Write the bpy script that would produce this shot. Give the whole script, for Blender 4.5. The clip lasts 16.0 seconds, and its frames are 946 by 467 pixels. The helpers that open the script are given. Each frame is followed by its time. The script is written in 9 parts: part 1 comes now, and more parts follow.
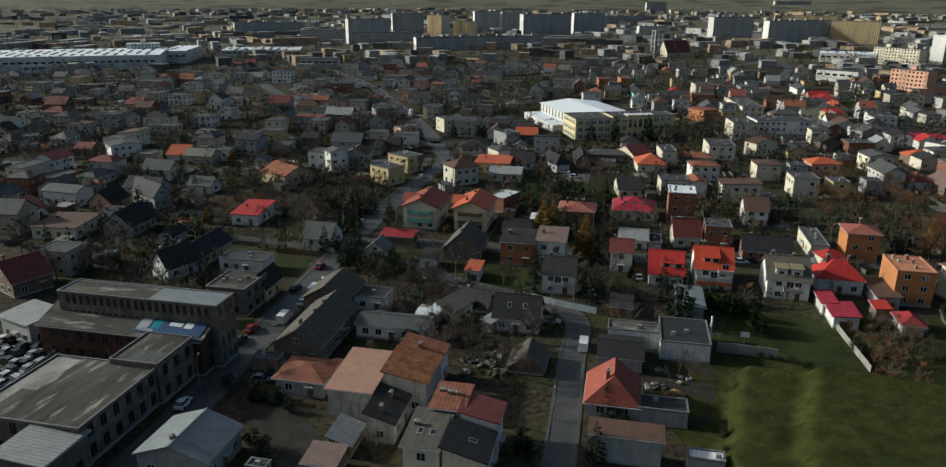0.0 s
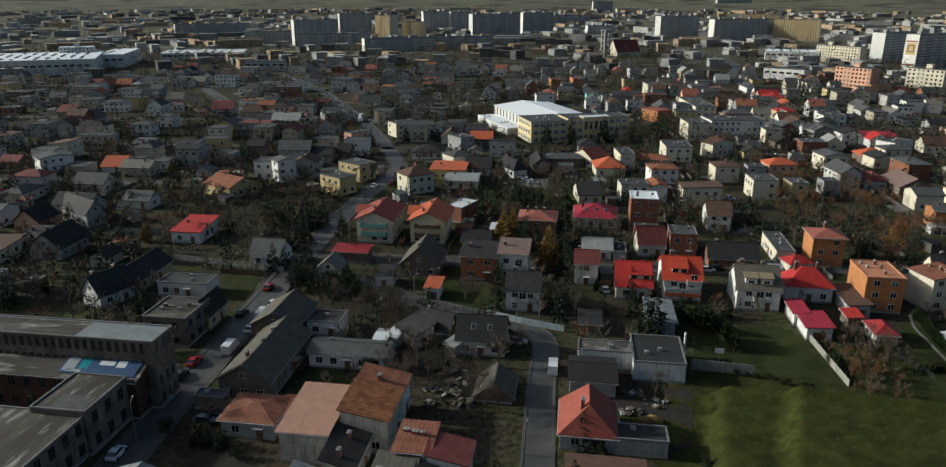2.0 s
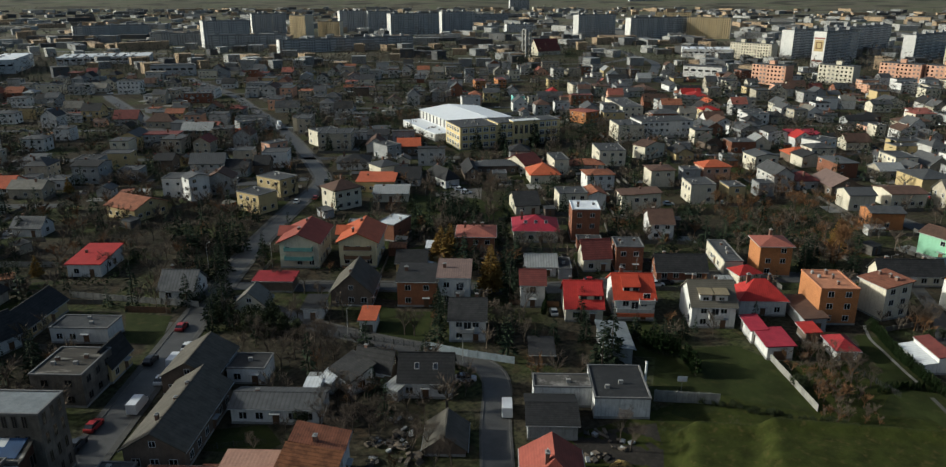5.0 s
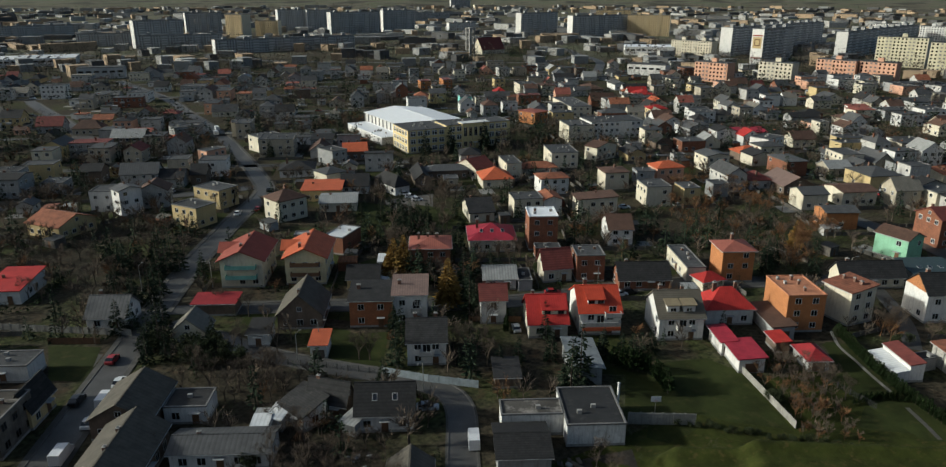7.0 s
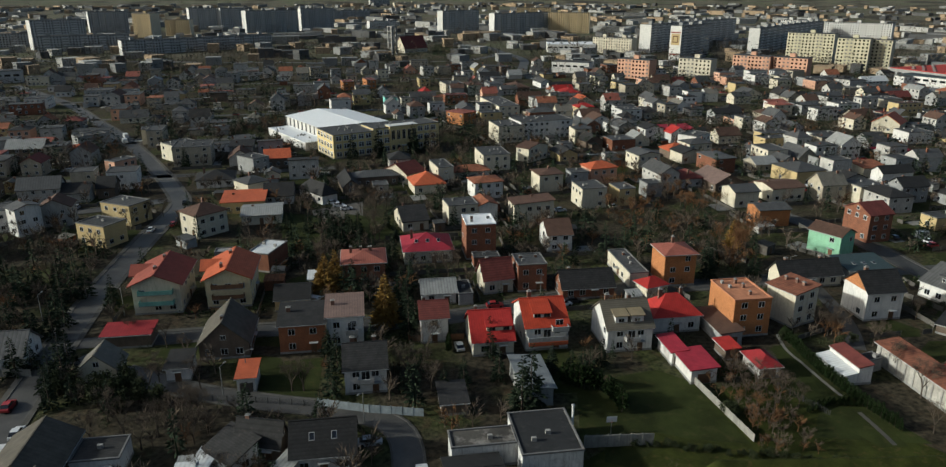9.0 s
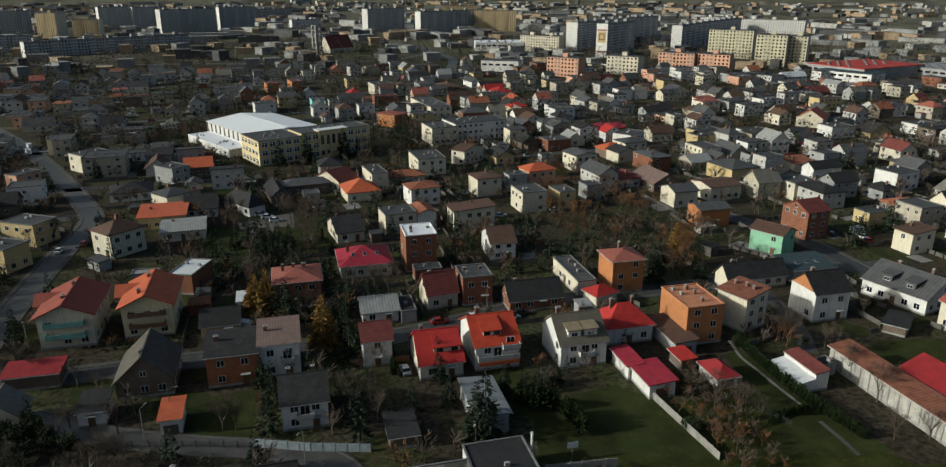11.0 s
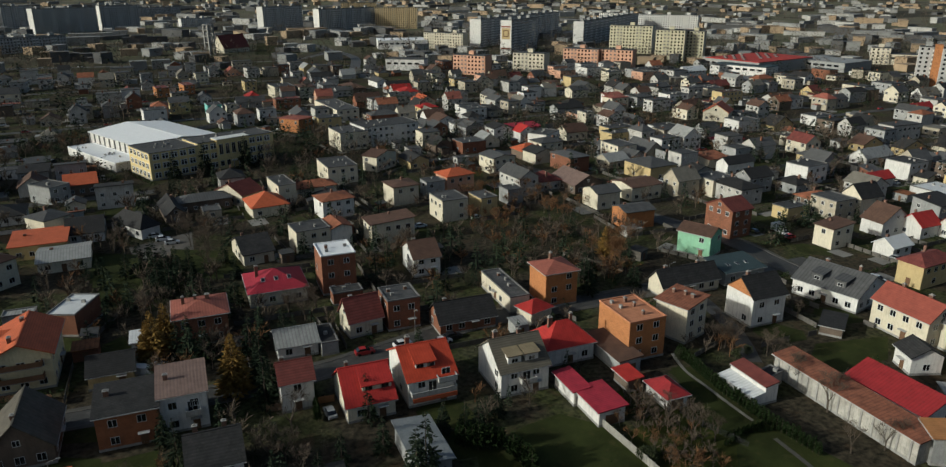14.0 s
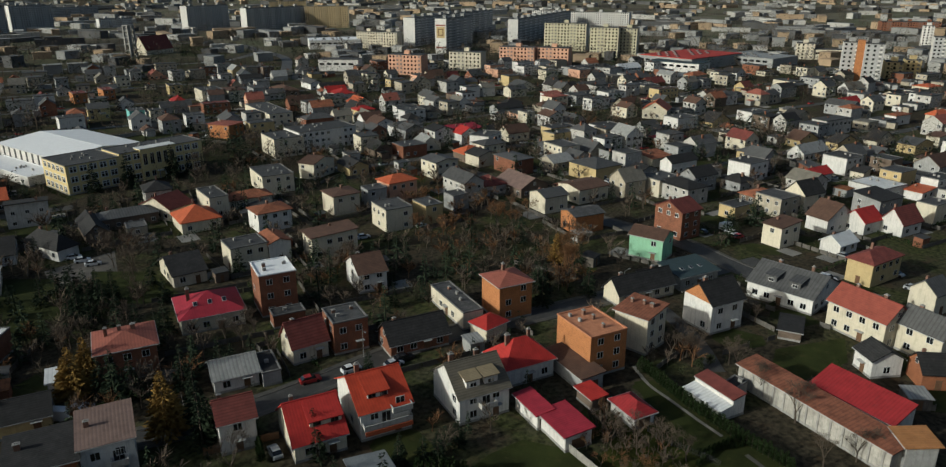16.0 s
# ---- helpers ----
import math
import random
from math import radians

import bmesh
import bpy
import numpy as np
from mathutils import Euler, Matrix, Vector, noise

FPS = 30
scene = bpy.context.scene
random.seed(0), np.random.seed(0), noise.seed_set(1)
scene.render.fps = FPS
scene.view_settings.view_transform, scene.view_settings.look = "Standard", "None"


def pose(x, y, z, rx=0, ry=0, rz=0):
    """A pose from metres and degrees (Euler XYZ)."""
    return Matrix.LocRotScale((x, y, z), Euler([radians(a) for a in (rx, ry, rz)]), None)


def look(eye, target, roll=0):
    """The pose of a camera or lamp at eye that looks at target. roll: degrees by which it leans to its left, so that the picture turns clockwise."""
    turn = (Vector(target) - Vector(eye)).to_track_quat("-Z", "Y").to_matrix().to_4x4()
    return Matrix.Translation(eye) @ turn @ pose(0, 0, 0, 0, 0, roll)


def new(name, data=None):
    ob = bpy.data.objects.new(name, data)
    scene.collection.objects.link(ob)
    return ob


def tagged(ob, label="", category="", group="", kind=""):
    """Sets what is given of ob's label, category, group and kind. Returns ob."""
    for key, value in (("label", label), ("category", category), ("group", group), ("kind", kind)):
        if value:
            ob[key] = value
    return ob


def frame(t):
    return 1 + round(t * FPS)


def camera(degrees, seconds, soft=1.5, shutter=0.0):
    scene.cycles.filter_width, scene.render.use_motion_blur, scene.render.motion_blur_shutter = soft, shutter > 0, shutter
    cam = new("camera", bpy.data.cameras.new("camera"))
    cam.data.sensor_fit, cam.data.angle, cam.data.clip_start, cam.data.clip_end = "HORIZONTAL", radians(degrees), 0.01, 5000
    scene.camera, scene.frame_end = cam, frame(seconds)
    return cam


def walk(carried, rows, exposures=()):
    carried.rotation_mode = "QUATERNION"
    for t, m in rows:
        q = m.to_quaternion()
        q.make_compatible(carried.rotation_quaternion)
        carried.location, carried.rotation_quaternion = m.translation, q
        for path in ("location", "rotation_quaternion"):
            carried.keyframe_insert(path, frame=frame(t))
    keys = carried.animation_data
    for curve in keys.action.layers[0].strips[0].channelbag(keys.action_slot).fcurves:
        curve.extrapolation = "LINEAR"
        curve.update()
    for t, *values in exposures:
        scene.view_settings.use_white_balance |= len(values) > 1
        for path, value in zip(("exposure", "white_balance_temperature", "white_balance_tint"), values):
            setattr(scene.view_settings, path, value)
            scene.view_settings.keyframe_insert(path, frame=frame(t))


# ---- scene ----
cam = camera(65.75, 16.0, soft=1.3)
PATH = [
    (0.0, (0.06, 0.07, 70.28), (39.41, 136.92, 23.14), 0.26),
    (0.5, (0.44, 2.62, 70.38), (41.08, 139.09, 23.22), 0.25),
    (1.0, (0.86, 5.18, 70.51), (44.35, 140.76, 23.34), 0.15),
    (1.5, (1.30, 7.76, 70.64), (47.32, 142.49, 23.45), 0.11),
    (2.0, (1.71, 10.34, 70.77), (50.18, 144.21, 23.57), 0.09),
    (2.5, (2.08, 12.90, 70.90), (52.80, 145.94, 23.71), 0.04),
    (3.0, (2.43, 15.46, 71.07), (55.61, 147.50, 23.79), 0.05),
    (3.5, (2.83, 18.03, 71.25), (58.42, 149.08, 23.97), 0.05),
    (4.0, (3.32, 20.62, 71.39), (61.28, 150.63, 24.08), 0.02),
    (6.5, (6.27, 33.15, 71.77), (76.20, 156.96, 24.02), -0.01),
    (7.0, (6.93, 35.63, 71.88), (79.27, 158.02, 24.05), -0.03),
    (7.5, (7.65, 38.02, 71.96), (82.25, 159.02, 24.07), -0.03),
    (8.0, (8.41, 40.37, 72.02), (86.16, 159.34, 24.03), -0.03),
    (8.5, (9.20, 42.72, 72.08), (90.41, 159.28, 23.93), -0.01),
    (9.0, (10.10, 45.07, 72.15), (94.81, 159.06, 23.86), -0.02),
    (11.5, (15.18, 56.33, 72.29), (113.00, 159.04, 23.50), -0.02),
    (12.0, (16.22, 58.46, 72.31), (116.26, 158.95, 23.40), -0.04),
    (12.5, (17.30, 60.50, 72.31), (119.11, 159.17, 23.34), 0.00),
    (13.0, (18.48, 62.49, 72.29), (122.40, 158.88, 23.21), -0.00),
    (13.5, (19.73, 64.43, 72.28), (125.80, 158.38, 23.07), -0.03),
    (14.0, (21.08, 66.33, 72.29), (129.39, 157.64, 22.99), -0.06),
    (14.5, (22.46, 68.24, 72.30), (132.74, 157.10, 22.89), -0.11),
    (15.0, (23.85, 70.14, 72.36), (136.15, 156.39, 22.86), -0.15),
    (15.5, (25.25, 71.98, 72.44), (139.38, 155.71, 22.81), -0.10),
    (16.0, (26.67, 73.85, 72.52), (142.56, 155.07, 22.80), -0.15),
]
walk(cam, [(t, look(eye, target, roll)) for t, eye, target, roll in PATH], [(0.0, 0.45, 5600, 1), (8.0, 0.36, 5650, 1), (16.0, 0.02, 5700, 1)])

# ---------------------------------------------------------------- light
SUN_AZ, SUN_EL = -60.0, 22.0          # degrees, azimuth clockwise from +y
world = bpy.data.worlds.new("world")
scene.world = world
world.use_nodes = True
wn = world.node_tree.nodes
wl = world.node_tree.links
sky = wn.new("ShaderNodeTexSky")
sky.sky_type = 'NISHITA'
sky.sun_disc = False
sky.sun_elevation = radians(SUN_EL)
sky.sun_rotation = radians(SUN_AZ)
sky.air_density, sky.dust_density, sky.ozone_density = 1.0, 5.0, 0.6
wn["Background"].inputs["Strength"].default_value = 0.075
wl.new(sky.outputs["Color"], wn["Background"].inputs["Color"])

sun = new("sun", bpy.data.lights.new("sun", 'SUN'))
sun.data.energy, sun.data.angle, sun.data.color = 3.6, radians(2.0), (1.0, 0.91, 0.77)
sun_dir = Vector((math.sin(radians(SUN_AZ)) * math.cos(radians(SUN_EL)), math.cos(radians(SUN_AZ)) * math.cos(radians(SUN_EL)), math.sin(radians(SUN_EL))))
sun.matrix_world = look(sun_dir * 300, (0, 0, 0))

# ---------------------------------------------------------------- materials
def surface(name, col, rough=0.85, var=0.3, scale=0.6, fine=7.0, streak=0.0, bump=0.25, metal=0.0, spec=0.18, rand=0.0,
            dirt=(0.05, 0.045, 0.04), dirty=0.25, ribs=None, bricks=None, col2=None, stretch=None):
    """A weathered surface: large blotches, fine grain, run-down stains, bump; ribs=(axis, period, depth) or bricks=(width, height, mortar)."""
    m = bpy.data.materials.new(name)
    m.use_nodes = True
    n, l = m.node_tree.nodes, m.node_tree.links
    bsdf = n["Principled BSDF"]
    bsdf.inputs["Roughness"].default_value = rough
    bsdf.inputs["Metallic"].default_value = metal
    bsdf.inputs["Specular IOR Level"].default_value = spec
    tc, info = n.new("ShaderNodeTexCoord"), n.new("ShaderNodeObjectInfo")
    mul = n.new("ShaderNodeMath"); mul.operation = 'MULTIPLY'; mul.inputs[1].default_value = 83.0
    l.new(info.outputs["Random"], mul.inputs[0])
    add = n.new("ShaderNodeVectorMath"); add.operation = 'ADD'
    l.new(tc.outputs["Object"], add.inputs[0]); l.new(mul.outputs[0], add.inputs[1])

    def noise_at(sc, detail, squash=None):
        t = n.new("ShaderNodeTexNoise")
        t.inputs["Scale"].default_value, t.inputs["Detail"].default_value, t.inputs["Roughness"].default_value = sc, detail, 0.62
        if squash:
            mp = n.new("ShaderNodeMapping"); mp.inputs["Scale"].default_value = squash
            l.new(add.outputs[0], mp.inputs[0]); l.new(mp.outputs[0], t.inputs["Vector"])
        else:
            l.new(add.outputs[0], t.inputs["Vector"])
        return t.outputs["Fac"]

    def ramp(src, a, b, ca, cb):
        r = n.new("ShaderNodeValToRGB")
        r.color_ramp.elements[0].position, r.color_ramp.elements[1].position = a, b
        r.color_ramp.elements[0].color, r.color_ramp.elements[1].color = (*ca, 1), (*cb, 1)
        l.new(src, r.inputs[0])
        return r.outputs[0]

    def mix(kind, fac, a, b):
        x = n.new("ShaderNodeMix"); x.data_type, x.blend_type = 'RGBA', kind
        if isinstance(fac, float):
            x.inputs[0].default_value = fac
        else:
            l.new(fac, x.inputs[0])
        for slot, v in ((6, a), (7, b)):
            if isinstance(v, tuple):
                x.inputs[slot].default_value = (*v, 1)
            else:
                l.new(v, x.inputs[slot])
        return x.outputs[2]

    c2 = col2 or tuple(c * (1 - var) for c in col)
    big = noise_at(scale, 5, stretch)
    color = ramp(big, 0.35, 0.68, c2, col)
    grain = noise_at(fine, 3)
    color = mix('MULTIPLY', 0.7, color, ramp(grain, 0.3, 0.7, (0.72, 0.72, 0.72), (1.0, 1.0, 1.0)))
    height = grain
    if bricks:
        bt = n.new("ShaderNodeTexBrick")
        bt.inputs["Scale"].default_value = 1.0
        bt.inputs["Brick Width"].default_value, bt.inputs["Row Height"].default_value, bt.inputs["Mortar Size"].default_value = bricks
        bt.inputs["Color1"].default_value, bt.inputs["Color2"].default_value, bt.inputs["Mortar"].default_value = (1, 1, 1, 1), (0.75, 0.72, 0.7, 1), (0.55, 0.55, 0.55, 1)
        sep, com, sm = n.new("ShaderNodeSeparateXYZ"), n.new("ShaderNodeCombineXYZ"), n.new("ShaderNodeMath")
        l.new(tc.outputs["Object"], sep.inputs[0])
        l.new(sep.outputs[0], sm.inputs[0]); l.new(sep.outputs[1], sm.inputs[1])
        l.new(sm.outputs[0], com.inputs[0]); l.new(sep.outputs[2], com.inputs[1]); l.new(com.outputs[0], bt.inputs["Vector"])
        color = mix('MULTIPLY', 0.8, color, bt.outputs["Color"])
    if ribs:
        axis, period, depth = ribs
        wv = n.new("ShaderNodeTexWave")
        wv.wave_type, wv.bands_direction, wv.wave_profile = 'BANDS', axis, 'SIN'
        wv.inputs["Scale"].default_value = 0.31416 / period
        wv.inputs["Distortion"].default_value = 0.0
        l.new(tc.outputs["Object"], wv.inputs["Vector"])
        color = mix('MULTIPLY', depth, color, ramp(wv.outputs["Fac"], 0.02, 0.4, (0.45, 0.45, 0.45), (1.0, 1.0, 1.0)))
        height = wv.outputs["Fac"]
    if streak:
        color = mix('MIX', ramp_fac(n, l, noise_at(1.0, 4, (2.2, 2.2, 0.22)), 0.5, 0.8, streak), color, dirt)
    if dirty:
        color = mix('MIX', ramp_fac(n, l, noise_at(scale * 2.7, 6, stretch), 0.55, 0.75, dirty), color, dirt)
    if rand:
        hsv = n.new("ShaderNodeHueSaturation")
        mr = n.new("ShaderNodeMapRange"); mr.inputs[3].default_value, mr.inputs[4].default_value = 1 - rand, 1 + rand * 0.5
        l.new(info.outputs["Random"], mr.inputs[0]); l.new(mr.outputs[0], hsv.inputs["Value"]); l.new(color, hsv.inputs["Color"])
        color = hsv.outputs[0]
    l.new(color, bsdf.inputs["Base Color"])
    bp = n.new("ShaderNodeBump"); bp.inputs["Strength"].default_value, bp.inputs["Distance"].default_value = bump, 0.05
    l.new(height, bp.inputs["Height"]); l.new(bp.outputs[0], bsdf.inputs["Normal"])
    return m


def ramp_fac(n, l, src, a, b, top):
    r = n.new("ShaderNodeMapRange")
    r.inputs[1].default_value, r.inputs[2].default_value, r.inputs[3].default_value, r.inputs[4].default_value = a, b, 0.0, top
    l.new(src, r.inputs[0])
    return r.outputs[0]


WALL = {
    "white": surface("render_white", (0.66, 0.64, 0.60), streak=0.45, var=0.14, rand=0.1),
    "cream": surface("render_cream", (0.62, 0.56, 0.43), streak=0.35, var=0.14, rand=0.1),
    "grey": surface("render_grey", (0.34, 0.34, 0.33), streak=0.5, var=0.25, rand=0.15),
    "yellow": surface("render_yellow", (0.52, 0.40, 0.20), streak=0.3, var=0.15, rand=0.1),
    "school": surface("render_school_yellow", (0.64, 0.51, 0.25), streak=0.25, var=0.1),
    "green": surface("render_mint_green", (0.27, 0.50, 0.33), streak=0.2, var=0.1),
    "teal": surface("render_turquoise", (0.22, 0.52, 0.47), streak=0.2, var=0.1),
    "pink": surface("render_salmon", (0.58, 0.33, 0.22), streak=0.25, var=0.12),
    "brown": surface("render_brown", (0.16, 0.12, 0.09), streak=0.4, var=0.3),
    "orange": surface("brick_orange", (0.50, 0.215, 0.085), streak=0.2, var=0.2, bricks=(0.28, 0.09, 0.012)),
    "redbrick": surface("brick_brown_red", (0.36, 0.145, 0.07), streak=0.25, var=0.25, bricks=(0.28, 0.09, 0.012)),
    "buttercream": surface("render_buttercream", (0.64, 0.56, 0.36), streak=0.25, var=0.12),
    "brick": surface("brick_red_brown", (0.28, 0.12, 0.07), streak=0.3, var=0.3, bricks=(0.28, 0.09, 0.012)),
    # sooty brick, its colour darkened further for the wing's shaded front
    "oldbrick": surface("brick_sooty_shaded", (0.10, 0.048, 0.033), streak=0.8, var=0.5, dirty=0.6, bricks=(0.28, 0.09, 0.012), dirt=(0.03, 0.028, 0.026)),
    "sooty": surface("render_sooty", (0.18, 0.16, 0.135), streak=0.95, var=0.6, dirty=0.8, scale=0.35),
}
WALL["beige"] = surface("render_beige", (0.43, 0.38, 0.29), streak=0.45, var=0.25, rand=0.15)
WALL["offwhite"] = surface("render_off_white", (0.50, 0.48, 0.44), streak=0.5, var=0.25, rand=0.15)
WALL["stained"] = surface("render_stained", (0.42, 0.40, 0.355), streak=0.95, var=0.35, dirty=0.6, dirt=(0.09, 0.085, 0.08), scale=0.5)
WALL["limewash"] = surface("render_limewash", (0.66, 0.65, 0.62), streak=0.8, var=0.3, dirty=0.4, dirt=(0.12, 0.115, 0.105), scale=0.5)
ROOF = {
    "brickred": surface("tile_brick_red", (0.27, 0.072, 0.05), rough=0.75, var=0.25, ribs=('Y', 0.4, 0.18), dirty=0.25),
    "paleskim": surface("felt_bleached", (0.34, 0.32, 0.28), rough=0.85, var=0.55, dirty=0.9, dirt=(0.07, 0.063, 0.055), scale=0.16, fine=2.0),
    "red": surface("tin_bright_red", (0.40, 0.034, 0.028), rough=0.6, var=0.25, ribs=('X', 0.5, 0.2), dirty=0.15, rand=0.12),
    "crimson": surface("tin_crimson", (0.31, 0.028, 0.045), rough=0.6, var=0.25, ribs=('X', 0.5, 0.2), dirty=0.15),
    "orange": surface("tile_orange_red", (0.50, 0.12, 0.05), rough=0.6, var=0.25, ribs=('Y', 0.4, 0.45), dirty=0.2, rand=0.12),
    "tile": surface("tile_worn_orange", (0.34, 0.13, 0.07), rough=0.85, var=0.45, ribs=('Y', 0.4, 0.5), dirty=0.5, rand=0.2),
    "tileflat": surface("tile_tan", (0.50, 0.22, 0.12), rough=0.85, var=0.3, ribs=('X', 0.6, 0.15), dirty=0.3),
    "pinkred": surface("tin_faded_red", (0.31, 0.105, 0.075), rough=0.7, var=0.25, ribs=('X', 0.55, 0.35), dirty=0.3, rand=0.1),
    "pinkbrown": surface("tin_dusty_pink", (0.19, 0.13, 0.11), rough=0.8, var=0.25, ribs=('X', 0.55, 0.3), dirty=0.35),
    "maroon": surface("tile_maroon", (0.19, 0.055, 0.045), rough=0.75, var=0.35, ribs=('Y', 0.4, 0.45), dirty=0.35, rand=0.2),
    "brownred": surface("tin_rusty", (0.25, 0.10, 0.06), rough=0.85, var=0.45, ribs=('X', 0.7, 0.35), dirty=0.45),
    "brown": surface("tile_brown", (0.12, 0.07, 0.05), rough=0.75, var=0.3, ribs=('Y', 0.4, 0.45), dirty=0.25, rand=0.2),
    "rust": surface("tin_rust_ribbed", (0.30, 0.12, 0.05), rough=0.85, var=0.6, ribs=('X', 0.9, 0.5), dirty=0.6, dirt=(0.09, 0.045, 0.025)),
    "darkred": surface("tin_dark_red", (0.27, 0.025, 0.028), rough=0.6, var=0.25, ribs=('X', 0.6, 0.3), dirty=0.3),
    "copper": surface("tin_copper", (0.36, 0.17, 0.065), rough=0.65, var=0.25, ribs=('X', 0.6, 0.1), dirty=0.25),
    "salmon": surface("tin_dusty_salmon", (0.36, 0.205, 0.145), rough=0.75, var=0.2, ribs=('X', 0.6, 0.1), dirty=0.3),
    "khaki": surface("tile_khaki", (0.13, 0.115, 0.088), rough=0.75, var=0.2, ribs=('Y', 0.4, 0.5), dirty=0.2),
    # lighter copy of the khaki tile: sunlight painted on the dormer roofs
    "straw": surface("tile_khaki_sunlit", (0.26, 0.21, 0.13), rough=0.75, var=0.2, ribs=('Y', 0.4, 0.5), dirty=0.2),
    "tar": surface("felt_tarred", (0.032, 0.032, 0.032), rough=0.7, var=0.35, dirty=0.25, dirt=(0.11, 0.108, 0.105), scale=0.3),
    "dark": surface("shingle_black", (0.035, 0.034, 0.034), rough=0.8, var=0.4, ribs=('Y', 0.45, 0.4), dirty=0.3, dirt=(0.09, 0.085, 0.075), rand=0.25),
    "grey": surface("tile_grey", (0.10, 0.10, 0.10), rough=0.7, var=0.3, ribs=('X', 0.8, 0.45), dirty=0.3, rand=0.25),
    "taupe": surface("sheet_taupe", (0.19, 0.175, 0.145), rough=0.8, var=0.3, ribs=('X', 0.6, 0.35), dirty=0.3),
    "slate": surface("felt_blue_grey", (0.20, 0.215, 0.22), rough=0.6, var=0.3, dirty=0.4),
    "metal": surface("tin_pale", (0.31, 0.31, 0.295), rough=0.5, var=0.25, ribs=('X', 0.7, 0.5), dirty=0.35),
    "teal": surface("tin_teal", (0.045, 0.066, 0.07), rough=0.6, var=0.2, ribs=('X', 0.5, 0.4), dirty=0.2),
    "felt": surface("felt_dark", (0.075, 0.075, 0.075), rough=0.75, var=0.4, dirty=0.45, dirt=(0.16, 0.155, 0.15), rand=0.3),
    "oldfelt": surface("felt_old", (0.085, 0.078, 0.068), rough=0.85, var=0.5, dirty=0.85, dirt=(0.27, 0.25, 0.225), scale=0.13, fine=2.5),
    "umber": surface("felt_umber", (0.105, 0.094, 0.076), rough=0.85, var=0.35, ribs=('X', 0.9, 0.2), dirty=0.3),
    "streaky": surface("felt_streaked", (0.085, 0.074, 0.06), rough=0.85, var=0.75, dirty=0.9, dirt=(0.33, 0.305, 0.265), scale=0.12, fine=2.2, stretch=(0.4, 1.9, 1.0)),
    "scarlet": surface("tin_scarlet", (0.42, 0.055, 0.025), rough=0.6, var=0.25, ribs=('X', 0.5, 0.2), dirty=0.15),
    "white": surface("tin_white", (0.62, 0.63, 0.63), rough=0.6, var=0.15, ribs=('X', 0.7, 0.3), dirty=0.2),
    "whiteroof": surface("membrane_white", (0.74, 0.75, 0.76), rough=0.6, var=0.08, dirty=0.12, dirt=(0.4, 0.4, 0.4)),
}
M_FRAME = surface("window_frame_white", (0.60, 0.60, 0.58), rough=0.5, dirty=0.1, var=0.1)
M_DARKFRAME = surface("window_frame_dark", (0.10, 0.085, 0.07), rough=0.6, dirty=0.2)
M_GLASS = surface("window_glass", (0.018, 0.020, 0.024), rough=0.08, spec=0.6, var=0.5, bump=0.0, dirty=0.0)
M_TRIM = surface("trim_zinc", (0.42, 0.42, 0.41), rough=0.45, dirty=0.3)
# also colours the flat sheets that mimic loggia shade
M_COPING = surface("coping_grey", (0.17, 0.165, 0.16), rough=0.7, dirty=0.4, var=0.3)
M_WOOD = surface("wood_brown", (0.16, 0.09, 0.05), rough=0.8, streak=0.3)
M_CHIM = surface("chimney_brick", (0.26, 0.15, 0.11), var=0.35, streak=0.4, bricks=(0.25, 0.08, 0.012))
M_CONC = surface("concrete", (0.32, 0.31, 0.29), var=0.3, streak=0.4, dirty=0.35)
M_GREENPANEL = surface("balcony_green", (0.20, 0.42, 0.36), rough=0.6)

# ---------------------------------------------------------------- builders
rng = random.Random(7)
KEEPOUT = []     # (x, y, radius) of buildings, so that greenery stays out of them


def mesh_of(name, verts, faces, mats, index=None, smooth=False):
    me = bpy.data.meshes.new(name)
    me.from_pydata([tuple(v) for v in verts], [], faces)
    for m in (mats if isinstance(mats, (list, tuple)) else [mats]):
        me.materials.append(m)
    if index:
        me.polygons.foreach_set("material_index", index)
    if smooth:
        me.polygons.foreach_set("use_smooth", [True] * len(me.polygons))
    me.update()
    return me


def box(x0, x1, y0, y1, z0, z1, verts, faces):
    b = len(verts)
    verts += [(x0, y0, z0), (x1, y0, z0), (x1, y1, z0), (x0, y1, z0), (x0, y0, z1), (x1, y0, z1), (x1, y1, z1), (x0, y1, z1)]
    faces += [(b, b + 3, b + 2, b + 1), (b + 4, b + 5, b + 6, b + 7), (b, b + 1, b + 5, b + 4), (b + 1, b + 2, b + 6, b + 5), (b + 2, b + 3, b + 7, b + 6), (b + 3, b, b + 4, b + 7)]


def boxes(*dims):
    v, f = [], []
    for d in dims:
        box(*d, v, f)
    return v, f


def part(name, me, parent, label="", m=None):
    ob = new(name, me)
    ob.parent = parent
    if m is not None:
        ob.matrix_basis = m
    if label:
        tagged(ob, label)
    return ob


def thing(name, label, category, x, y, z=0.0, rot=0.0, group="", kind=""):
    ob = new(name)
    ob.empty_display_size = 0.5
    ob.matrix_basis = pose(x, y, z, 0, 0, rot)
    return tagged(ob, label, category, group, kind)


CACHE = {}


def cached(key, make):
    if key not in CACHE:
        CACHE[key] = make()
    return CACHE[key]


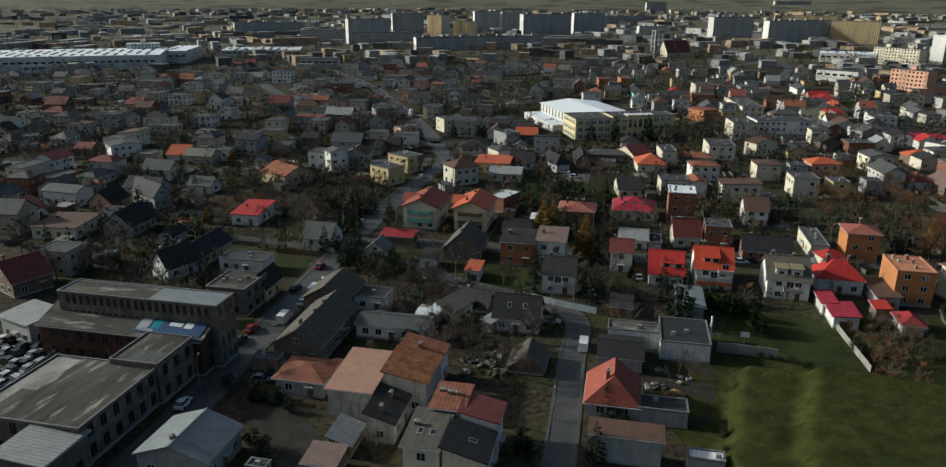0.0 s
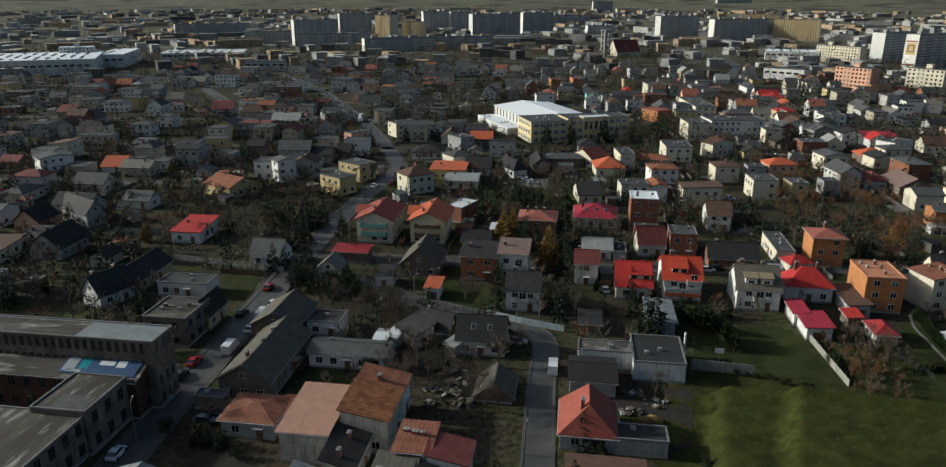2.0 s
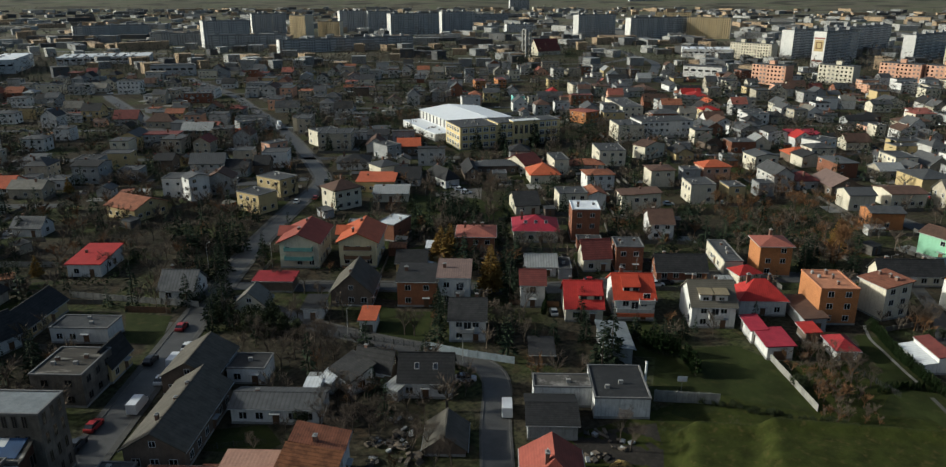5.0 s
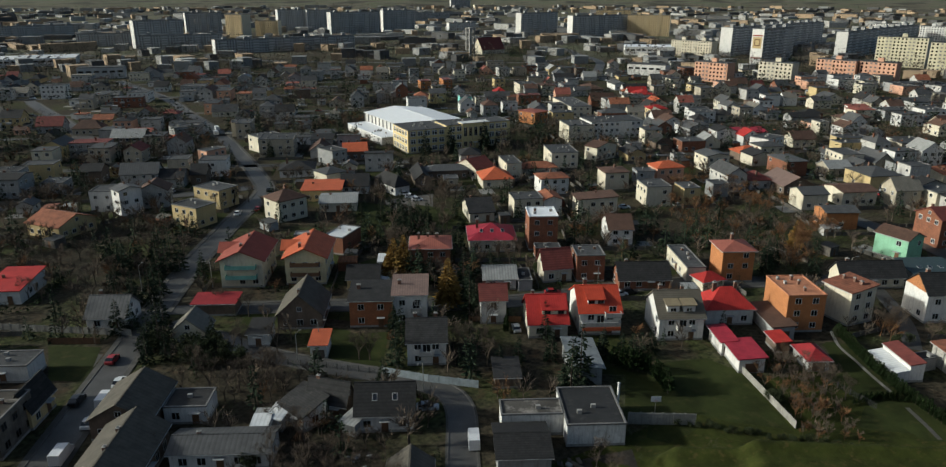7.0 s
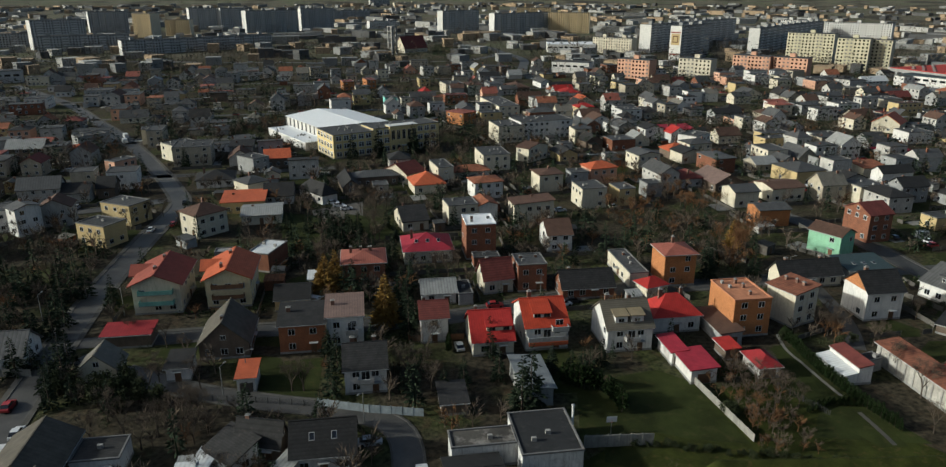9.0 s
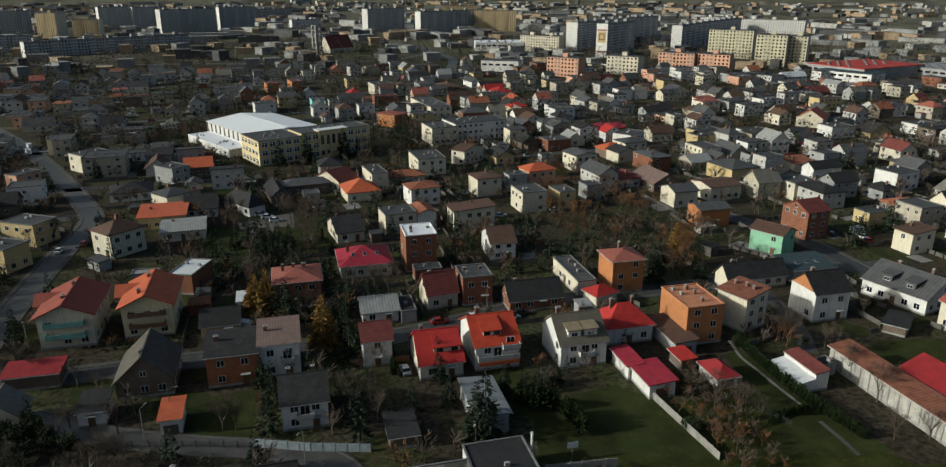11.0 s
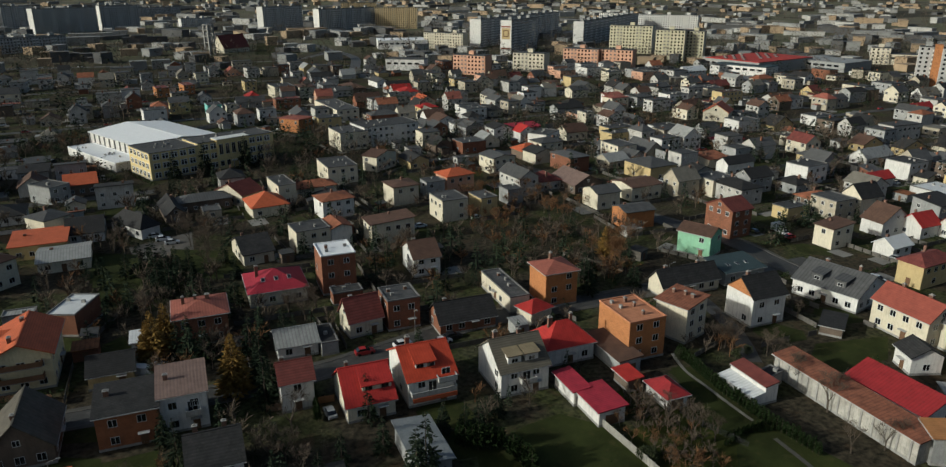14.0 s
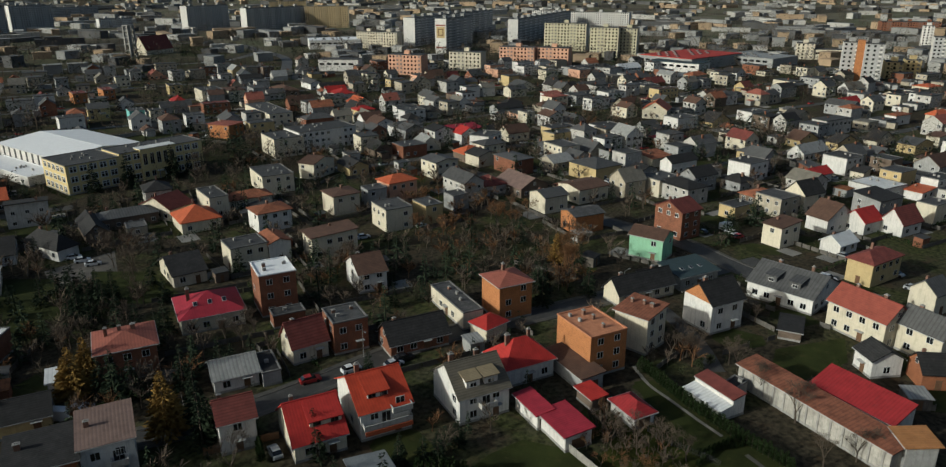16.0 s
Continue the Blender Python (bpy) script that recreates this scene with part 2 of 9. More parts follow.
def window_grid(ww, wh, filled):
    """Frame with a mullion as one connected sheet of real thickness; filled: with the panes in it."""
    t, m = 0.065, 0.035
    xs, zs = (-ww / 2, -ww / 2 + t, -m, m, ww / 2 - t, ww / 2), (0.0, t, wh - t, wh)
    v = [(x, y, z) for y in (-0.05, 0.03) for z in zs for x in xs]
    at = lambda i, k, back=0: back * 24 + k * 6 + i
    f, idx = [], []
    for k in range(3):
        for i in range(5):
            hole = k == 1 and i in (1, 3)
            if not hole or filled:
                f.append((at(i, k), at(i + 1, k), at(i + 1, k + 1), at(i, k + 1)))
                idx.append(1 if hole else 0)
            if hole and not filled:
                c = [(i, k), (i + 1, k), (i + 1, k + 1), (i, k + 1)]
                for a, b in zip(c, c[1:] + c[:1]):
                    f.append((at(*b), at(*a), at(*a, 1), at(*b, 1)))
                    idx.append(0)
    ring = [(i, 0) for i in range(6)] + [(5, k) for k in (1, 2, 3)] + [(i, 3) for i in (4, 3, 2, 1, 0)] + [(0, k) for k in (2, 1)]
    for a, b in zip(ring, ring[1:] + ring[:1]):
        f.append((at(*a, 1), at(*b, 1), at(*b), at(*a)))
        idx.append(0)
    return v, f, idx


def add_window(parent, m, ww=1.2, wh=1.35, dark=False, split=True):
    fm = M_DARKFRAME if dark else M_FRAME
    if not split:
        def both():
            v, f, idx = window_grid(ww, wh, True)
            return mesh_of("window", v, f, [fm, M_GLASS], idx)
        return part("window", cached(("wb", ww, wh, dark), both), parent, m=m)

    def frame_mesh():
        v, f, _ = window_grid(ww, wh, False)
        return mesh_of("window", v, f, fm)

    def pane_mesh():
        v, f = boxes((-ww / 2 + 0.06, ww / 2 - 0.06, -0.01, 0.01, 0.06, wh - 0.06))
        return mesh_of("pane", v, f, M_GLASS)
    w = part("window", cached(("wf", ww, wh, dark), frame_mesh), parent, m=m)
    part("pane", cached(("wp", ww, wh), pane_mesh), w)
    return w


def wall_faces(w, d):
    """The four sides: length and the pose that puts a thing on the wall, facing out."""
    return [(w, pose(0, -d / 2, 0)), (d, pose(w / 2, 0, 0, 0, 0, 90)), (w, pose(0, d / 2, 0, 0, 0, 180)), (d, pose(-w / 2, 0, 0, 0, 0, -90))]


def chimney(parent, x, y, z0, h, s=0.5, capped=True):
    def make():
        v, f = boxes((-0.5, 0.5, -0.5, 0.5, 0, 1))
        return mesh_of("chimney", v, f, M_CHIM)

    def cap():
        v, f = boxes((-0.62, 0.62, -0.62, 0.62, 1.0, 1.06), (-0.3, -0.05, -0.2, 0.2, 1.06, 1.2), (0.05, 0.3, -0.2, 0.2, 1.06, 1.2))
        return mesh_of("chimney_cap", v, f, M_CONC)
    c = part("chimney", cached("chim", make), parent, m=Matrix.Translation((x, y, z0)) @ Matrix.Diagonal((s * 1.3, s, h, 1)))
    if capped:
        part("chimney_cap", cached("chimcap", cap), c)


def roof_height(ty, w, d, he, hr, x, y):
    if ty == "gable":
        return he + hr * (1 - abs(y) / (d / 2))
    if ty == "shed":
        return he + hr * (y / d + 0.5)
    if ty == "hip":
        return he + min(hr, hr * (min(w, d) / 2 - max(abs(y) - (d - min(w, d)) / 2, abs(x) - (w - min(w, d)) / 2)) / (min(w, d) / 2))
    return he


def window_stuff(h, spots):
    """Small far windows of one house, joined: white frames with two panes each."""
    v, f, idx = [], [], []
    for m, ww, wh in spots:
        bv, bf = boxes((-ww / 2, ww / 2, -0.05, 0.02, 0, wh), (-ww / 2 + 0.11, -0.05, -0.07, -0.05, 0.11, wh - 0.11), (0.05, ww / 2 - 0.11, -0.07, -0.05, 0.11, wh - 0.11))
        o = len(v)
        v += [tuple(m @ Vector(q)) for q in bv]
        f += [tuple(i + o for i in q) for q in bf]
        idx += [0] * 6 + [1] * 12
    if v:
        tagged(part("window_panes", mesh_of("window_panes", v, f, [M_FRAME, M_GLASS], idx), h), kind="stuff")


def rail(x0, x1, y0, y1, z):
    n = max(2, int((x1 - x0) / 0.35))
    return boxes((x0, x1, y0, y0 + 0.06, z + 0.92, z + 1.0), (x0, x0 + 0.06, y0 + 0.06, y1, z + 0.92, z + 1.0), (x1 - 0.06, x1, y0 + 0.06, y1, z + 0.92, z + 1.0),
                 *[(x0 + (x1 - x0) * i / n - 0.05, x0 + (x1 - x0) * i / n + 0.05, y0 + 0.01, y0 + 0.05, z, z + 0.92) for i in range(n + 1)])


def u_rail(x0, x1, y0, y1, z, h, t=0.08):
    """A parapet round three sides of a balcony, as one closed sheet."""
    o = [(x0, y1), (x0, y0), (x1, y0), (x1, y1)]
    n = [(x0 + t, y1), (x0 + t, y0 + t), (x1 - t, y0 + t), (x1 - t, y1)]
    v = [(*p, q) for q in (z, z + h) for p in o + n]
    f = []
    for i in range(3):
        f += [(i, i + 1, 9 + i, 8 + i), (5 + i, 4 + i, 12 + i, 13 + i), (8 + i, 9 + i, 13 + i, 12 + i), (i + 1, i, 4 + i, 5 + i)]
    return v, f + [(0, 8, 12, 4), (3, 7, 15, 11)]


def house(label, x, y, w, d, rot, he, hr, ty, wall, roof, wr=1, chim=0, sky=0, dorm=0, balc=0, wsp=2.9, ww=1.4, wh=1.4, cat="house", near=True, vents=True, fbalc=(), awning=0, over=0.5, inset=0.0, gtop=0, patch=(), bay=0, dlong=None, glazed=0, piers=0, droof="", wing=0):
    if len(label.split()) < 9:
        label += " in a garden" if cat == "house" else " by the yard"
    h = thing(cat.replace(" ", "_"), label, cat, x, y, 0.0, rot, group="buildings of the town")
    KEEPOUT.append((x, y, w, d, rot))
    dark = wall in ("sooty", "oldbrick")
    a, b = w / 2, d / 2
    # walls, closed below the roof
    if ty == "gable":
        v = [(-a, -b, 0), (a, -b, 0), (a, b, 0), (-a, b, 0), (-a, -b, he), (a, -b, he), (a, b, he), (-a, b, he), (-a, 0, he + hr), (a, 0, he + hr)]
        f = [(0, 1, 5, 4), (1, 2, 6, 9, 5), (2, 3, 7, 6), (3, 0, 4, 8, 7), (4, 5, 9, 8), (6, 7, 8, 9)]
    elif ty == "shed":
        v = [(-a, -b, 0), (a, -b, 0), (a, b, 0), (-a, b, 0), (-a, -b, he), (a, -b, he), (a, b, he + hr), (-a, b, he + hr)]
        f = [(0, 1, 5, 4), (1, 2, 6, 5), (2, 3, 7, 6), (3, 0, 4, 7), (4, 5, 6, 7)]
    else:
        v, f = boxes((-a, a, -b, b, 0, he))
        f = f[1:]
    part("wall", mesh_of("wall", v, f, WALL[wall]), h)
    # plinth
    v, f = boxes((-a - 0.06, a + 0.06, -b - 0.06, b + 0.06, 0, 0.45))
    if near:
        part("plinth", mesh_of("plinth", v, f, M_CONC), h)
    # roof
    o, ox, t = over, over * 0.85, 0.22
    rm = ROOF[roof]
    if ty == "gable":
        s = hr / b
        zb = he - s * o
        xs = (-a - ox, a + ox)
        v = []
        for xx in xs:
            v += [(xx, -b - o, zb), (xx, 0, he + hr), (xx, b + o, zb), (xx, b + o, zb + t), (xx, 0, he + hr + t * 1.2), (xx, -b - o, zb + t)]
        f = [(0, 1, 4, 5), (1, 2, 3, 4), (6, 11, 10, 7), (7, 10, 9, 8), (0, 5, 11, 6), (5, 4, 10, 11), (4, 3, 9, 10), (3, 2, 8, 9), (1, 0, 6, 7), (2, 1, 7, 8)]
        part("roof", mesh_of("roof", v, f, rm), h)
        if near:
            zt = he + hr + t * 1.2
            v, f = boxes((-a - ox, a + ox, -0.14, 0.14, zt - 0.1, zt + 0.05))
            part("ridge_cap", mesh_of("ridge_cap", v, f, rm), h)
            for sg in (-1, 1):
                v, f = boxes((-a - ox, a + ox, sg * (b + o) - 0.07, sg * (b + o) + 0.07, zb - 0.02, zb + 0.12))
                part("gutter", mesh_of("gutter", v, f, M_TRIM), h)
    elif ty == "shed":
        s = hr / d
        v = []
        for xx in (-a - ox, a + ox):
            v += [(xx, -b - o, he - s * o), (xx, b + o, he + hr + s * o), (xx, b + o, he + hr + s * o + t), (xx, -b - o, he - s * o + t)]
        f = [(0, 1, 2, 3), (4, 7, 6, 5), (0, 3, 7, 4), (3, 2, 6, 7), (2, 1, 5, 6), (1, 0, 4, 5)]
        part("roof", mesh_of("roof", v, f, rm), h)
        if near:
            v, f = boxes((-a - ox, a + ox, -b - o - 0.1, -b - o + 0.02, he - s * o - 0.05, he - s * o + 0.1))
            part("gutter", mesh_of("gutter", v, f, M_TRIM), h)
    elif ty == "hip":
        A, B = a + o, b + o
        r = min(A, B)
        ex, ey = A - (inset or r), B - (inset or r)
        z0 = he - 0.1
        zt = he + hr
        v = [(-A, -B, z0), (A, -B, z0), (A, B, z0), (-A, B, z0), (-A, -B, z0 + t), (A, -B, z0 + t), (A, B, z0 + t), (-A, B, z0 + t)]
        if A >= B:
            v += [(-ex - 0.01, 0, zt), (ex + 0.01, 0, zt)]
            f = [(4, 5, 9, 8), (6, 7, 8, 9), (5, 6, 9), (7, 4, 8)]
        else:
            v += [(0, -ey, zt), (0, ey, zt)]
            f = [(5, 6, 9, 8), (7, 4, 8, 9), (4, 5, 8), (6, 7, 9)]
        f += [(0, 3, 2, 1), (0, 1, 5, 4), (1, 2, 6, 5), (2, 3, 7, 6), (3, 0, 4, 7)]
        part("roof", mesh_of("roof", v, f, rm), h)
        if near:
            for k, (x0, x1, y0, y1) in enumerate(((-A, A, -B - 0.12, -B), (-A, A, B, B + 0.12), (-A - 0.12, -A, -B, B), (A, A + 0.12, -B, B))):
                v, f = boxes((x0, x1, y0, y1, z0 + 0.02, z0 + 0.16))
                part("gutter", mesh_of("gutter", v, f, M_TRIM), h)
    else:
        A, B, k = a + 0.12, b + 0.12, 0.3
        v, f = boxes((-A + k, A - k, -B + k, B - k, he, he + 0.06))
        part("roof", mesh_of("roof", v, f, rm), h)
        v, f = boxes((-A, A, -B, -B + k, he, he + 0.28), (-A, A, B - k, B, he, he + 0.28), (-A, -A + k, -B + k, B - k, he, he + 0.28), (A - k, A, -B + k, B - k, he, he + 0.28))
        part("parapet", mesh_of("parapet", v, f, rm if roof in ("whiteroof", "tileflat") else M_COPING), h)
        for _ in range(int(w * d / 60) + 1 if vents else 0):
            vx, vy = rng.uniform(-0.35, 0.35) * w, rng.uniform(-0.3, 0.3) * d
            v, f = boxes((vx - 0.4, vx + 0.4, vy - 0.25, vy + 0.25, he + 0.06, he + 0.75))
            part("roof_vent", mesh_of("roof_vent", v, f, M_CONC), h)
    if wing:
        # a short cross wing under its own low gable at the back wall
        x0, x1, yo, zt = a * 0.05, a * 0.62, b + 1.9, he + hr * 0.62
        xm = (x0 + x1) / 2
        v, f = [(x0, b, 0), (x1, b, 0), (x1, yo, 0), (x0, yo, 0), (x0, b, he - 0.3), (x1, b, he - 0.3), (x1, yo, he - 0.3), (x0, yo, he - 0.3), (xm, b, zt - 0.2), (xm, yo, zt - 0.2)], [(1, 2, 6, 5), (2, 3, 7, 9, 6), (3, 0, 4, 7)]
        part("wing_wall", mesh_of("wing_wall", v, f, WALL[wall]), h)
        v = []
        for yy in (0.4, yo + 0.7):
            v += [(x0 - 0.7, yy, he - 0.75), (xm, yy, zt - 0.2), (x1 + 0.7, yy, he - 0.75), (x1 + 0.7, yy, he - 0.53), (xm, yy, zt + 0.06), (x0 - 0.7, yy, he - 0.53)]
        f = [(0, 5, 4, 1), (1, 4, 3, 2), (6, 7, 10, 11), (7, 8, 9, 10), (0, 6, 11, 5), (5, 11, 10, 4), (4, 10, 9, 3), (3, 9, 8, 2), (1, 7, 6, 0), (2, 8, 7, 1)]
        part("wing_roof", mesh_of("wing_roof", v, f, rm), h)
    if cat == "garage" and near:
        L, m = wall_faces(w, d)[1 if rot < -90 else 0]
        gw = min(2.6, L - 0.9)
        v, f = boxes((-gw / 2, gw / 2, -0.05, 0.03, 0.0, 2.05), *[(-gw / 2 + 0.05, gw / 2 - 0.05, -0.075, -0.05, 0.12 + 0.48 * i, 0.54 + 0.48 * i) for i in range(4)])
        part("garage_door", mesh_of("garage_door", v, f, M_WOOD if rng.random() < 0.5 else M_DARKFRAME), h, "panelled garage door", m)
    for i in range(piers):
        u = ((i + 0.5) / piers - 0.5) * w
        part("pier", cached(("pier", round(he, 2)), lambda: mesh_of("pier", *boxes((-0.17, 0.17, -0.16, 0, 0, he - 0.12)), M_CONC)), h, m=pose(u, -b, 0))
    for px0, px1, py0, py1, pm in patch:
        v, f = boxes((px0, px1, py0, py1, he + 0.05, he + 0.075))
        part("felt_patch", mesh_of("felt_patch", v, f, ROOF[pm]), h, "newer patch of roofing felt")
    if cat == "sports hall":
        for i in range(11):
            u = (i / 10 - 0.5) * (w - 1)
            part("pilaster", cached("pilaster", lambda: mesh_of("pilaster", *boxes((-0.35, 0.35, -0.35, 0, 0, he)), M_COPING)), h, m=pose(u, -b, 0))
    if bay:
        # the school's centre: a slightly taller, proud part with five stair windows and an entrance
        bw = w * 0.42
        v, f = boxes((-bw / 2 - 2, bw / 2 - 2, -b - 0.9, -b + 4, 0, he + 0.5))
        by = part("central_bay", mesh_of("central_bay", v, f, WALL[wall]), h)
        v, f = boxes((-bw / 2 - 2.2, bw / 2 - 1.8, -b - 1.15, -b + 4.2, he + 0.5, he + 0.75))
        part("cornice", mesh_of("cornice", v, f, M_FRAME), by)
        for i in range(5):
            u = -2 + (i - 2) * bw / 5.2
            add_window(h, pose(u, -b - 0.9, he * 0.52), 1.6, 4.2)
            if i != 2:
                add_window(h, pose(u, -b - 0.9, 1.2), 1.6, 2.2)
        v, f = boxes((-3.4, -0.6, -b - 2.6, -b - 0.9, 2.9, 3.2), (-3.3, -3.0, -b - 2.5, -b - 2.2, 0, 2.9), (-1.0, -0.7, -b - 2.5, -b - 2.2, 0, 2.9))
        part("porch", mesh_of("porch", v, f, M_FRAME), by)
    for i in range(chim):
        cx = (-0.28 + 0.5 * i / max(1, chim - 1) + rng.uniform(-0.06, 0.06)) * w
        cy = rng.uniform(0.02, 0.16) * d
        top = he + hr + rng.uniform(0.5, 0.9)
        z0 = roof_height(ty, w, d, he, hr, cx, cy) - 0.3
        chimney(h, cx, cy, z0, max(1.0, top - z0), rng.uniform(0.45, 0.65), near)
    # windows and a door
    far = math.hypot(x - 20, y - 60) > 225 and not near
    spots = []
    if wr:
        fh = he / wr
        first = True
        for side, (L, m) in enumerate(wall_faces(w, d)):
            n = int((L - 0.9) // wsp)
            out = radians(rot + 90 * side)
            blank = cat == "house" and not glazed and (math.degrees(math.atan2(math.sin(out), -math.cos(out))) + 62 + 180) % 360 - 180
            for row in range(wr):
                for i in range(n):
                    u = (i - (n - 1) / 2) * L / max(n, 1) * 0.92
                    z = row * fh + min(0.95, fh * 0.34)
                    hh = min(wh, fh - 1.2) if wh <= 1.4 else min(wh, fh - 1.0)
                    hh = round(max(hh, 0.7), 1)
                    if first and row == 0 and i == n // 2 and side == 0 and wr < 3 and not dark and not far:
                        v, f = boxes((-0.5, 0.5, -0.06, 0.03, 0, 2.05), (-0.58, -0.5, -0.08, 0.03, 0, 2.13), (0.5, 0.58, -0.08, 0.03, 0, 2.13), (-0.5, 0.5, -0.08, 0.03, 2.05, 2.13))
                        part("door", cached("door", lambda: mesh_of("door", v, f, M_WOOD)), h, m=m @ Matrix.Translation((u, 0, 0)))
                        v, f = boxes((-0.9, 0.9, -0.9, 0.0, 2.35, 2.45))
                        if near:
                            part("canopy", cached("canopy", lambda: mesh_of("canopy", v, f, M_TRIM)), h, m=m @ Matrix.Translation((u, 0, 0)))
                        first = False
                        continue
                    if rng.random() < (0.72 if blank is not False and abs(blank) < 46 else 0.22 if side in (1, 3) else 0.08) and not dark and cat == "house":
                        continue
                    if far:
                        spots.append((m @ Matrix.Translation((u, 0, z)), ww, hh))
                        continue
                    if cat == "school":
                        part("window_surround", cached(("ws", ww, hh), lambda: mesh_of("window_surround", *boxes((-ww / 2 - 0.22, ww / 2 + 0.22, -0.03, 0.01, -0.2, hh + 0.2), (-0.16, 0.16, -0.1, -0.03, 0, hh), (-ww / 2, -0.16, -0.1, -0.03, hh * 0.62, hh * 0.72), (0.16, ww / 2, -0.1, -0.03, hh * 0.62, hh * 0.72)), M_FRAME)), h, m=m @ Matrix.Translation((u, 0, z)))
                    add_window(h, m @ Matrix.Translation((u, -0.04 if cat == "school" else 0, z)), ww, hh, dark, near and math.hypot(x - 60, y - 60) < 190)
            if ty == "gable" and hr > 2.3 and side in (1, 3) and not (blank is not False and abs(blank) < 46 and rng.random() < 0.5):
                add_window(h, m @ Matrix.Translation((0, 0, he + hr * 0.16)), 1.1, 1.1, dark, near)
        window_stuff(h, spots)
    # skylights on the front slope
    for i in range(sky):
        sx = ((i + 0.5) / sky - 0.5) * w * 0.7
        yy = -b * 0.5 if ty != "shed" else -b * 0.2
        z = roof_height(ty, w, d, he, hr, sx, yy) + t + 0.06
        slope = math.degrees(math.atan2(hr, b if ty != "shed" else d))
        v, f = boxes((-0.45, 0.45, -0.65, 0.65, -0.1, 0.0))
        fr = part("skylight", cached("skyf", lambda: mesh_of("skylight", v, f, M_TRIM)), h, m=pose(sx, yy, z, slope, 0, 0))
        v, f = boxes((-0.36, 0.36, -0.56, 0.56, 0.0, 0.02))
        part("pane", cached("skyp", lambda: mesh_of("pane", v, f, M_GLASS)), fr)
    # dormers on the front slope
    for i in range(dorm):
        dw = 2.6 if dorm > 1 else min(4.2, w * 0.45)
        dx = ((i + 0.5) / dorm - 0.5) * w * 0.72
        if dlong:
            dw, dx = dlong[0] * w, dlong[1] * w
        y0 = -b * 0.82
        z0 = roof_height(ty, w, d, he, hr, 0, y0)
        zt = z0 + 1.7
        yb = -b * (1 - (zt - he) / hr) if zt < he + hr else -0.05
        yb = min(yb, -0.05)
        zr = zt + 0.3
        if dorm == 1:
            # one long lean-to dormer that runs down from the ridge
            y0, yb, zr = -b * 0.72, -0.12, he + hr - 0.1
            z0 = roof_height(ty, w, d, he, hr, 0, y0)
            zt = z0 + 1.25
        v = [(dx - dw / 2, y0, z0 - 0.2), (dx + dw / 2, y0, z0 - 0.2), (dx + dw / 2, y0, zt), (dx - dw / 2, y0, zt), (dx - dw / 2, yb, zr), (dx + dw / 2, yb, zr), (dx - dw / 2, yb, z0 - 0.2), (dx + dw / 2, yb, z0 - 0.2)]
        f = [(0, 1, 2, 3), (1, 7, 5, 2), (6, 0, 3, 4), (3, 2, 5, 4)]
        dm = part("dormer", mesh_of("dormer", v, f, WALL[wall] if w < 14 else rm), h)
        v = []
        for xx in (dx - dw / 2 - 0.3, dx + dw / 2 + 0.3):
            v += [(xx, y0 - 0.4, zt - 0.05), (xx, yb + (0.1 if dorm == 1 else 0.3), zr + 0.1), (xx, yb + (0.1 if dorm == 1 else 0.3), zr + 0.25), (xx, y0 - 0.4, zt + 0.12)]
        f = [(0, 1, 2, 3), (4, 7, 6, 5), (0, 3, 7, 4), (3, 2, 6, 7), (2, 1, 5, 6), (1, 0, 4, 5)]
        part("dormer_roof", mesh_of("dormer_roof", v, f, ROOF[droof] if droof else rm), dm)
        for q in ((-0.28, 0.28) if dw > 3 else (0.0,)):
            add_window(h, pose(dx + q * dw, y0, z0 + 0.25), 1.3, 0.85, dorm == 1)
    # balconies on the gable end
    for i in range(2 * balc):
        z = 2.7 + 2.6 * i
        bw = d * 0.72
        v, f = boxes((-a - 1.5, -a, -bw / 2, bw / 2, z - 0.18, z))
        bl = part("balcony", mesh_of("balcony", v, f, M_CONC), h)
        v, f = boxes((-a - 1.5, -a - 1.42, -bw / 2, bw / 2, z, z + 1.0), (-a - 1.42, -a, -bw / 2, -bw / 2 + 0.08, z, z + 1.0), (-a - 1.42, -a, bw / 2 - 0.08, bw / 2, z, z + 1.0))
        part("balcony_rail", mesh_of("balcony_rail", v, f, M_GREENPANEL if "green" in label else M_WOOD), bl)
    if gtop:
        v = [(-a - 0.04, -b, he), (-a - 0.04, b, he), (-a - 0.04, 0, he + hr), (-a, -b, he), (-a, b, he), (-a, 0, he + hr)]
        part("gable_board", mesh_of("gable_board", v, [(0, 2, 1), (3, 4, 5), (0, 1, 4, 3), (1, 2, 5, 4), (2, 0, 3, 5)], WALL["orange"]), h, "brown boarded gable top")
    # balconies on the front wall
    for x0, x1, z in fbalc:
        v, f = boxes((x0, x1, -b - 1.3, -b, z - 0.16, z))
        bl = part("balcony", mesh_of("balcony", v, f, M_CONC), h)
        v, f = u_rail(x0, x1, -b - 1.3, -b, z, 0.86)
        part("balcony_rail", mesh_of("balcony_rail", v, f, WALL["offwhite"]), bl)
        v, f = u_rail(x0 - 0.04, x1 + 0.04, -b - 1.34, -b, z + 0.86, 0.08, 0.16)
        part("handrail", mesh_of("handrail", v, f, M_TRIM), bl)
        add_window(h, pose((x0 + x1) / 2, -b, z + 0.1), 1.6, 2.0)
    if awning:
        v, f = boxes((-a + 0.3, a - 0.3, -b - 1.5, -b - 1.3, 2.0, 2.5), (-a + 0.3, a - 0.3, -b - 1.52, -b - 1.48, 1.7, 2.0))
        part("awning", mesh_of("awning", v, f, ROOF["orange"]), h, "orange-red cloth awning")
    return h

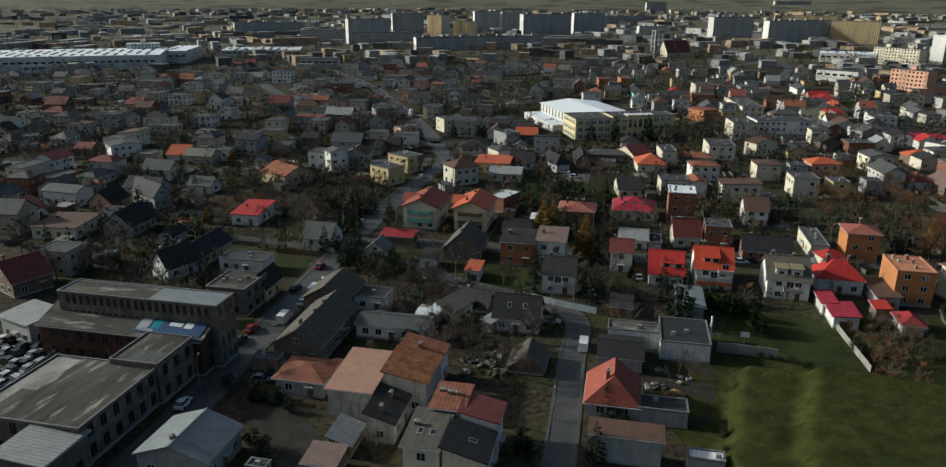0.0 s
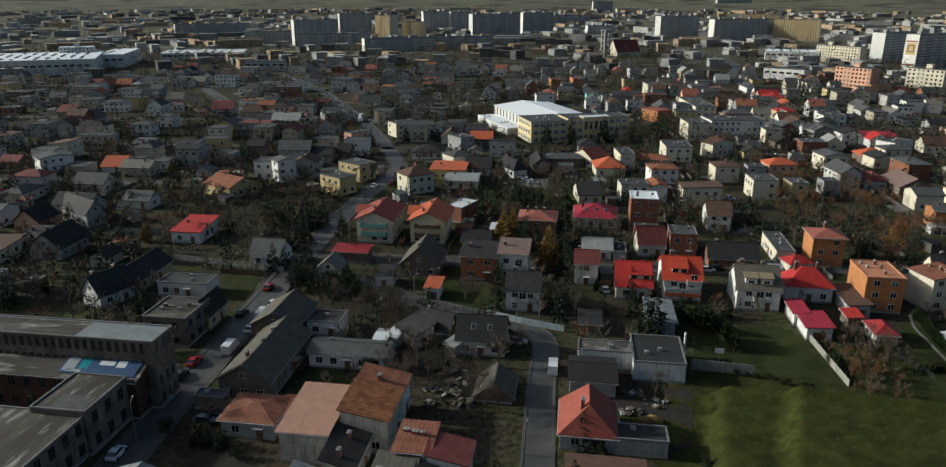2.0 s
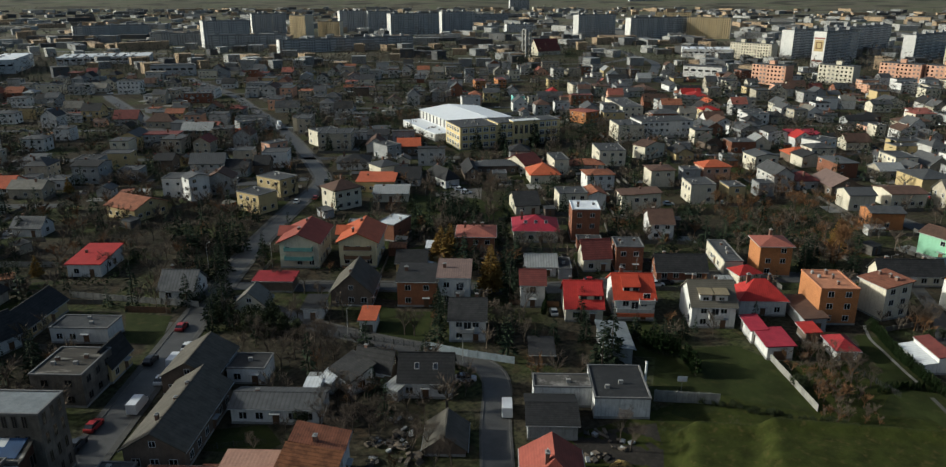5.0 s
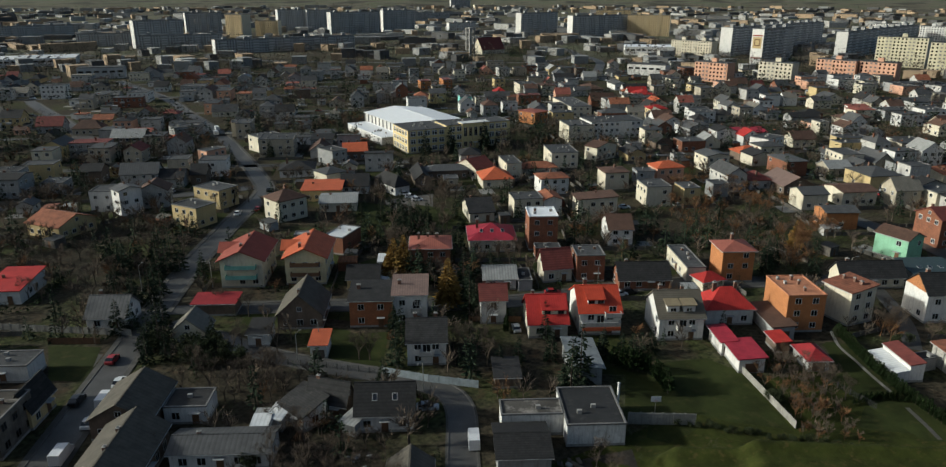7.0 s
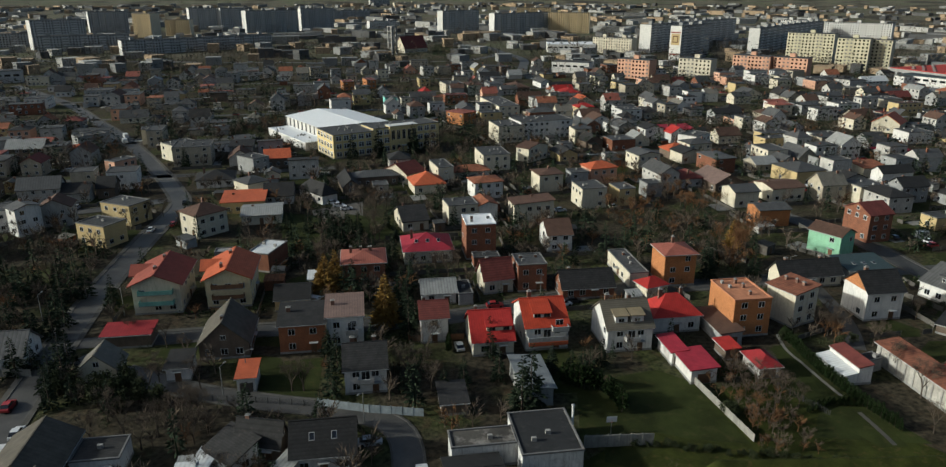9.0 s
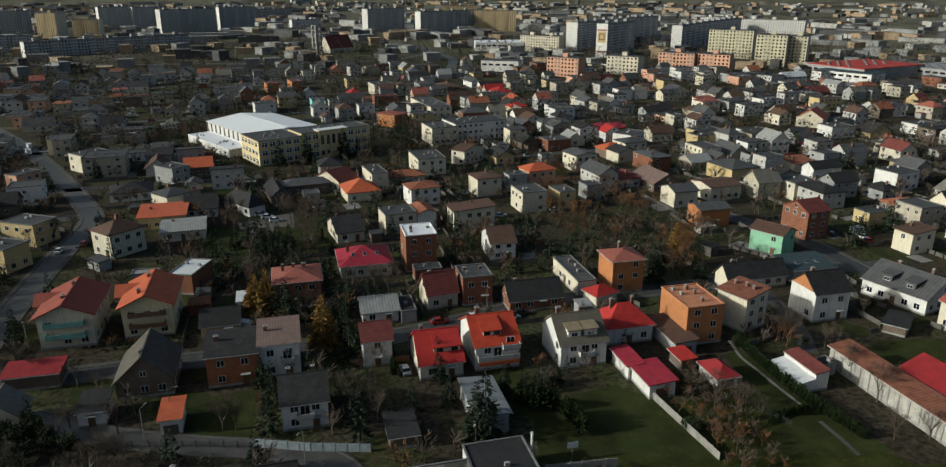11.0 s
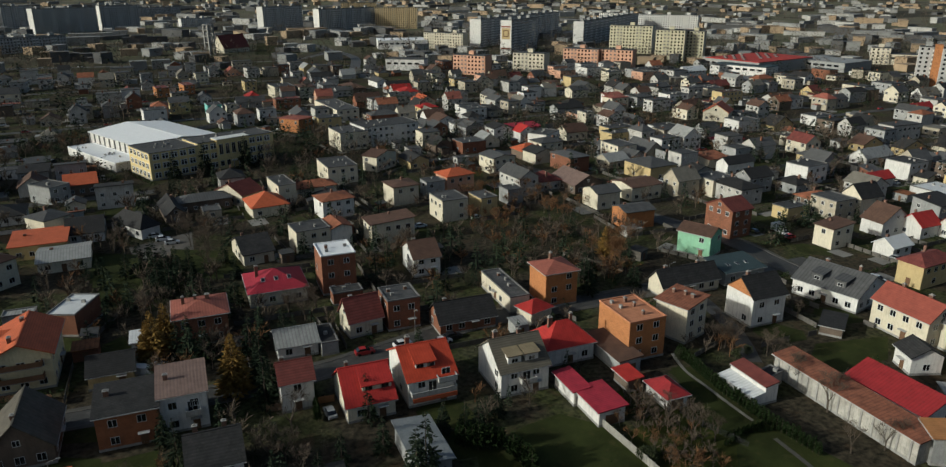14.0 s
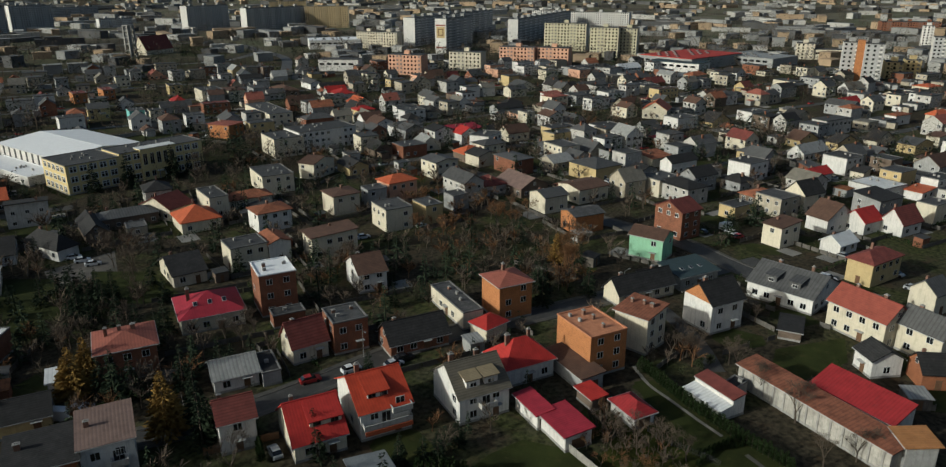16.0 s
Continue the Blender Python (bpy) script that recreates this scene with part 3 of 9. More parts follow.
# ---------------------------------------------------------------- ground and roads
def ground_material():
    m = bpy.data.materials.new("town_ground")
    m.use_nodes = True
    n, l = m.node_tree.nodes, m.node_tree.links
    bsdf = n["Principled BSDF"]
    bsdf.inputs["Roughness"].default_value = 0.95
    bsdf.inputs["Specular IOR Level"].default_value = 0.06
    tc = n.new("ShaderNodeTexCoord")

    def nz(sc, det):
        t = n.new("ShaderNodeTexNoise"); t.inputs["Scale"].default_value = sc; t.inputs["Detail"].default_value = det
        l.new(tc.outputs["Object"], t.inputs["Vector"])
        return t.outputs["Fac"]

    def ramp(src, stops):
        r = n.new("ShaderNodeValToRGB")
        el = r.color_ramp.elements
        while len(el) < len(stops):
            el.new(0.5)
        for e, (p, c) in zip(el, stops):
            e.position, e.color = p, (*c, 1)
        l.new(src, r.inputs[0])
        return r.outputs[0]

    def mixc(kind, fac, a, b):
        x = n.new("ShaderNodeMix"); x.data_type, x.blend_type = 'RGBA', kind
        if isinstance(fac, float):
            x.inputs[0].default_value = fac
        else:
            l.new(fac, x.inputs[0])
        l.new(a, x.inputs[6]); l.new(b, x.inputs[7])
        return x.outputs[2]
    soil = ramp(nz(0.045, 6), [(0.3, (0.034, 0.029, 0.022)), (0.48, (0.048, 0.043, 0.031)), (0.6, (0.044, 0.052, 0.021)), (0.75, (0.07, 0.064, 0.052))])
    fine = ramp(nz(0.9, 8), [(0.32, (0.3, 0.3, 0.3)), (0.68, (1.35, 1.28, 1.15))])
    col = mixc('MULTIPLY', 1.0, soil, fine)
    leaves = ramp(nz(0.25, 6), [(0.55, (0.0, 0.0, 0.0)), (0.72, (1.0, 1.0, 1.0))])
    litter = ramp(nz(3.0, 5), [(0.3, (0.035, 0.025, 0.016)), (0.7, (0.075, 0.052, 0.030))])
    col = mixc('MIX', leaves, col, litter)
    # far ground paled with distance in place of haze, mottled like winter meadows
    flat = n.new("ShaderNodeVectorMath"); flat.operation = 'LENGTH'
    l.new(tc.outputs["Object"], flat.inputs[0])
    out = n.new("ShaderNodeMapRange")
    out.inputs[1].default_value, out.inputs[2].default_value = 760.0, 1000.0
    l.new(flat.outputs["Value"], out.inputs[0])
    field = ramp(nz(0.006, 4), [(0.4, (0.05, 0.046, 0.034)), (0.5, (0.12, 0.108, 0.078)), (0.6, (0.085, 0.09, 0.052)), (0.7, (0.15, 0.137, 0.105))])
    col = mixc('MIX', out.outputs[0], col, field)
    l.new(col, bsdf.inputs["Base Color"])
    bp = n.new("ShaderNodeBump"); bp.inputs["Strength"].default_value, bp.inputs["Distance"].default_value = 0.6, 0.2
    l.new(nz(1.6, 6), bp.inputs["Height"]); l.new(bp.outputs[0], bsdf.inputs["Normal"])
    return m


M_ROAD = surface("asphalt", (0.058, 0.056, 0.052), rough=0.65, var=0.4, scale=0.25, fine=3.0, dirty=0.5, dirt=(0.11, 0.105, 0.095), spec=0.3)
M_HIGHROAD = surface("asphalt_bleached", (0.082, 0.078, 0.072), rough=0.55, var=0.4, scale=0.2, fine=3.0, dirty=0.6, dirt=(0.037, 0.035, 0.031), spec=0.32)
M_PATH = surface("path_slabs", (0.19, 0.18, 0.165), var=0.3, dirty=0.4)
M_KERB = surface("kerb_concrete", (0.13, 0.125, 0.115), var=0.4, dirty=0.5)
M_PAVE = surface("paving", (0.088, 0.083, 0.074), rough=0.8, var=0.35, scale=0.4, dirty=0.4)
M_PAVING = surface("yard_concrete", (0.24, 0.23, 0.21), rough=0.85, var=0.35, scale=0.15, dirty=0.5, dirt=(0.12, 0.11, 0.095))
M_YARD = surface("yard_gravel", (0.13, 0.12, 0.105), rough=0.9, var=0.5, scale=0.2, dirty=0.5, dirt=(0.06, 0.05, 0.04))
M_LAWN = surface("lawn", (0.035, 0.043, 0.011), rough=0.95, spec=0.1, var=0.5, scale=0.16, fine=4.0, dirty=0.5, dirt=(0.062, 0.052, 0.02), bump=0.6)
M_EARTH = surface("black_earth", (0.036, 0.03, 0.024), rough=0.95, var=0.5, scale=0.5, fine=4.0, dirty=0.4, dirt=(0.075, 0.066, 0.052), bump=0.7)
M_FENCE = surface("fence_concrete", (0.30, 0.285, 0.25), var=0.3, streak=0.6, dirty=0.4)
M_FENCEDARK = surface("fence_steel", (0.05, 0.05, 0.05), rough=0.6)

v, f = [(0, 0, 0)], []
for rad, z in ((1500, 0), (3000, 0), (3900, 25), (4800, 85)):
    v += [(rad * math.cos(math.tau * i / 48), rad * math.sin(math.tau * i / 48), z + (12 * noise.noise((i * 0.7, rad, 0)) if z else 0)) for i in range(48)]
f = [(0, 1 + i, 1 + (i + 1) % 48) for i in range(48)]
for k in range(3):
    f += [(1 + k * 48 + i, 1 + (k + 1) * 48 + i, 1 + (k + 1) * 48 + (i + 1) % 48, 1 + k * 48 + (i + 1) % 48) for i in range(48)]
tagged(new("ground", mesh_of("ground", v, f, ground_material())), "dark garden soil and rough grass between the houses", "ground", kind="structure")


def offset_line(pts, off):
    out = []
    for i, p in enumerate(pts):
        a, b = pts[max(0, i - 1)], pts[min(len(pts) - 1, i + 1)]
        dx, dy = b[0] - a[0], b[1] - a[1]
        s = math.hypot(dx, dy)
        out.append((p[0] - dy / s * off, p[1] + dx / s * off))
    return out


def smooth_line(pts, n=6):
    out = []
    for i in range(len(pts) - 1):
        p0, p1, p2, p3 = pts[max(0, i - 1)], pts[i], pts[i + 1], pts[min(len(pts) - 1, i + 2)]
        for k in range(n):
            t = k / n
            out.append(tuple(0.5 * (2 * p1[c] + (p2[c] - p0[c]) * t + (2 * p0[c] - 5 * p1[c] + 4 * p2[c] - p3[c]) * t * t + (3 * p1[c] - p0[c] - 3 * p2[c] + p3[c]) * t ** 3) for c in (0, 1)))
    return out + [tuple(pts[-1])]


ROADS = []


def band(name, pts, lo, hi, z0, z1, mat, label, cat, kind="structure"):
    """A strip between two offsets of a line, as a closed slab from z0 to z1."""
    a, b = offset_line(pts, lo), offset_line(pts, hi)
    v, f = [], []
    for p, q in zip(a, b):
        v += [(*p, z1), (*q, z1), (*p, z0), (*q, z0)]
    for i in range(len(a) - 1):
        k = i * 4
        f += [(k, k + 4, k + 5, k + 1), (k, k + 2, k + 6, k + 4), (k + 1, k + 5, k + 7, k + 3)]
    return tagged(new(name, mesh_of(name, v, f, mat)), label, cat, kind=kind)


def road(pts, width, label, pave=1.6, mat=None):
    line = smooth_line(pts)
    ROADS.append((line, width / 2 + pave))
    band("road", line, -width / 2, width / 2, 0.0, 0.03 + 0.005 * len(ROADS), mat or M_ROAD, label, "road")
    if pave and len(ROADS) > 1:
        line = line[3:-3]
    if pave:
        for s in (-1, 1):
            lo, hi = sorted((s * (width / 2 + 0.15), s * (width / 2 + pave)))
            band("pavement", line, lo, hi, 0.0, 0.14, M_PAVE, "grey slab pavement along the road", "pavement")
            lo, hi = sorted((s * width / 2, s * (width / 2 + 0.15)))
            band("kerb", line, lo, hi, 0.0, 0.15, M_KERB, "concrete kerb at the edge of the road", "kerb")


LAWNS = []


def lawn(pts, mat=None, z=0.02, label="rough green lawn", name="lawn"):
    LAWNS.append(pts)
    z += 0.004 * (len(LAWNS) % 12) - 0.02 if mat else 0.002 * (len(LAWNS) % 9)
    z = max(z, 0.008)
    return tagged(new(name, mesh_of(name, [(*p, z) for p in pts], [tuple(range(len(pts)))], mat or M_LAWN)), label, "lawn", kind="structure")

road([(-70, 15), (-24, 107), (-15, 126), (1, 161), (24.5, 212), (38.2, 239.6), (57, 273), (68, 290), (74.8, 304), (78, 325), (81.5, 363), (85, 429), (84, 500), (82, 580), (66, 700)], 5.4, "worn pale asphalt road through the town", 1.2, M_HIGHROAD)
road([(8, 30), (39.7, 89.4), (55, 120), (64, 138), (60, 149), (48.6, 162), (38, 176), (25, 200)], 4.6, "narrow patched asphalt lane", 0.5, M_HIGHROAD)
road([(24, 208), (60, 190), (95, 171.5), (135, 161), (160, 147.6), (185, 135), (222, 116)], 5.0, "asphalt side street between the houses", 1.2)
road([(77, 309), (62, 309.5), (45, 312), (28, 317)], 5.0, "asphalt side street at the junction", 0.8, M_HIGHROAD)
road([(262, 260), (246, 210), (231, 174), (224, 140), (213, 119), (195, 80), (170, 20)], 5.5, "asphalt street past the mint green house", 1.2)
road([(2, 610), (6, 581), (11, 548), (21, 485), (24, 447), (25, 420)], 6.5, "pale asphalt street climbing between the houses", 1.2, M_HIGHROAD)
road([(430, 540), (498, 616), (526, 667), (540, 706), (570, 765), (573, 810), (545, 857), (470, 905), (380, 940)], 9.0, "broad asphalt avenue curving past the estate", 0, M_HIGHROAD)
road([(237, 790), (340, 712), (441, 655), (490, 668), (518, 688)], 8.0, "asphalt avenue before the apartment blocks", 0, M_HIGHROAD)
road([(-60, 1080), (54, 987), (119, 893), (181, 844), (231, 797)], 12.0, "wide asphalt road along the stores", 0, M_HIGHROAD)
band("garden_path", smooth_line([(149, 121), (144.2, 116), (141.5, 111), (138, 104.5), (135.5, 99.5)]), -0.32, 0.32, 0.0, 0.08, M_PATH, "pale slab path across the lawn", "path")
road([(183, 133), (168, 116), (156, 107)], 3.6, "pale concrete driveway past the tall white house", 0)

# ---------------------------------------------------------------- trees, hedges, fences, cars, lamps
M_BARK = surface("bark", (0.085, 0.068, 0.052), spec=0.08, var=0.4, scale=2.0)
M_TWIG = surface("twigs_grey_brown", (0.115, 0.09, 0.068), spec=0.08, var=0.35, rand=0.3)
M_RUSSET = surface("twigs_russet", (0.165, 0.088, 0.042), spec=0.08, var=0.4, rand=0.3)
M_NEEDLE = surface("needles_dark", (0.026, 0.038, 0.021), spec=0.08, var=0.45, scale=1.5, rand=0.3, dirty=0)
M_YELLOW = surface("needles_ochre", (0.30, 0.185, 0.05), spec=0.08, var=0.5, scale=1.0, rand=0.2, dirty=0)
M_BUSH = surface("leaves_olive", (0.045, 0.055, 0.025), spec=0.08, var=0.45, scale=1.5, rand=0.3, dirty=0)
M_THUJA = surface("thuja_green", (0.026, 0.044, 0.014), spec=0.08, var=0.4, scale=1.5, rand=0.2, dirty=0)


def tube(v, f, p, q, r0, r1, n=3):
    p, q = Vector(p), Vector(q)
    ax = (q - p).normalized()
    s = ax.orthogonal().normalized()
    t = ax.cross(s)
    b = len(v)
    for c, r in ((p, r0), (q, r1)):
        for i in range(n):
            a = 2 * math.pi * i / n
            v.append(tuple(c + (s * math.cos(a) + t * math.sin(a)) * r))
    for i in range(n):
        j = (i + 1) % n
        f.append((b + i, b + j, b + n + j, b + n + i))


def blade(v, f, p, way, length, width, r):
    """A small kite-shaped leaf clump or twig."""
    way = Vector(way).normalized()
    side = way.cross(Vector((r.uniform(-1, 1), r.uniform(-1, 1), r.uniform(-1, 1)))).normalized() * width / 2
    p = Vector(p)
    b = len(v)
    v += [tuple(p), tuple(p + way * length * 0.45 + side), tuple(p + way * length), tuple(p + way * length * 0.45 - side)]
    f.append((b, b + 1, b + 2, b + 3))


def bare_meshes(seed, height, spread, leaf_mat, leaves):
    r = random.Random(seed)
    tv, tf, cv, cf = [], [], [], []

    def grow(p, way, length, rad, depth):
        q = p + way * length
        if depth < 2:
            tube(tv, tf, p, q, rad, rad * 0.68, 5)
        elif depth < 4:
            tube(cv, cf, p, q, rad, rad * 0.6, 3)
        else:
            blade(cv, cf, p, way, length * 1.15, max(rad * 2.0, 0.04), r)
        if depth == 5:
            for _ in range(leaves):
                w = (way + Vector((r.uniform(-1, 1), r.uniform(-1, 1), r.uniform(-0.5, 1)))).normalized()
                blade(cv, cf, p.lerp(q, r.random()), w, r.uniform(0.4, 1.1), 0.034, r)
            return
        for k in range(3 if depth < 4 else 2):
            a = r.uniform(0, 6.28)
            out = Vector((math.cos(a), math.sin(a), 0)) * spread * r.uniform(0.5, 1.1)
            w = (way + out + Vector((0, 0, 0.12))).normalized()
            grow(p.lerp(q, r.uniform(0.55, 1.0) if k else 1.0), w, length * r.uniform(0.62, 0.82), rad * 0.55, depth + 1)
    grow(Vector((0, 0, 0)), Vector((r.uniform(-0.05, 0.05), r.uniform(-0.05, 0.05), 1)), height * 0.28, height * 0.02, 0)
    return mesh_of("trunk", tv, tf, M_BARK), mesh_of("crown", cv, cf, leaf_mat)


def conifer_meshes(seed, h, width, mat, levels, per, droop, gap=0.0):
    r = random.Random(seed)
    tv, tf, cv, cf = [], [], [], []
    tube(tv, tf, (0, 0, 0), (0, 0, h * 0.97), h * 0.018, 0.02, 6)
    for i in range(levels):
        t = (i + r.uniform(0, 0.6)) / levels
        z = h * (0.08 + 0.9 * t)
        reach = width * (1 - t) ** 0.85 * r.uniform(0.78, 1.12) + 0.12
        for k in range(max(4, int(per * (1 - t * 0.5)))):
            if r.random() < gap:
                continue
            a = r.uniform(0, 6.28)
            way = Vector((math.cos(a), math.sin(a), -droop * r.uniform(0.4, 1.2)))
            base = Vector((0, 0, z))
            L = reach * r.uniform(0.7, 1.1)
            for j in range(5):
                u = 0.25 + 0.16 * j
                w = (way + Vector((r.uniform(-0.8, 0.8), r.uniform(-0.8, 0.8), r.uniform(-0.3, 0.5)))).normalized()
                blade(cv, cf, base + way * L * u, w, L * 0.42 + 0.15, 0.16 * L + 0.1, r)
    return mesh_of("trunk", tv, tf, M_BARK), mesh_of("crown", cv, cf, mat)


def leafy_meshes(seed, h, mat, count, low):
    r = random.Random(seed)
    tv, tf, cv, cf = [], [], [], []
    clumps = []
    tube(tv, tf, (0, 0, 0), (0, 0, h * 0.45), h * 0.03, h * 0.015, 6)
    for k in range(9):
        a, z = r.uniform(0, 6.28), h * r.uniform(low, 0.85)
        c = Vector((math.cos(a) * h * 0.24 * r.uniform(0.2, 1), math.sin(a) * h * 0.24 * r.uniform(0.2, 1), z))
        tube(tv, tf, (0, 0, h * r.uniform(0.15, 0.42)), c, h * 0.012, 0.01, 4)
        clumps.append((c, h * r.uniform(0.12, 0.2)))
    for _ in range(count):
        c, s = r.choice(clumps)
        d = Vector((r.gauss(0, 1), r.gauss(0, 1), r.gauss(0, 0.8)))
        d = d.normalized() * s * r.uniform(0.55, 1.15)
        blade(cv, cf, c + d, d + Vector((r.uniform(-1, 1), r.uniform(-1, 1), r.uniform(-1, 1))) * s, h * 0.05 + 0.12, h * 0.03 + 0.1, r)
    return mesh_of("trunk", tv, tf, M_BARK), mesh_of("crown", cv, cf, mat)


TREE_KINDS = {
    "bare": ([bare_meshes(s, 10, 0.62, M_TWIG, 6) for s in (1, 2, 3, 4)], 10, "leafless grey-brown garden tree with fine twigs"),
    "russet": ([bare_meshes(s, 10, 0.75, M_RUSSET, 7) for s in (11, 12, 13)], 10, "leafless tree with russet autumn twigs"),
    "spruce": ([conifer_meshes(s, 10, 2.3, M_NEEDLE, 22, 8, 0.35) for s in (21, 22, 23)], 10, "dark green spruce in a garden"),
    "yellow": ([conifer_meshes(s, 10, 2.6, M_YELLOW, 34, 15, 0.05, 0.05) for s in (31, 32)], 10, "ochre autumn larch between the houses"),
    "bush": ([leafy_meshes(s, 4, M_BUSH, 700, 0.2) for s in (41, 42)], 4, "dark evergreen bush in a garden"),
    "thuja": ([conifer_meshes(s, 3, 0.62, M_THUJA, 22, 8, -0.9) for s in (51, 52)], 3, "narrow green thuja in a hedge row"),
}
trng = random.Random(99)


def tree(kind, x, y, h, group="garden trees", flat=1.0):
    meshes, unit, label = TREE_KINDS[kind]
    a, b = trng.choice(meshes)
    s = h / unit * trng.uniform(0.88, 1.12)
    t = new("thuja" if kind == "thuja" else "bush" if kind == "bush" else "tree", a)
    t.matrix_basis = pose(x, y, 0, 0, 0, trng.uniform(0, 360)) @ Matrix.Diagonal((s * flat, s * flat, s, 1))
    tagged(t, label, "bush" if kind == "bush" else "tree", group)
    part("crown", b, t)
    return t


def trees(kind, h, pts):
    for x, y in pts:
        tree(kind, x, y, h)
        if kind == "yellow":
            KEEPOUT.append((x, y, 6, 6, 0))


def hedge(pts, h):
    for (x0, y0), (x1, y1) in zip(pts, pts[1:]):
        n = max(1, int(math.hypot(x1 - x0, y1 - y0) / 0.95))
        for i in range(n):
            tree("thuja", x0 + (x1 - x0) * i / n, y0 + (y1 - y0) * i / n, h, "thuja hedge")


M_BLUEGREY = surface("fence_blue_grey", (0.30, 0.34, 0.36), rough=0.6, streak=0.3)
FENCE = {"concrete": (M_FENCE, "pale concrete panel fence along the garden", 2.0), "bluegrey": (M_BLUEGREY, "blue-grey sheet fence along the lane", 2.0),
         "steel": (M_FENCEDARK, "thin dark steel mesh fence", 2.5), "wood": (M_WOOD, "brown board fence by the garden", 1.8)}


def fence(style, pts, h):
    mat, label, step = FENCE[style]
    root = thing("fence", label, "fence", pts[0][0], pts[0][1], group="fences of the gardens")
    o = Vector((*pts[0], 0))
    for (x0, y0), (x1, y1) in zip(pts, pts[1:]):
        L = math.hypot(x1 - x0, y1 - y0)
        n = max(1, round(L / step))
        rot = math.degrees(math.atan2(y1 - y0, x1 - x0))
        w = L / n

        def panel_mesh():
            if style == "steel":
                # one welded lattice: bars along every other row and column of a grid
                xs, zs = [], []
                for q in np.linspace(0.15, w - 0.15, 8):
                    xs += [float(q), float(q) + 0.022]
                for q in np.linspace(0.12, h - 0.05, 6):
                    zs += [float(q), float(q) + 0.025]
                n = len(xs)
                v = [(x, y, z) for y in (-0.012, 0.012) for z in zs for x in xs]
                f, k = [], len(xs) * len(zs)
                for j in range(len(zs) - 1):
                    for i in range(n - 1):
                        if i % 2 and j % 2:
                            continue
                        c = (j * n + i, j * n + i + 1, (j + 1) * n + i + 1, (j + 1) * n + i)
                        f += [c, tuple(q + k for q in reversed(c))]
                for i in range(n - 1):
                    t = k - n + i
                    f += [(i, i + k, i + 1 + k, i + 1), (t, t + 1, t + 1 + k, t + k)]
            else:
                # one slab with a groove between its four courses
                line = [(-0.03, 0.03)]
                for q in (1, 2, 3):
                    line += [(-0.03, h * q / 4 - 0.02), (-0.012, h * q / 4), (-0.03, h * q / 4 + 0.02)]
                line += [(-0.03, h)]
                line += [(-y, z) for y, z in reversed(line)]
                n = len(line)
                v = [(x, y, z) for x in (0.08, w - 0.08) for y, z in line]
                f = [(i, (i + 1) % n, n + (i + 1) % n, n + i) for i in range(n)] + [tuple(range(n - 1, -1, -1)), tuple(range(n, 2 * n))]
            return mesh_of("panel", v, f, mat)

        def post_mesh():
            v, f = boxes((-0.07, 0.07, -0.07, 0.07, 0, h + 0.08), (-0.09, 0.09, -0.09, 0.09, h + 0.08, h + 0.12))
            return mesh_of("post", v, f, mat)
        pm, qm = panel_mesh(), post_mesh()
        for i in range(n):
            m = pose(x0 + (x1 - x0) * i / n - o.x, y0 + (y1 - y0) * i / n - o.y, 0, 0, 0, rot)
            part("panel", pm, root, m=m)
            part("post", qm, root, m=m)


CAR = {"white": (0.62, 0.62, 0.62), "red": (0.30, 0.02, 0.02), "black": (0.012, 0.012, 0.014), "dark": (0.035, 0.038, 0.045), "silver": (0.30, 0.31, 0.32), "teal": (0.02, 0.20, 0.23)}
CAR_MAT = {k: surface("car_paint_" + k, c, rough=0.3, var=0.08, spec=0.6, dirty=0.12, bump=0.02) for k, c in CAR.items()}
M_TYRE = surface("tyre_rubber", (0.02, 0.02, 0.02), rough=0.9)
M_RIM = surface("rim_alloy", (0.35, 0.35, 0.36), rough=0.4, metal=0.6)
M_LAMPGLASS = surface("lamp_glass", (0.5, 0.45, 0.4), rough=0.2)


def hull(sections):
    """A body lofted through rectangular sections (x, half width, z low, z high)."""
    v, f = [], []
    for x, hw, z0, z1 in sections:
        v += [(x, -hw, z0), (x, hw, z0), (x, hw * 0.93, z1), (x, -hw * 0.93, z1)]
    n = len(sections)
    for i in range(n - 1):
        b = i * 4
        for k in range(4):
            f.append((b + k, b + (k + 1) % 4, b + 4 + (k + 1) % 4, b + 4 + k))
    f += [(3, 2, 1, 0), (n * 4 - 4, n * 4 - 3, n * 4 - 2, n * 4 - 1)]
    return v, f


def wheel_meshes():
    def ring(r, w, n=12):
        v, f = [], []
        for y in (-w / 2, w / 2):
            v += [(r * math.cos(6.2832 * i / n), y, r * math.sin(6.2832 * i / n)) for i in range(n)]
        f = [(i, (i + 1) % n, n + (i + 1) % n, n + i) for i in range(n)] + [tuple(range(n)), tuple(range(2 * n - 1, n - 1, -1))]
        return v, f
    return mesh_of("wheel", *ring(0.32, 0.2), M_TYRE), mesh_of("rim", *ring(0.2, 0.215), M_RIM)


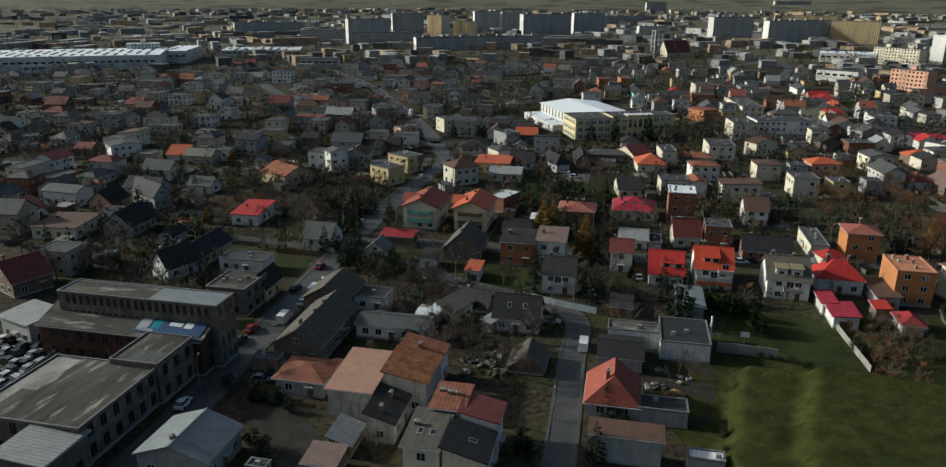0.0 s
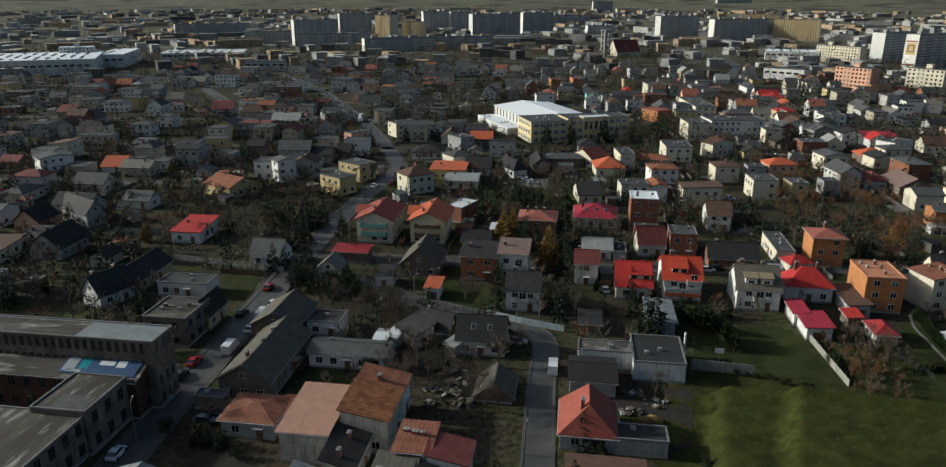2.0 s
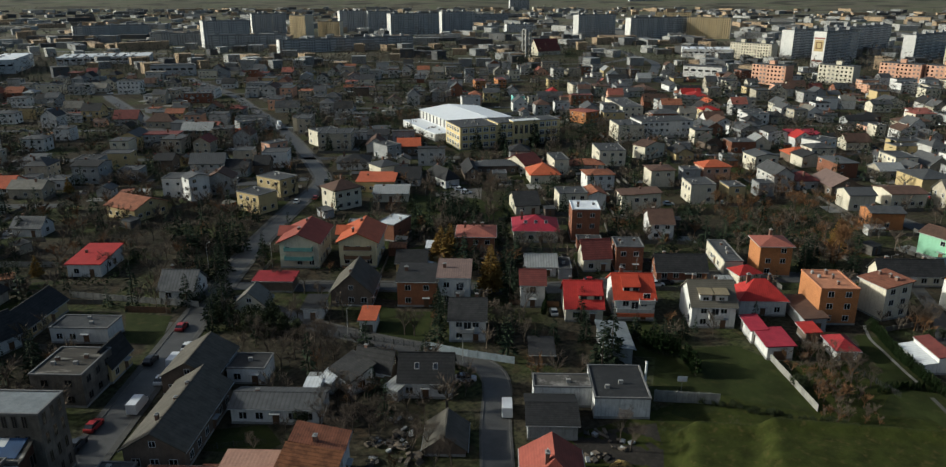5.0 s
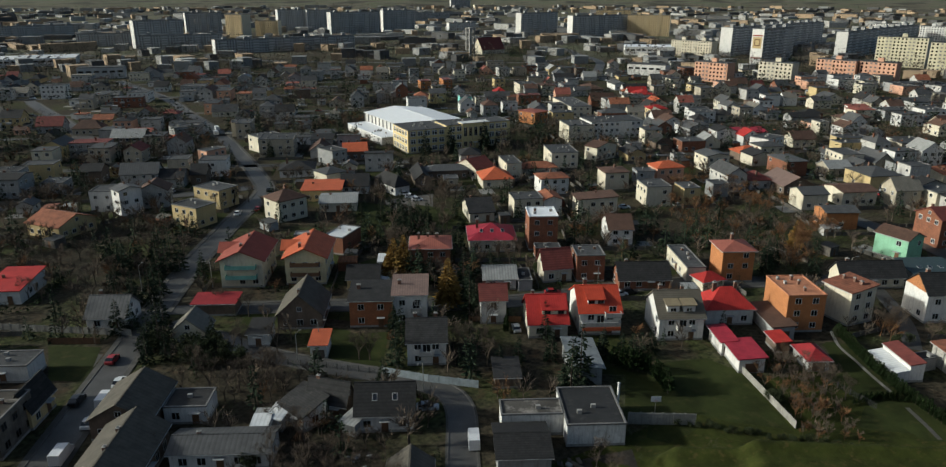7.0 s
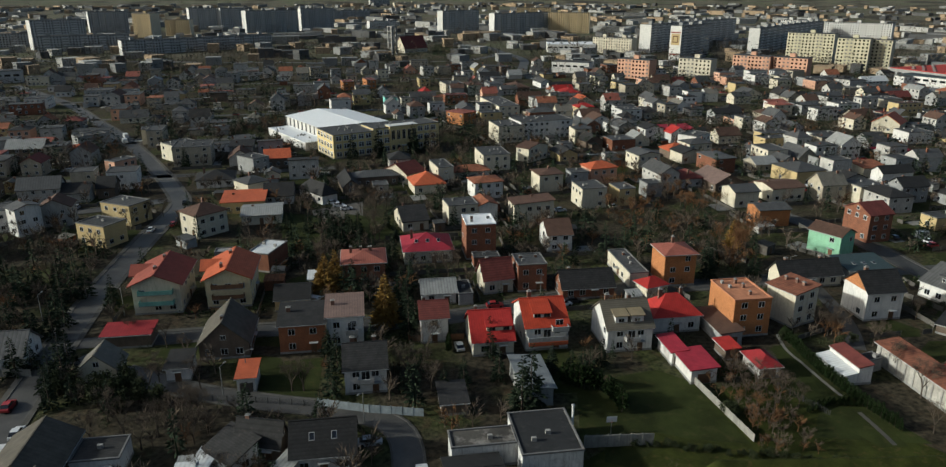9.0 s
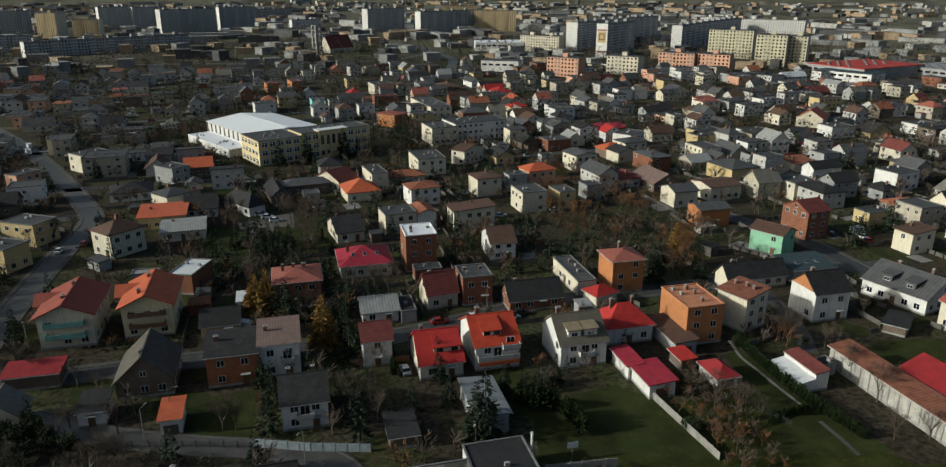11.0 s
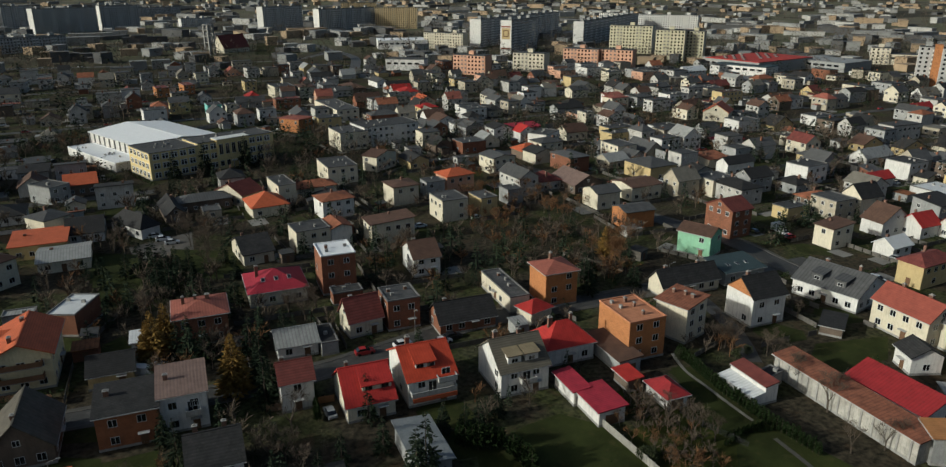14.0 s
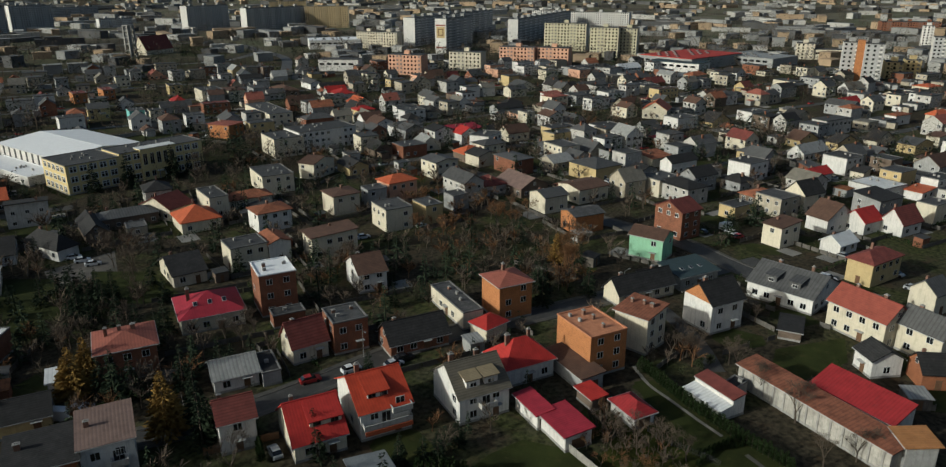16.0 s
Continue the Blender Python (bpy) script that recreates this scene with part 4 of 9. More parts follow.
def vehicle(colour, x, y, rot, is_van):
    name = "van" if is_van else "car"
    nice = {"dark": "dark grey", "teal": "turquoise"}.get(colour, colour)
    c = thing(name, f"{nice} {'delivery van' if is_van else 'hatchback car'} parked on the ground", name, x, y, 0.03, rot, "parked vehicles")
    mat = CAR_MAT[colour]
    if is_van:
        bs = [(-2.6, 0.9, 0.35, 0.9), (-2.55, 0.95, 0.3, 2.2), (1.0, 0.95, 0.3, 2.25), (1.75, 0.93, 0.3, 1.25), (2.5, 0.85, 0.35, 0.95)]
        gs = [(0.95, 0.86, 1.3, 2.12), (1.15, 0.9, 1.28, 2.1), (1.72, 0.82, 1.26, 1.32)]
    else:
        bs = [(-2.05, 0.75, 0.4, 0.8), (-1.95, 0.84, 0.28, 0.95), (-0.6, 0.87, 0.25, 0.92), (0.9, 0.87, 0.25, 0.9), (1.85, 0.8, 0.28, 0.72), (2.05, 0.7, 0.4, 0.6)]
        gs = [(-1.75, 0.74, 0.9, 0.98), (-1.2, 0.72, 0.9, 1.4), (0.25, 0.7, 0.88, 1.43), (1.05, 0.74, 0.86, 0.92)]
    part("body", cached(("cb", colour, is_van), lambda: mesh_of("body", *hull(bs), mat)), c)
    part("windows_glass", cached(("cg", is_van), lambda: mesh_of("glasshouse", *hull(gs), M_GLASS)), c).name = "glasshouse"
    if not is_van:
        rs = [(-1.15, 0.66, 1.39, 1.45), (0.15, 0.66, 1.41, 1.47)]
        part("car_roof", cached(("cr", colour), lambda: mesh_of("car_roof", *hull(rs), mat)), c)
    w, r = cached("wheel", wheel_meshes)
    for wx in (-1.3, 1.3):
        for wy in (-0.8, 0.8):
            part("wheel", w, c, m=pose(wx * (1.25 if is_van else 1), wy, 0.32))


def cars(colour, rot, pts):
    for x, y in pts:
        vehicle(colour, x, y, rot + trng.uniform(-4, 4), False)


def vans(colour, rot, pts):
    for x, y in pts:
        vehicle(colour, x, y, rot, True)


M_STEEL = surface("galvanised_steel", (0.24, 0.24, 0.23), rough=0.5, metal=0.3)


def street_lamp(x, y, h):
    r = thing("street_lamp", "grey steel street lamp beside the road", "street lamp", x, y, 0, trng.uniform(-180, 180), "street lamps")
    v, f = [], []
    tube(v, f, (0, 0, 0), (0, 0, h), 0.11, 0.06, 8)
    part("pole", mesh_of("pole", v, f, M_STEEL), r)
    v, f = [], []
    tube(v, f, (0, 0, h - 0.05), (1.3, 0, h + 0.25), 0.04, 0.035, 6)
    part("arm", mesh_of("arm", v, f, M_STEEL), r)
    v, f = boxes((1.1, 1.75, -0.13, 0.13, h + 0.18, h + 0.3))
    hd = part("lamp_head", mesh_of("lamp_head", v, f, M_STEEL), r)
    v, f = boxes((1.2, 1.7, -0.1, 0.1, h + 0.14, h + 0.18))
    part("lens", mesh_of("lens", v, f, M_LAMPGLASS), hd)


# ---------------------------------------------------------------- distant apartment blocks
WALL["panel"] = surface("panel_pale_grey", (0.40, 0.40, 0.39), var=0.15, scale=0.08)
WALL["amber"] = surface("panel_amber", (0.48, 0.37, 0.21), var=0.15, scale=0.1)
WALL["paleyellow"] = surface("panel_pale_yellow", (0.50, 0.46, 0.32), var=0.12, scale=0.1)
ROOF["redroof"] = surface("sheet_red", (0.36, 0.05, 0.04), var=0.15, scale=0.1)


def block(label, x, y, w, d, rot, h, wall, roof, sign=0, stripe=0):
    """An apartment slab or hall: walls, parapet roof, storeys of windows, loggias, lift houses, blank pale ends."""
    low = h < 12 or d > 20 and h < 30
    b = thing("warehouse" if low else "apartment_block", label, "warehouse" if low else "apartment block", x, y, 0, rot, "far estate")
    KEEPOUT.append((x, y, w, d, rot))
    a, c = w / 2, d / 2
    v, f = boxes((-a, a, -c, c, 0, h))
    part("wall", mesh_of("wall", v, f, WALL[wall]), b)
    v, f = boxes((-a - 0.1, a + 0.1, -c - 0.1, c + 0.1, h, h + 0.5))
    part("roof", mesh_of("roof", v, f, ROOF[roof]), b)
    if low:
        v, f = boxes(*[(-a + i * 6 + 1, -a + i * 6 + 5, -c - 0.05, -c + 0.05, h * 0.55, h * 0.55 + 1.6) for i in range(int(w / 6))])
        if f:
            tagged(part("window_band", mesh_of("window_band", v, f, M_GLASS), b), kind="stuff")
        if w * d > 1500:
            v, f = boxes(*[(-a + 6 + i * 9, -a + 8.5 + i * 9, -c + 5 + k * 11, -c + 7 + k * 11, h + 0.5, h + 1.3) for i in range(int((w - 8) / 9)) for k in range(int((d - 6) / 11)) if (i * 7 + k * 3) % 4])
            tagged(part("roof_lights", mesh_of("roof_lights", v, f, M_COPING), b), kind="stuff")
        return
    n, cols = max(1, round(h / 2.85)), max(2, int(w / 3.1))
    dims, logg = [], []
    for i in range(n):
        z = (i + 0.35) * h / n
        for k in range(cols):
            u = -a + (k + 0.5) * w / cols
            (logg if k % 6 in (2, 3) else dims).append((u - 0.7, u + 0.7, -c - 0.06, -c + 0.02, z, z + 1.4))
    v, f = boxes(*dims)
    tagged(part("window_panes", mesh_of("window_panes", v, f, M_GLASS), b), kind="stuff")
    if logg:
        # flat dark sheets stand in for the shade inside the loggias
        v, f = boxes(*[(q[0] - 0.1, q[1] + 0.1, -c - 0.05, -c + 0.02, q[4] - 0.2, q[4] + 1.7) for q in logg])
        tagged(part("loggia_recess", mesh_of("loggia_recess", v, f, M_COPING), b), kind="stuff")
        v, f = boxes(*[(q[0] - 0.3, q[1] + 0.3, -c - 0.5, -c - 0.05, q[4] - 0.7, q[4] + 0.4) for q in logg])
        tagged(part("loggia_front", mesh_of("loggia_front", v, f, WALL["white" if wall == "panel" else "yellow" if wall == "amber" else wall]), b), kind="stuff")
    # blank ends in paler paint, which also carries part of their sunlit look
    for e in (-a - 0.25, a):
        v, f = boxes((e, e + 0.25, -c, c, 0, h + 0.3))
        part("end_wall", mesh_of("end_wall", v, f, WALL["cream" if wall in ("paleyellow", "amber") else "white" if wall == "panel" else wall]), b, "blank end wall of panels")
    if sign:
        v, f = boxes((-a - 0.32, -a - 0.25, -c + 1.5, c - 1.5, h * 0.45, h * 0.78))
        p = part("sign", mesh_of("sign", v, f, WALL["yellow"]), b, "painted yellow sign with a brown ring")
        v, f = boxes((-a - 0.36, -a - 0.32, -c + 3, c - 3, h * 0.52, h * 0.55), (-a - 0.36, -a - 0.32, -c + 3, c - 3, h * 0.69, h * 0.72), (-a - 0.36, -a - 0.32, -c + 3, -c + 4, h * 0.55, h * 0.69), (-a - 0.36, -a - 0.32, c - 4, c - 3, h * 0.55, h * 0.69))
        part("ring", mesh_of("ring", v, f, M_WOOD), p)
        v, f = boxes((-a - 0.32, -a - 0.25, -c + 0.8, c - 0.8, h * 0.8, h * 0.84), (-a - 0.32, -a - 0.25, -c + 0.8, c - 0.8, h * 0.16, h * 0.2))
        part("bar", mesh_of("bar", v, f, ROOF["brickred"]), b)
    if stripe:
        v, f = boxes((-a - 5.0, -a - 0.25, -c + 2, c, 0, h + 2.2))
        part("stair_column", mesh_of("stair_column", v, f, WALL["orange"]), b, "brown stair column between two wings")
    for k in range(max(1, int(w / 22))):
        u = -a + (k + 0.5) * w / max(1, int(w / 22))
        v, f = boxes((u - 2.2, u + 2.2, -1.8, 1.8, h + 0.5, h + 3.0), (u - 2.4, u + 2.4, -2.0, 2.0, h + 3.0, h + 3.25))
        part("lift_house", mesh_of("lift_house", v, f, WALL["grey" if wall == "panel" else wall]), b)

# ---------------------------------------------------------------- buildings
house("long derelict factory shed with a patched felt roof", -35.2, 122.2, 19.9, 20.5, 62, 7.0, 0.0, "flat", "sooty", "streaky", wh=2.2,wr=2,cat="factory",vents=False,patch=((-1.5, 9.2, 4.6, 9.6, "paleskim"), (-8.8, -1.5, 7.4, 9.6, "paleskim")))
house("derelict factory annex with a weathered felt roof", -23.0, 132.1, 11.0, 9.4, 62, 8.0, 0.0, "flat", "sooty", "streaky", wh=2.2,wr=2,cat="factory",vents=False,patch=((-5,-1,-3.9,2,"felt"),))
house("factory outbuilding with a pale corrugated roof", -35.7, 107.4, 9.0, 8.2, 62, 6.0, 0.6, "shed", "sooty", "metal", cat="shed")
house("four-storey old mill with rows of tall windows", -25.5, 147.4, 34.9, 6.4, -28, 13.0, 0.0, "flat", "sooty", "slate", wh=2,wr=4,wsp=1.55,ww=0.8,cat="factory",vents=False,patch=((-16.8,2.5,-2.7,2.7,"streaky"),))
house("red brick mill wing along the four-storey mill", -29.0, 145.0, 35.4, 6.4, -28, 7.4, 2.2, "shed", "oldbrick", "streaky", wh=2,wr=2,wsp=3,cat="factory",vents=False)
house("low bungalow with a brown-red tiled hip roof", 4.2, 125.3, 9.2, 8.1, -28, 3.2, 1.3, "hip", "grey", "brownred")
house("whitewashed workshop under a dusty salmon sheet roof", 13.3, 117.3, 7.9, 13.0, -28, 5.6, 0.8, "shed", "stained", "salmon", wr=0,cat="workshop")
house("white house with a rusty ribbed orange roof", 22.0, 115.2, 9.4, 7.7, 62, 6.3, 1.3, "shed", "stained", "rust", wr=1)
house("white house with a worn orange tiled roof", 25.9, 122.2, 4.7, 7.5, 62, 6.1, 1.5, "shed", "white", "tile", chim=1)
house("low link building with a rusty roof", 9.3, 124.4, 2.7, 5.3, -28, 3.0, 0.3, "shed", "grey", "brownred", wr=0)
house("white annex with a blackened roof", 16.2, 107.2, 9.0, 4.7, 62, 3.9, 1.3, "shed", "stained", "dark",chim=2)
house("white house half with a rusty red roof and many chimney pots", 25.6, 100.8, 5.1, 7.0, -28, 8.0, 0.3, "shed", "white", "brownred", wr=2,chim=3)
house("cream house with a brown sloping roof", 20.3, 94.6, 5.6, 8.6, -28, 6.6, 0.8, "shed", "cream", "umber", chim=1,sky=2,wr=2)
house("cream house wing with a black tiled roof", 25.7, 90.9, 7.6, 6.4, 62, 5.6, 1.6, "shed", "cream", "dark", wr=2,sky=1)
house("white house with a dull maroon roof", 29.7, 97.2, 5.7, 5.7, 62, 7.0, 1.1, "shed", "white", "maroon", wr=2)
house("small gabled house with a smooth grey sheet roof", -15.1, 106.3, 10.0, 11.6, 62, 4.0, 2.0, "gable", "grey", "slate", chim=1)
house("long roadside building with a dark pitched roof", 7.5, 143.6, 20.9, 9.7, 62, 4.0, 2.9, "gable", "brown", "umber", chim=3)
house("roadside house with a dark gabled roof", 12.7, 161.3, 12.1, 9.9, 62, 4.0, 2.8, "gable", "brown", "umber")
house("low white bungalow with a grey roof", 23.8, 142.3, 15.6, 6.5, -28, 3.2, 1.0, "gable", "white", "grey", chim=1)
house("small white flat-roofed outbuilding", 21.5, 158.3, 7.3, 6.1, -28, 3.3, 0.0, "flat", "white", "dark")
house("white house with a steep dark gabled roof", -25.1, 192.3, 9.1, 6.6, 40, 3.6, 4.0, "gable", "white", "dark", chim=2)
house("grey flat-roofed two-storey house", -9.0, 166.6, 9.5, 10.5, -28, 6.5, 0.0, "flat", "sooty", "streaky", chim=2,wr=2)
house("dull yellow house with a dark roof", -2.4, 171.1, 7.8, 3.1, 62, 4.0, 3.0, "gable", "yellow", "dark")
house("long low white building with a flat felt roof", -7.2, 191.4, 12.5, 6.3, -28, 3.5, 0.0, "flat", "white", "felt")
house("yellow-gabled house with a dark roof", -18.3, 203.4, 15.0, 7.3, 62, 3.2, 3.0, "gable", "yellow", "dark")
house("house with a dull dark red roof", -60.5, 192.5, 9.2, 11.3, 38, 4.0, 4.0, "gable", "brown", "maroon", chim=1)
house("workshop with a pale blue-grey sheet roof", -50.7, 162.2, 9.8, 7.4, -44, 5.0, 0.5, "shed", "grey", "metal")
house("house under a large brick-red hip roof", 56.1, 103.9, 10.2, 8.9, 62, 2.8, 4.8, "hip", "grey", "brickred", chim=1,inset=2.2)
house("grey block-walled garage with a narrow brown roof", 50.6, 88.6, 11.0, 3.1, -28, 5.0, 0.4, "shed", "grey", "brown", wr=0)
house("low garage with a dark felt roof", 62.0, 97.1, 8.4, 4.4, -28, 3.0, 0.0, "flat", "grey", "tar", wr=0)
house("small shed with a pale roof", 61.3, 82.6, 5.4, 2.6, -28, 2.6, 0.0, "flat", "grey", "white", wr=0)
house("long stained white workshop with a flat roof", 70.8, 124.3, 10.4, 4.6, -28, 4.0, 0.0, "flat", "limewash", "oldfelt", wr=0)
house("flat-roofed workshop with a dark felt roof", 79.8, 119.6, 9.7, 11.7, -28, 4.0, 0.0, "flat", "limewash", "tar", wr=0)
house("dark low-pitched shed", 64.9, 118.4, 8.3, 9.2, -28, 3.0, 1.2, "gable", "grey", "dark", wr=0)
house("white bungalow with a dark roof and two skylights", 50.6, 139.3, 9.8, 7.9, -28, 3.6, 3.6, "gable", "white", "dark", sky=2)
house("dark house with a steep roof", 43.0, 146.1, 7.3, 3.3, -47, 3.6, 3.0, "gable", "brown", "dark", chim=1)
house("white annex with a dark lean-to roof", 38.1, 146.6, 6.8, 5.2, -73, 3.0, 1.6, "shed", "white", "dark")
house("white two-storey house with a dark roof", 67.8, 157.2, 7.7, 9.7, -28, 5.2, 2.8, "gable", "white", "dark", chim=2,wr=2,fbalc=((-1.5, 1.5, 2.7),))
house("brown-red brick block house with a dark roof", 64.9, 178.6, 9.4, 8.7, -28, 6.4, 1.0, "shed", "redbrick", "dark", wr=2,chim=1)
house("white house with a dusty pink-brown roof", 73.2, 175.9, 7.5, 9.1, -28, 7.0, 1.0, "shed", "white", "pinkbrown", wr=2,chim=1,fbalc=((0.2, 2.6, 3.4),))
house("small yellow house with a dark roof", 71.4, 199.1, 7.9, 8.4, -28, 3.0, 2.0, "gable", "yellow", "dark")
house("house with a steep dark roof and red doors", 51.7, 187.1, 11.9, 9.8, 62, 3.5, 4.5, "gable", "brown", "umber", chim=1)
house("small white garage with an orange roof", 49.2, 169.2, 3.3, 6.2, -28, 3.1, 0.3, "shed", "white", "orange", wr=0,cat="garage")
house("beige bungalow with a dark roof", 27.6, 189.2, 5.9, 7.0, 62, 3.0, 3.0, "gable", "cream", "taupe")
house("low building with a bright red roof", 35.3, 201.0, 9.6, 5.4, -28, 3.0, 0.3, "shed", "brown", "darkred", wr=0)
house("bungalow with a grey tiled roof", 13.9, 207.0, 8.5, 8.5, -28, 3.0, 3.4, "gable", "white", "grey", chim=1)
house("small white shed with a dark roof", 40.1, 180.8, 4.3, 6.1, -28, 3.0, 0.5, "shed", "white", "dark")
house("three-storey villa with a dull red roof and green balconies", 47.5, 219.0, 15.0, 10.5, 62, 7.4, 2.3, "gable", "cream", "brickred", chim=2,wr=2,balc=1,over=0.9,wing=1)
house("three-storey cream villa with an orange-red roof", 61.8, 212.6, 14.5, 10.0, 62, 7.4, 2.3, "gable", "buttercream", "orange", chim=2,wr=2,balc=1,over=0.9,wing=1)
house("dark brick house with a faded red hip roof", 92.1, 202.3, 10.5, 10.2, -28, 6.5, 1.6, "hip", "brick", "pinkred", chim=3,wr=2)
house("cream bungalow under a crimson hip roof", 115.0, 208.1, 13.1, 12.9, -28, 3.6, 3.2, "hip", "cream", "crimson", chim=1,sky=3)
house("tall brick house with a white flat roof", 127.6, 200.6, 8.2, 9.4, -28, 10.0, 0.0, "flat", "brick", "whiteroof", wr=3,chim=1)
house("low brick extension with a felt roof", 123.5, 191.9, 7.0, 3.9, -28, 3.0, 0.0, "flat", "brick", "felt", wr=0)
house("white house with a plum-brown roof", 149.4, 192.3, 7.0, 10.2, -28, 5.1, 3.0, "gable", "white", "brown", chim=1,wr=2)
house("cream house with a steep maroon roof", 115.6, 177.9, 7.4, 6.4, -20, 4.0, 3.9, "gable", "cream", "maroon", chim=1)
house("brick house with a flat dark roof", 123.7, 174.3, 7.2, 7.9, -28, 7.0, 0.0, "flat", "brick", "felt", wr=2,chim=2)
house("long brick barn with a black roof", 131.6, 162.6, 12.8, 7.2, -28, 3.0, 3.1, "gable", "brick", "dark", wr=1,chim=1)
house("white shed house with a pale metal roof", 100.7, 181.3, 8.0, 7.4, -28, 3.0, 2.0, "gable", "white", "metal")
house("dark flat shed", 105.8, 177.7, 3.4, 8.4, -28, 2.8, 0.0, "flat", "grey", "dark", wr=0)
house("white house with a dull red roof", 88.5, 164.9, 5.7, 6.0, -28, 6.0, 2.4, "gable", "white", "maroon", wr=2,chim=1)
house("cream house with a bright red steep roof", 96.3, 155.4, 8.4, 11.3, -28, 3.4, 4.2, "gable", "cream", "red", wr=1,chim=1,dorm=1,dlong=(0.62, 0.17))
house("tall white house with a scarlet steep roof", 107.0, 151.3, 8.9, 12.6, -28, 5.4, 3.6, "gable", "white", "scarlet", wr=2,chim=1,dorm=1,dlong=(0.4, -0.08),fbalc=((-4.2, 4.2, 2.6), (0.8, 4.3, 4.7)),awning=1)
house("white house with a khaki-grey roof and two dormers", 119.9, 139.8, 9.6, 10.8, -28, 5.3, 3.9, "gable", "white", "khaki", wr=2,chim=2,dorm=2,droof="straw",fbalc=((-1.2, 1.8, 2.8),))
house("white house with a bright red hip roof", 134.1, 138.3, 10.5, 7.9, -28, 3.8, 4.0, "hip", "white", "red", wr=1,chim=2)
house("orange brick three-storey house with a flat tan roof", 146.1, 129.2, 11.4, 8.4, -118, 8.6, 0.3, "flat", "orange", "tileflat", wr=3,chim=3)
house("pale rendered house with a rusty brown roof", 158.5, 124.1, 7.6, 7.4, -98, 8.0, 0.8, "shed", "cream", "brownred", wr=3,chim=3)
house("tall white house with a dark roof and brown gable", 176.6, 114.7, 9.0, 8.4, -28, 7.0, 3.4, "gable", "white", "dark", wr=2,chim=1,gtop=1)
house("mint green house with a brown roof", 208.6, 141.9, 9.5, 7.3, -91, 6.4, 1.6, "gable", "green", "brown", wr=2)
house("long low house with a black roof", 181.1, 133.6, 16.4, 5.9, -28, 3.2, 3.0, "gable", "cream", "dark", chim=2)
house("shed with a dark teal roof and skylights", 196.9, 127.3, 12.1, 8.1, -28, 3.4, 1.0, "shed", "grey", "teal", sky=3)
house("long white house with a grey roof and dormers", 201.5, 103.5, 15.6, 14.0, -102, 4.0, 3.4, "gable", "white", "grey", dorm=2,chim=2,glazed=1)
house("long cream house with an orange-red tiled roof", 189.8, 86.1, 13.4, 7.6, -118, 6.4, 3.0, "gable", "cream", "brickred", wr=2,chim=2,glazed=1)
house("cream terrace house with a grey roof", 186.4, 74.9, 9.1, 4.8, -118, 6.4, 3.0, "gable", "cream", "grey", wr=2,chim=1,glazed=1)
house("small white house with a black roof", 174.2, 81.7, 5.4, 6.2, -138, 3.9, 1.7, "gable", "white", "dark",glazed=1)
house("white garden building with a striped maroon roof", 145.2, 103.3, 9.2, 2.8, -118, 3.5, 0.5, "shed", "white", "maroon", wr=0,over=0.15,cat="shed")
house("very long pale-walled barn with a rusty roof", 148.7, 88.0, 30.5, 4.3, -118, 4.2, 0.5, "shed", "stained", "brownred", wr=0,cat="barn",piers=13)
house("barn with a broad dark red sheet roof", 152.9, 82.0, 15.3, 5.4, -115, 4.5, 2.0, "shed", "white", "darkred", wr=0,cat="barn",over=0.25)
house("barn end with a copper-coloured roof", 144.5, 73.1, 5.0, 4.6, -150, 5.0, 0.4, "shed", "grey", "copper", wr=0,cat="barn")
house("white garage with a crimson roof", 120.8, 121.3, 8.1, 5.1, -118, 3.0, 0.3, "shed", "white", "crimson", wr=0,cat="garage")
house("narrow garage with a crimson roof", 122.4, 128.3, 7.3, 2.8, -118, 3.0, 0.3, "shed", "white", "crimson", wr=0,cat="garage")
house("garage with a dark red hip roof", 132.2, 114.2, 6.4, 4.2, -118, 2.4, 1.7, "hip", "white", "darkred", wr=0,cat="garage")
house("small garden shed with a red roof", 132.1, 122.1, 4.7, 2.7, -118, 2.5, 0.2, "shed", "brown", "red", wr=0,cat="shed")
house("orange brick house with a red hip roof", 155.8, 155.1, 8.4, 8.2, -118, 8.4, 1.6, "hip", "orange", "pinkred", wr=3,chim=1)
house("long low cream house with a flat dark roof", 148.7, 164.1, 17.1, 4.8, -118, 4.0, 0.0, "flat", "cream", "felt", chim=1)
house("small garage with a red hip roof", 144.2, 152.2, 5.0, 6.0, -102, 3.0, 1.8, "hip", "cream", "red", wr=0)
house("yellow three-storey school block with a felt roof", 158.4, 341.1, 19.0, 20.0, -5.3, 10.5, 0.0, "flat", "school", "felt", wr=3,wsp=3.2,ww=2.2,wh=1.9,cat="school")
house("long yellow three-storey school wing", 184.1, 335.8, 33.0, 14.0, -5.3, 11.4, 0.0, "flat", "school", "felt", wr=3,wsp=3.3,ww=2.2,wh=2.0,bay=1,cat="school")
house("white sports hall with a white roof", 174.8, 380.0, 50.0, 35.0, -91, 8.0, 1.9, "gable", "white", "whiteroof", wr=1,wsp=4,wh=3,cat="sports hall")
house("low white annex of the sports hall", 151.3, 378.3, 45.9, 11.0, -91, 3.6, 0.0, "flat", "white", "whiteroof", wr=0,cat="annex")
house("narrow grey lean-to shed with a white roof edge", 91.0, 135.8, 11.9, 5.6, 62, 3.6, 0.4, "shed", "grey", "slate", wr=0,cat="shed")
house("half-collapsed wooden barn in a cluttered yard", 46.5, 121.5, 7.6, 6.6, 62, 1.4, 2.4, "gable", "brown", "umber", wr=0,cat="barn")
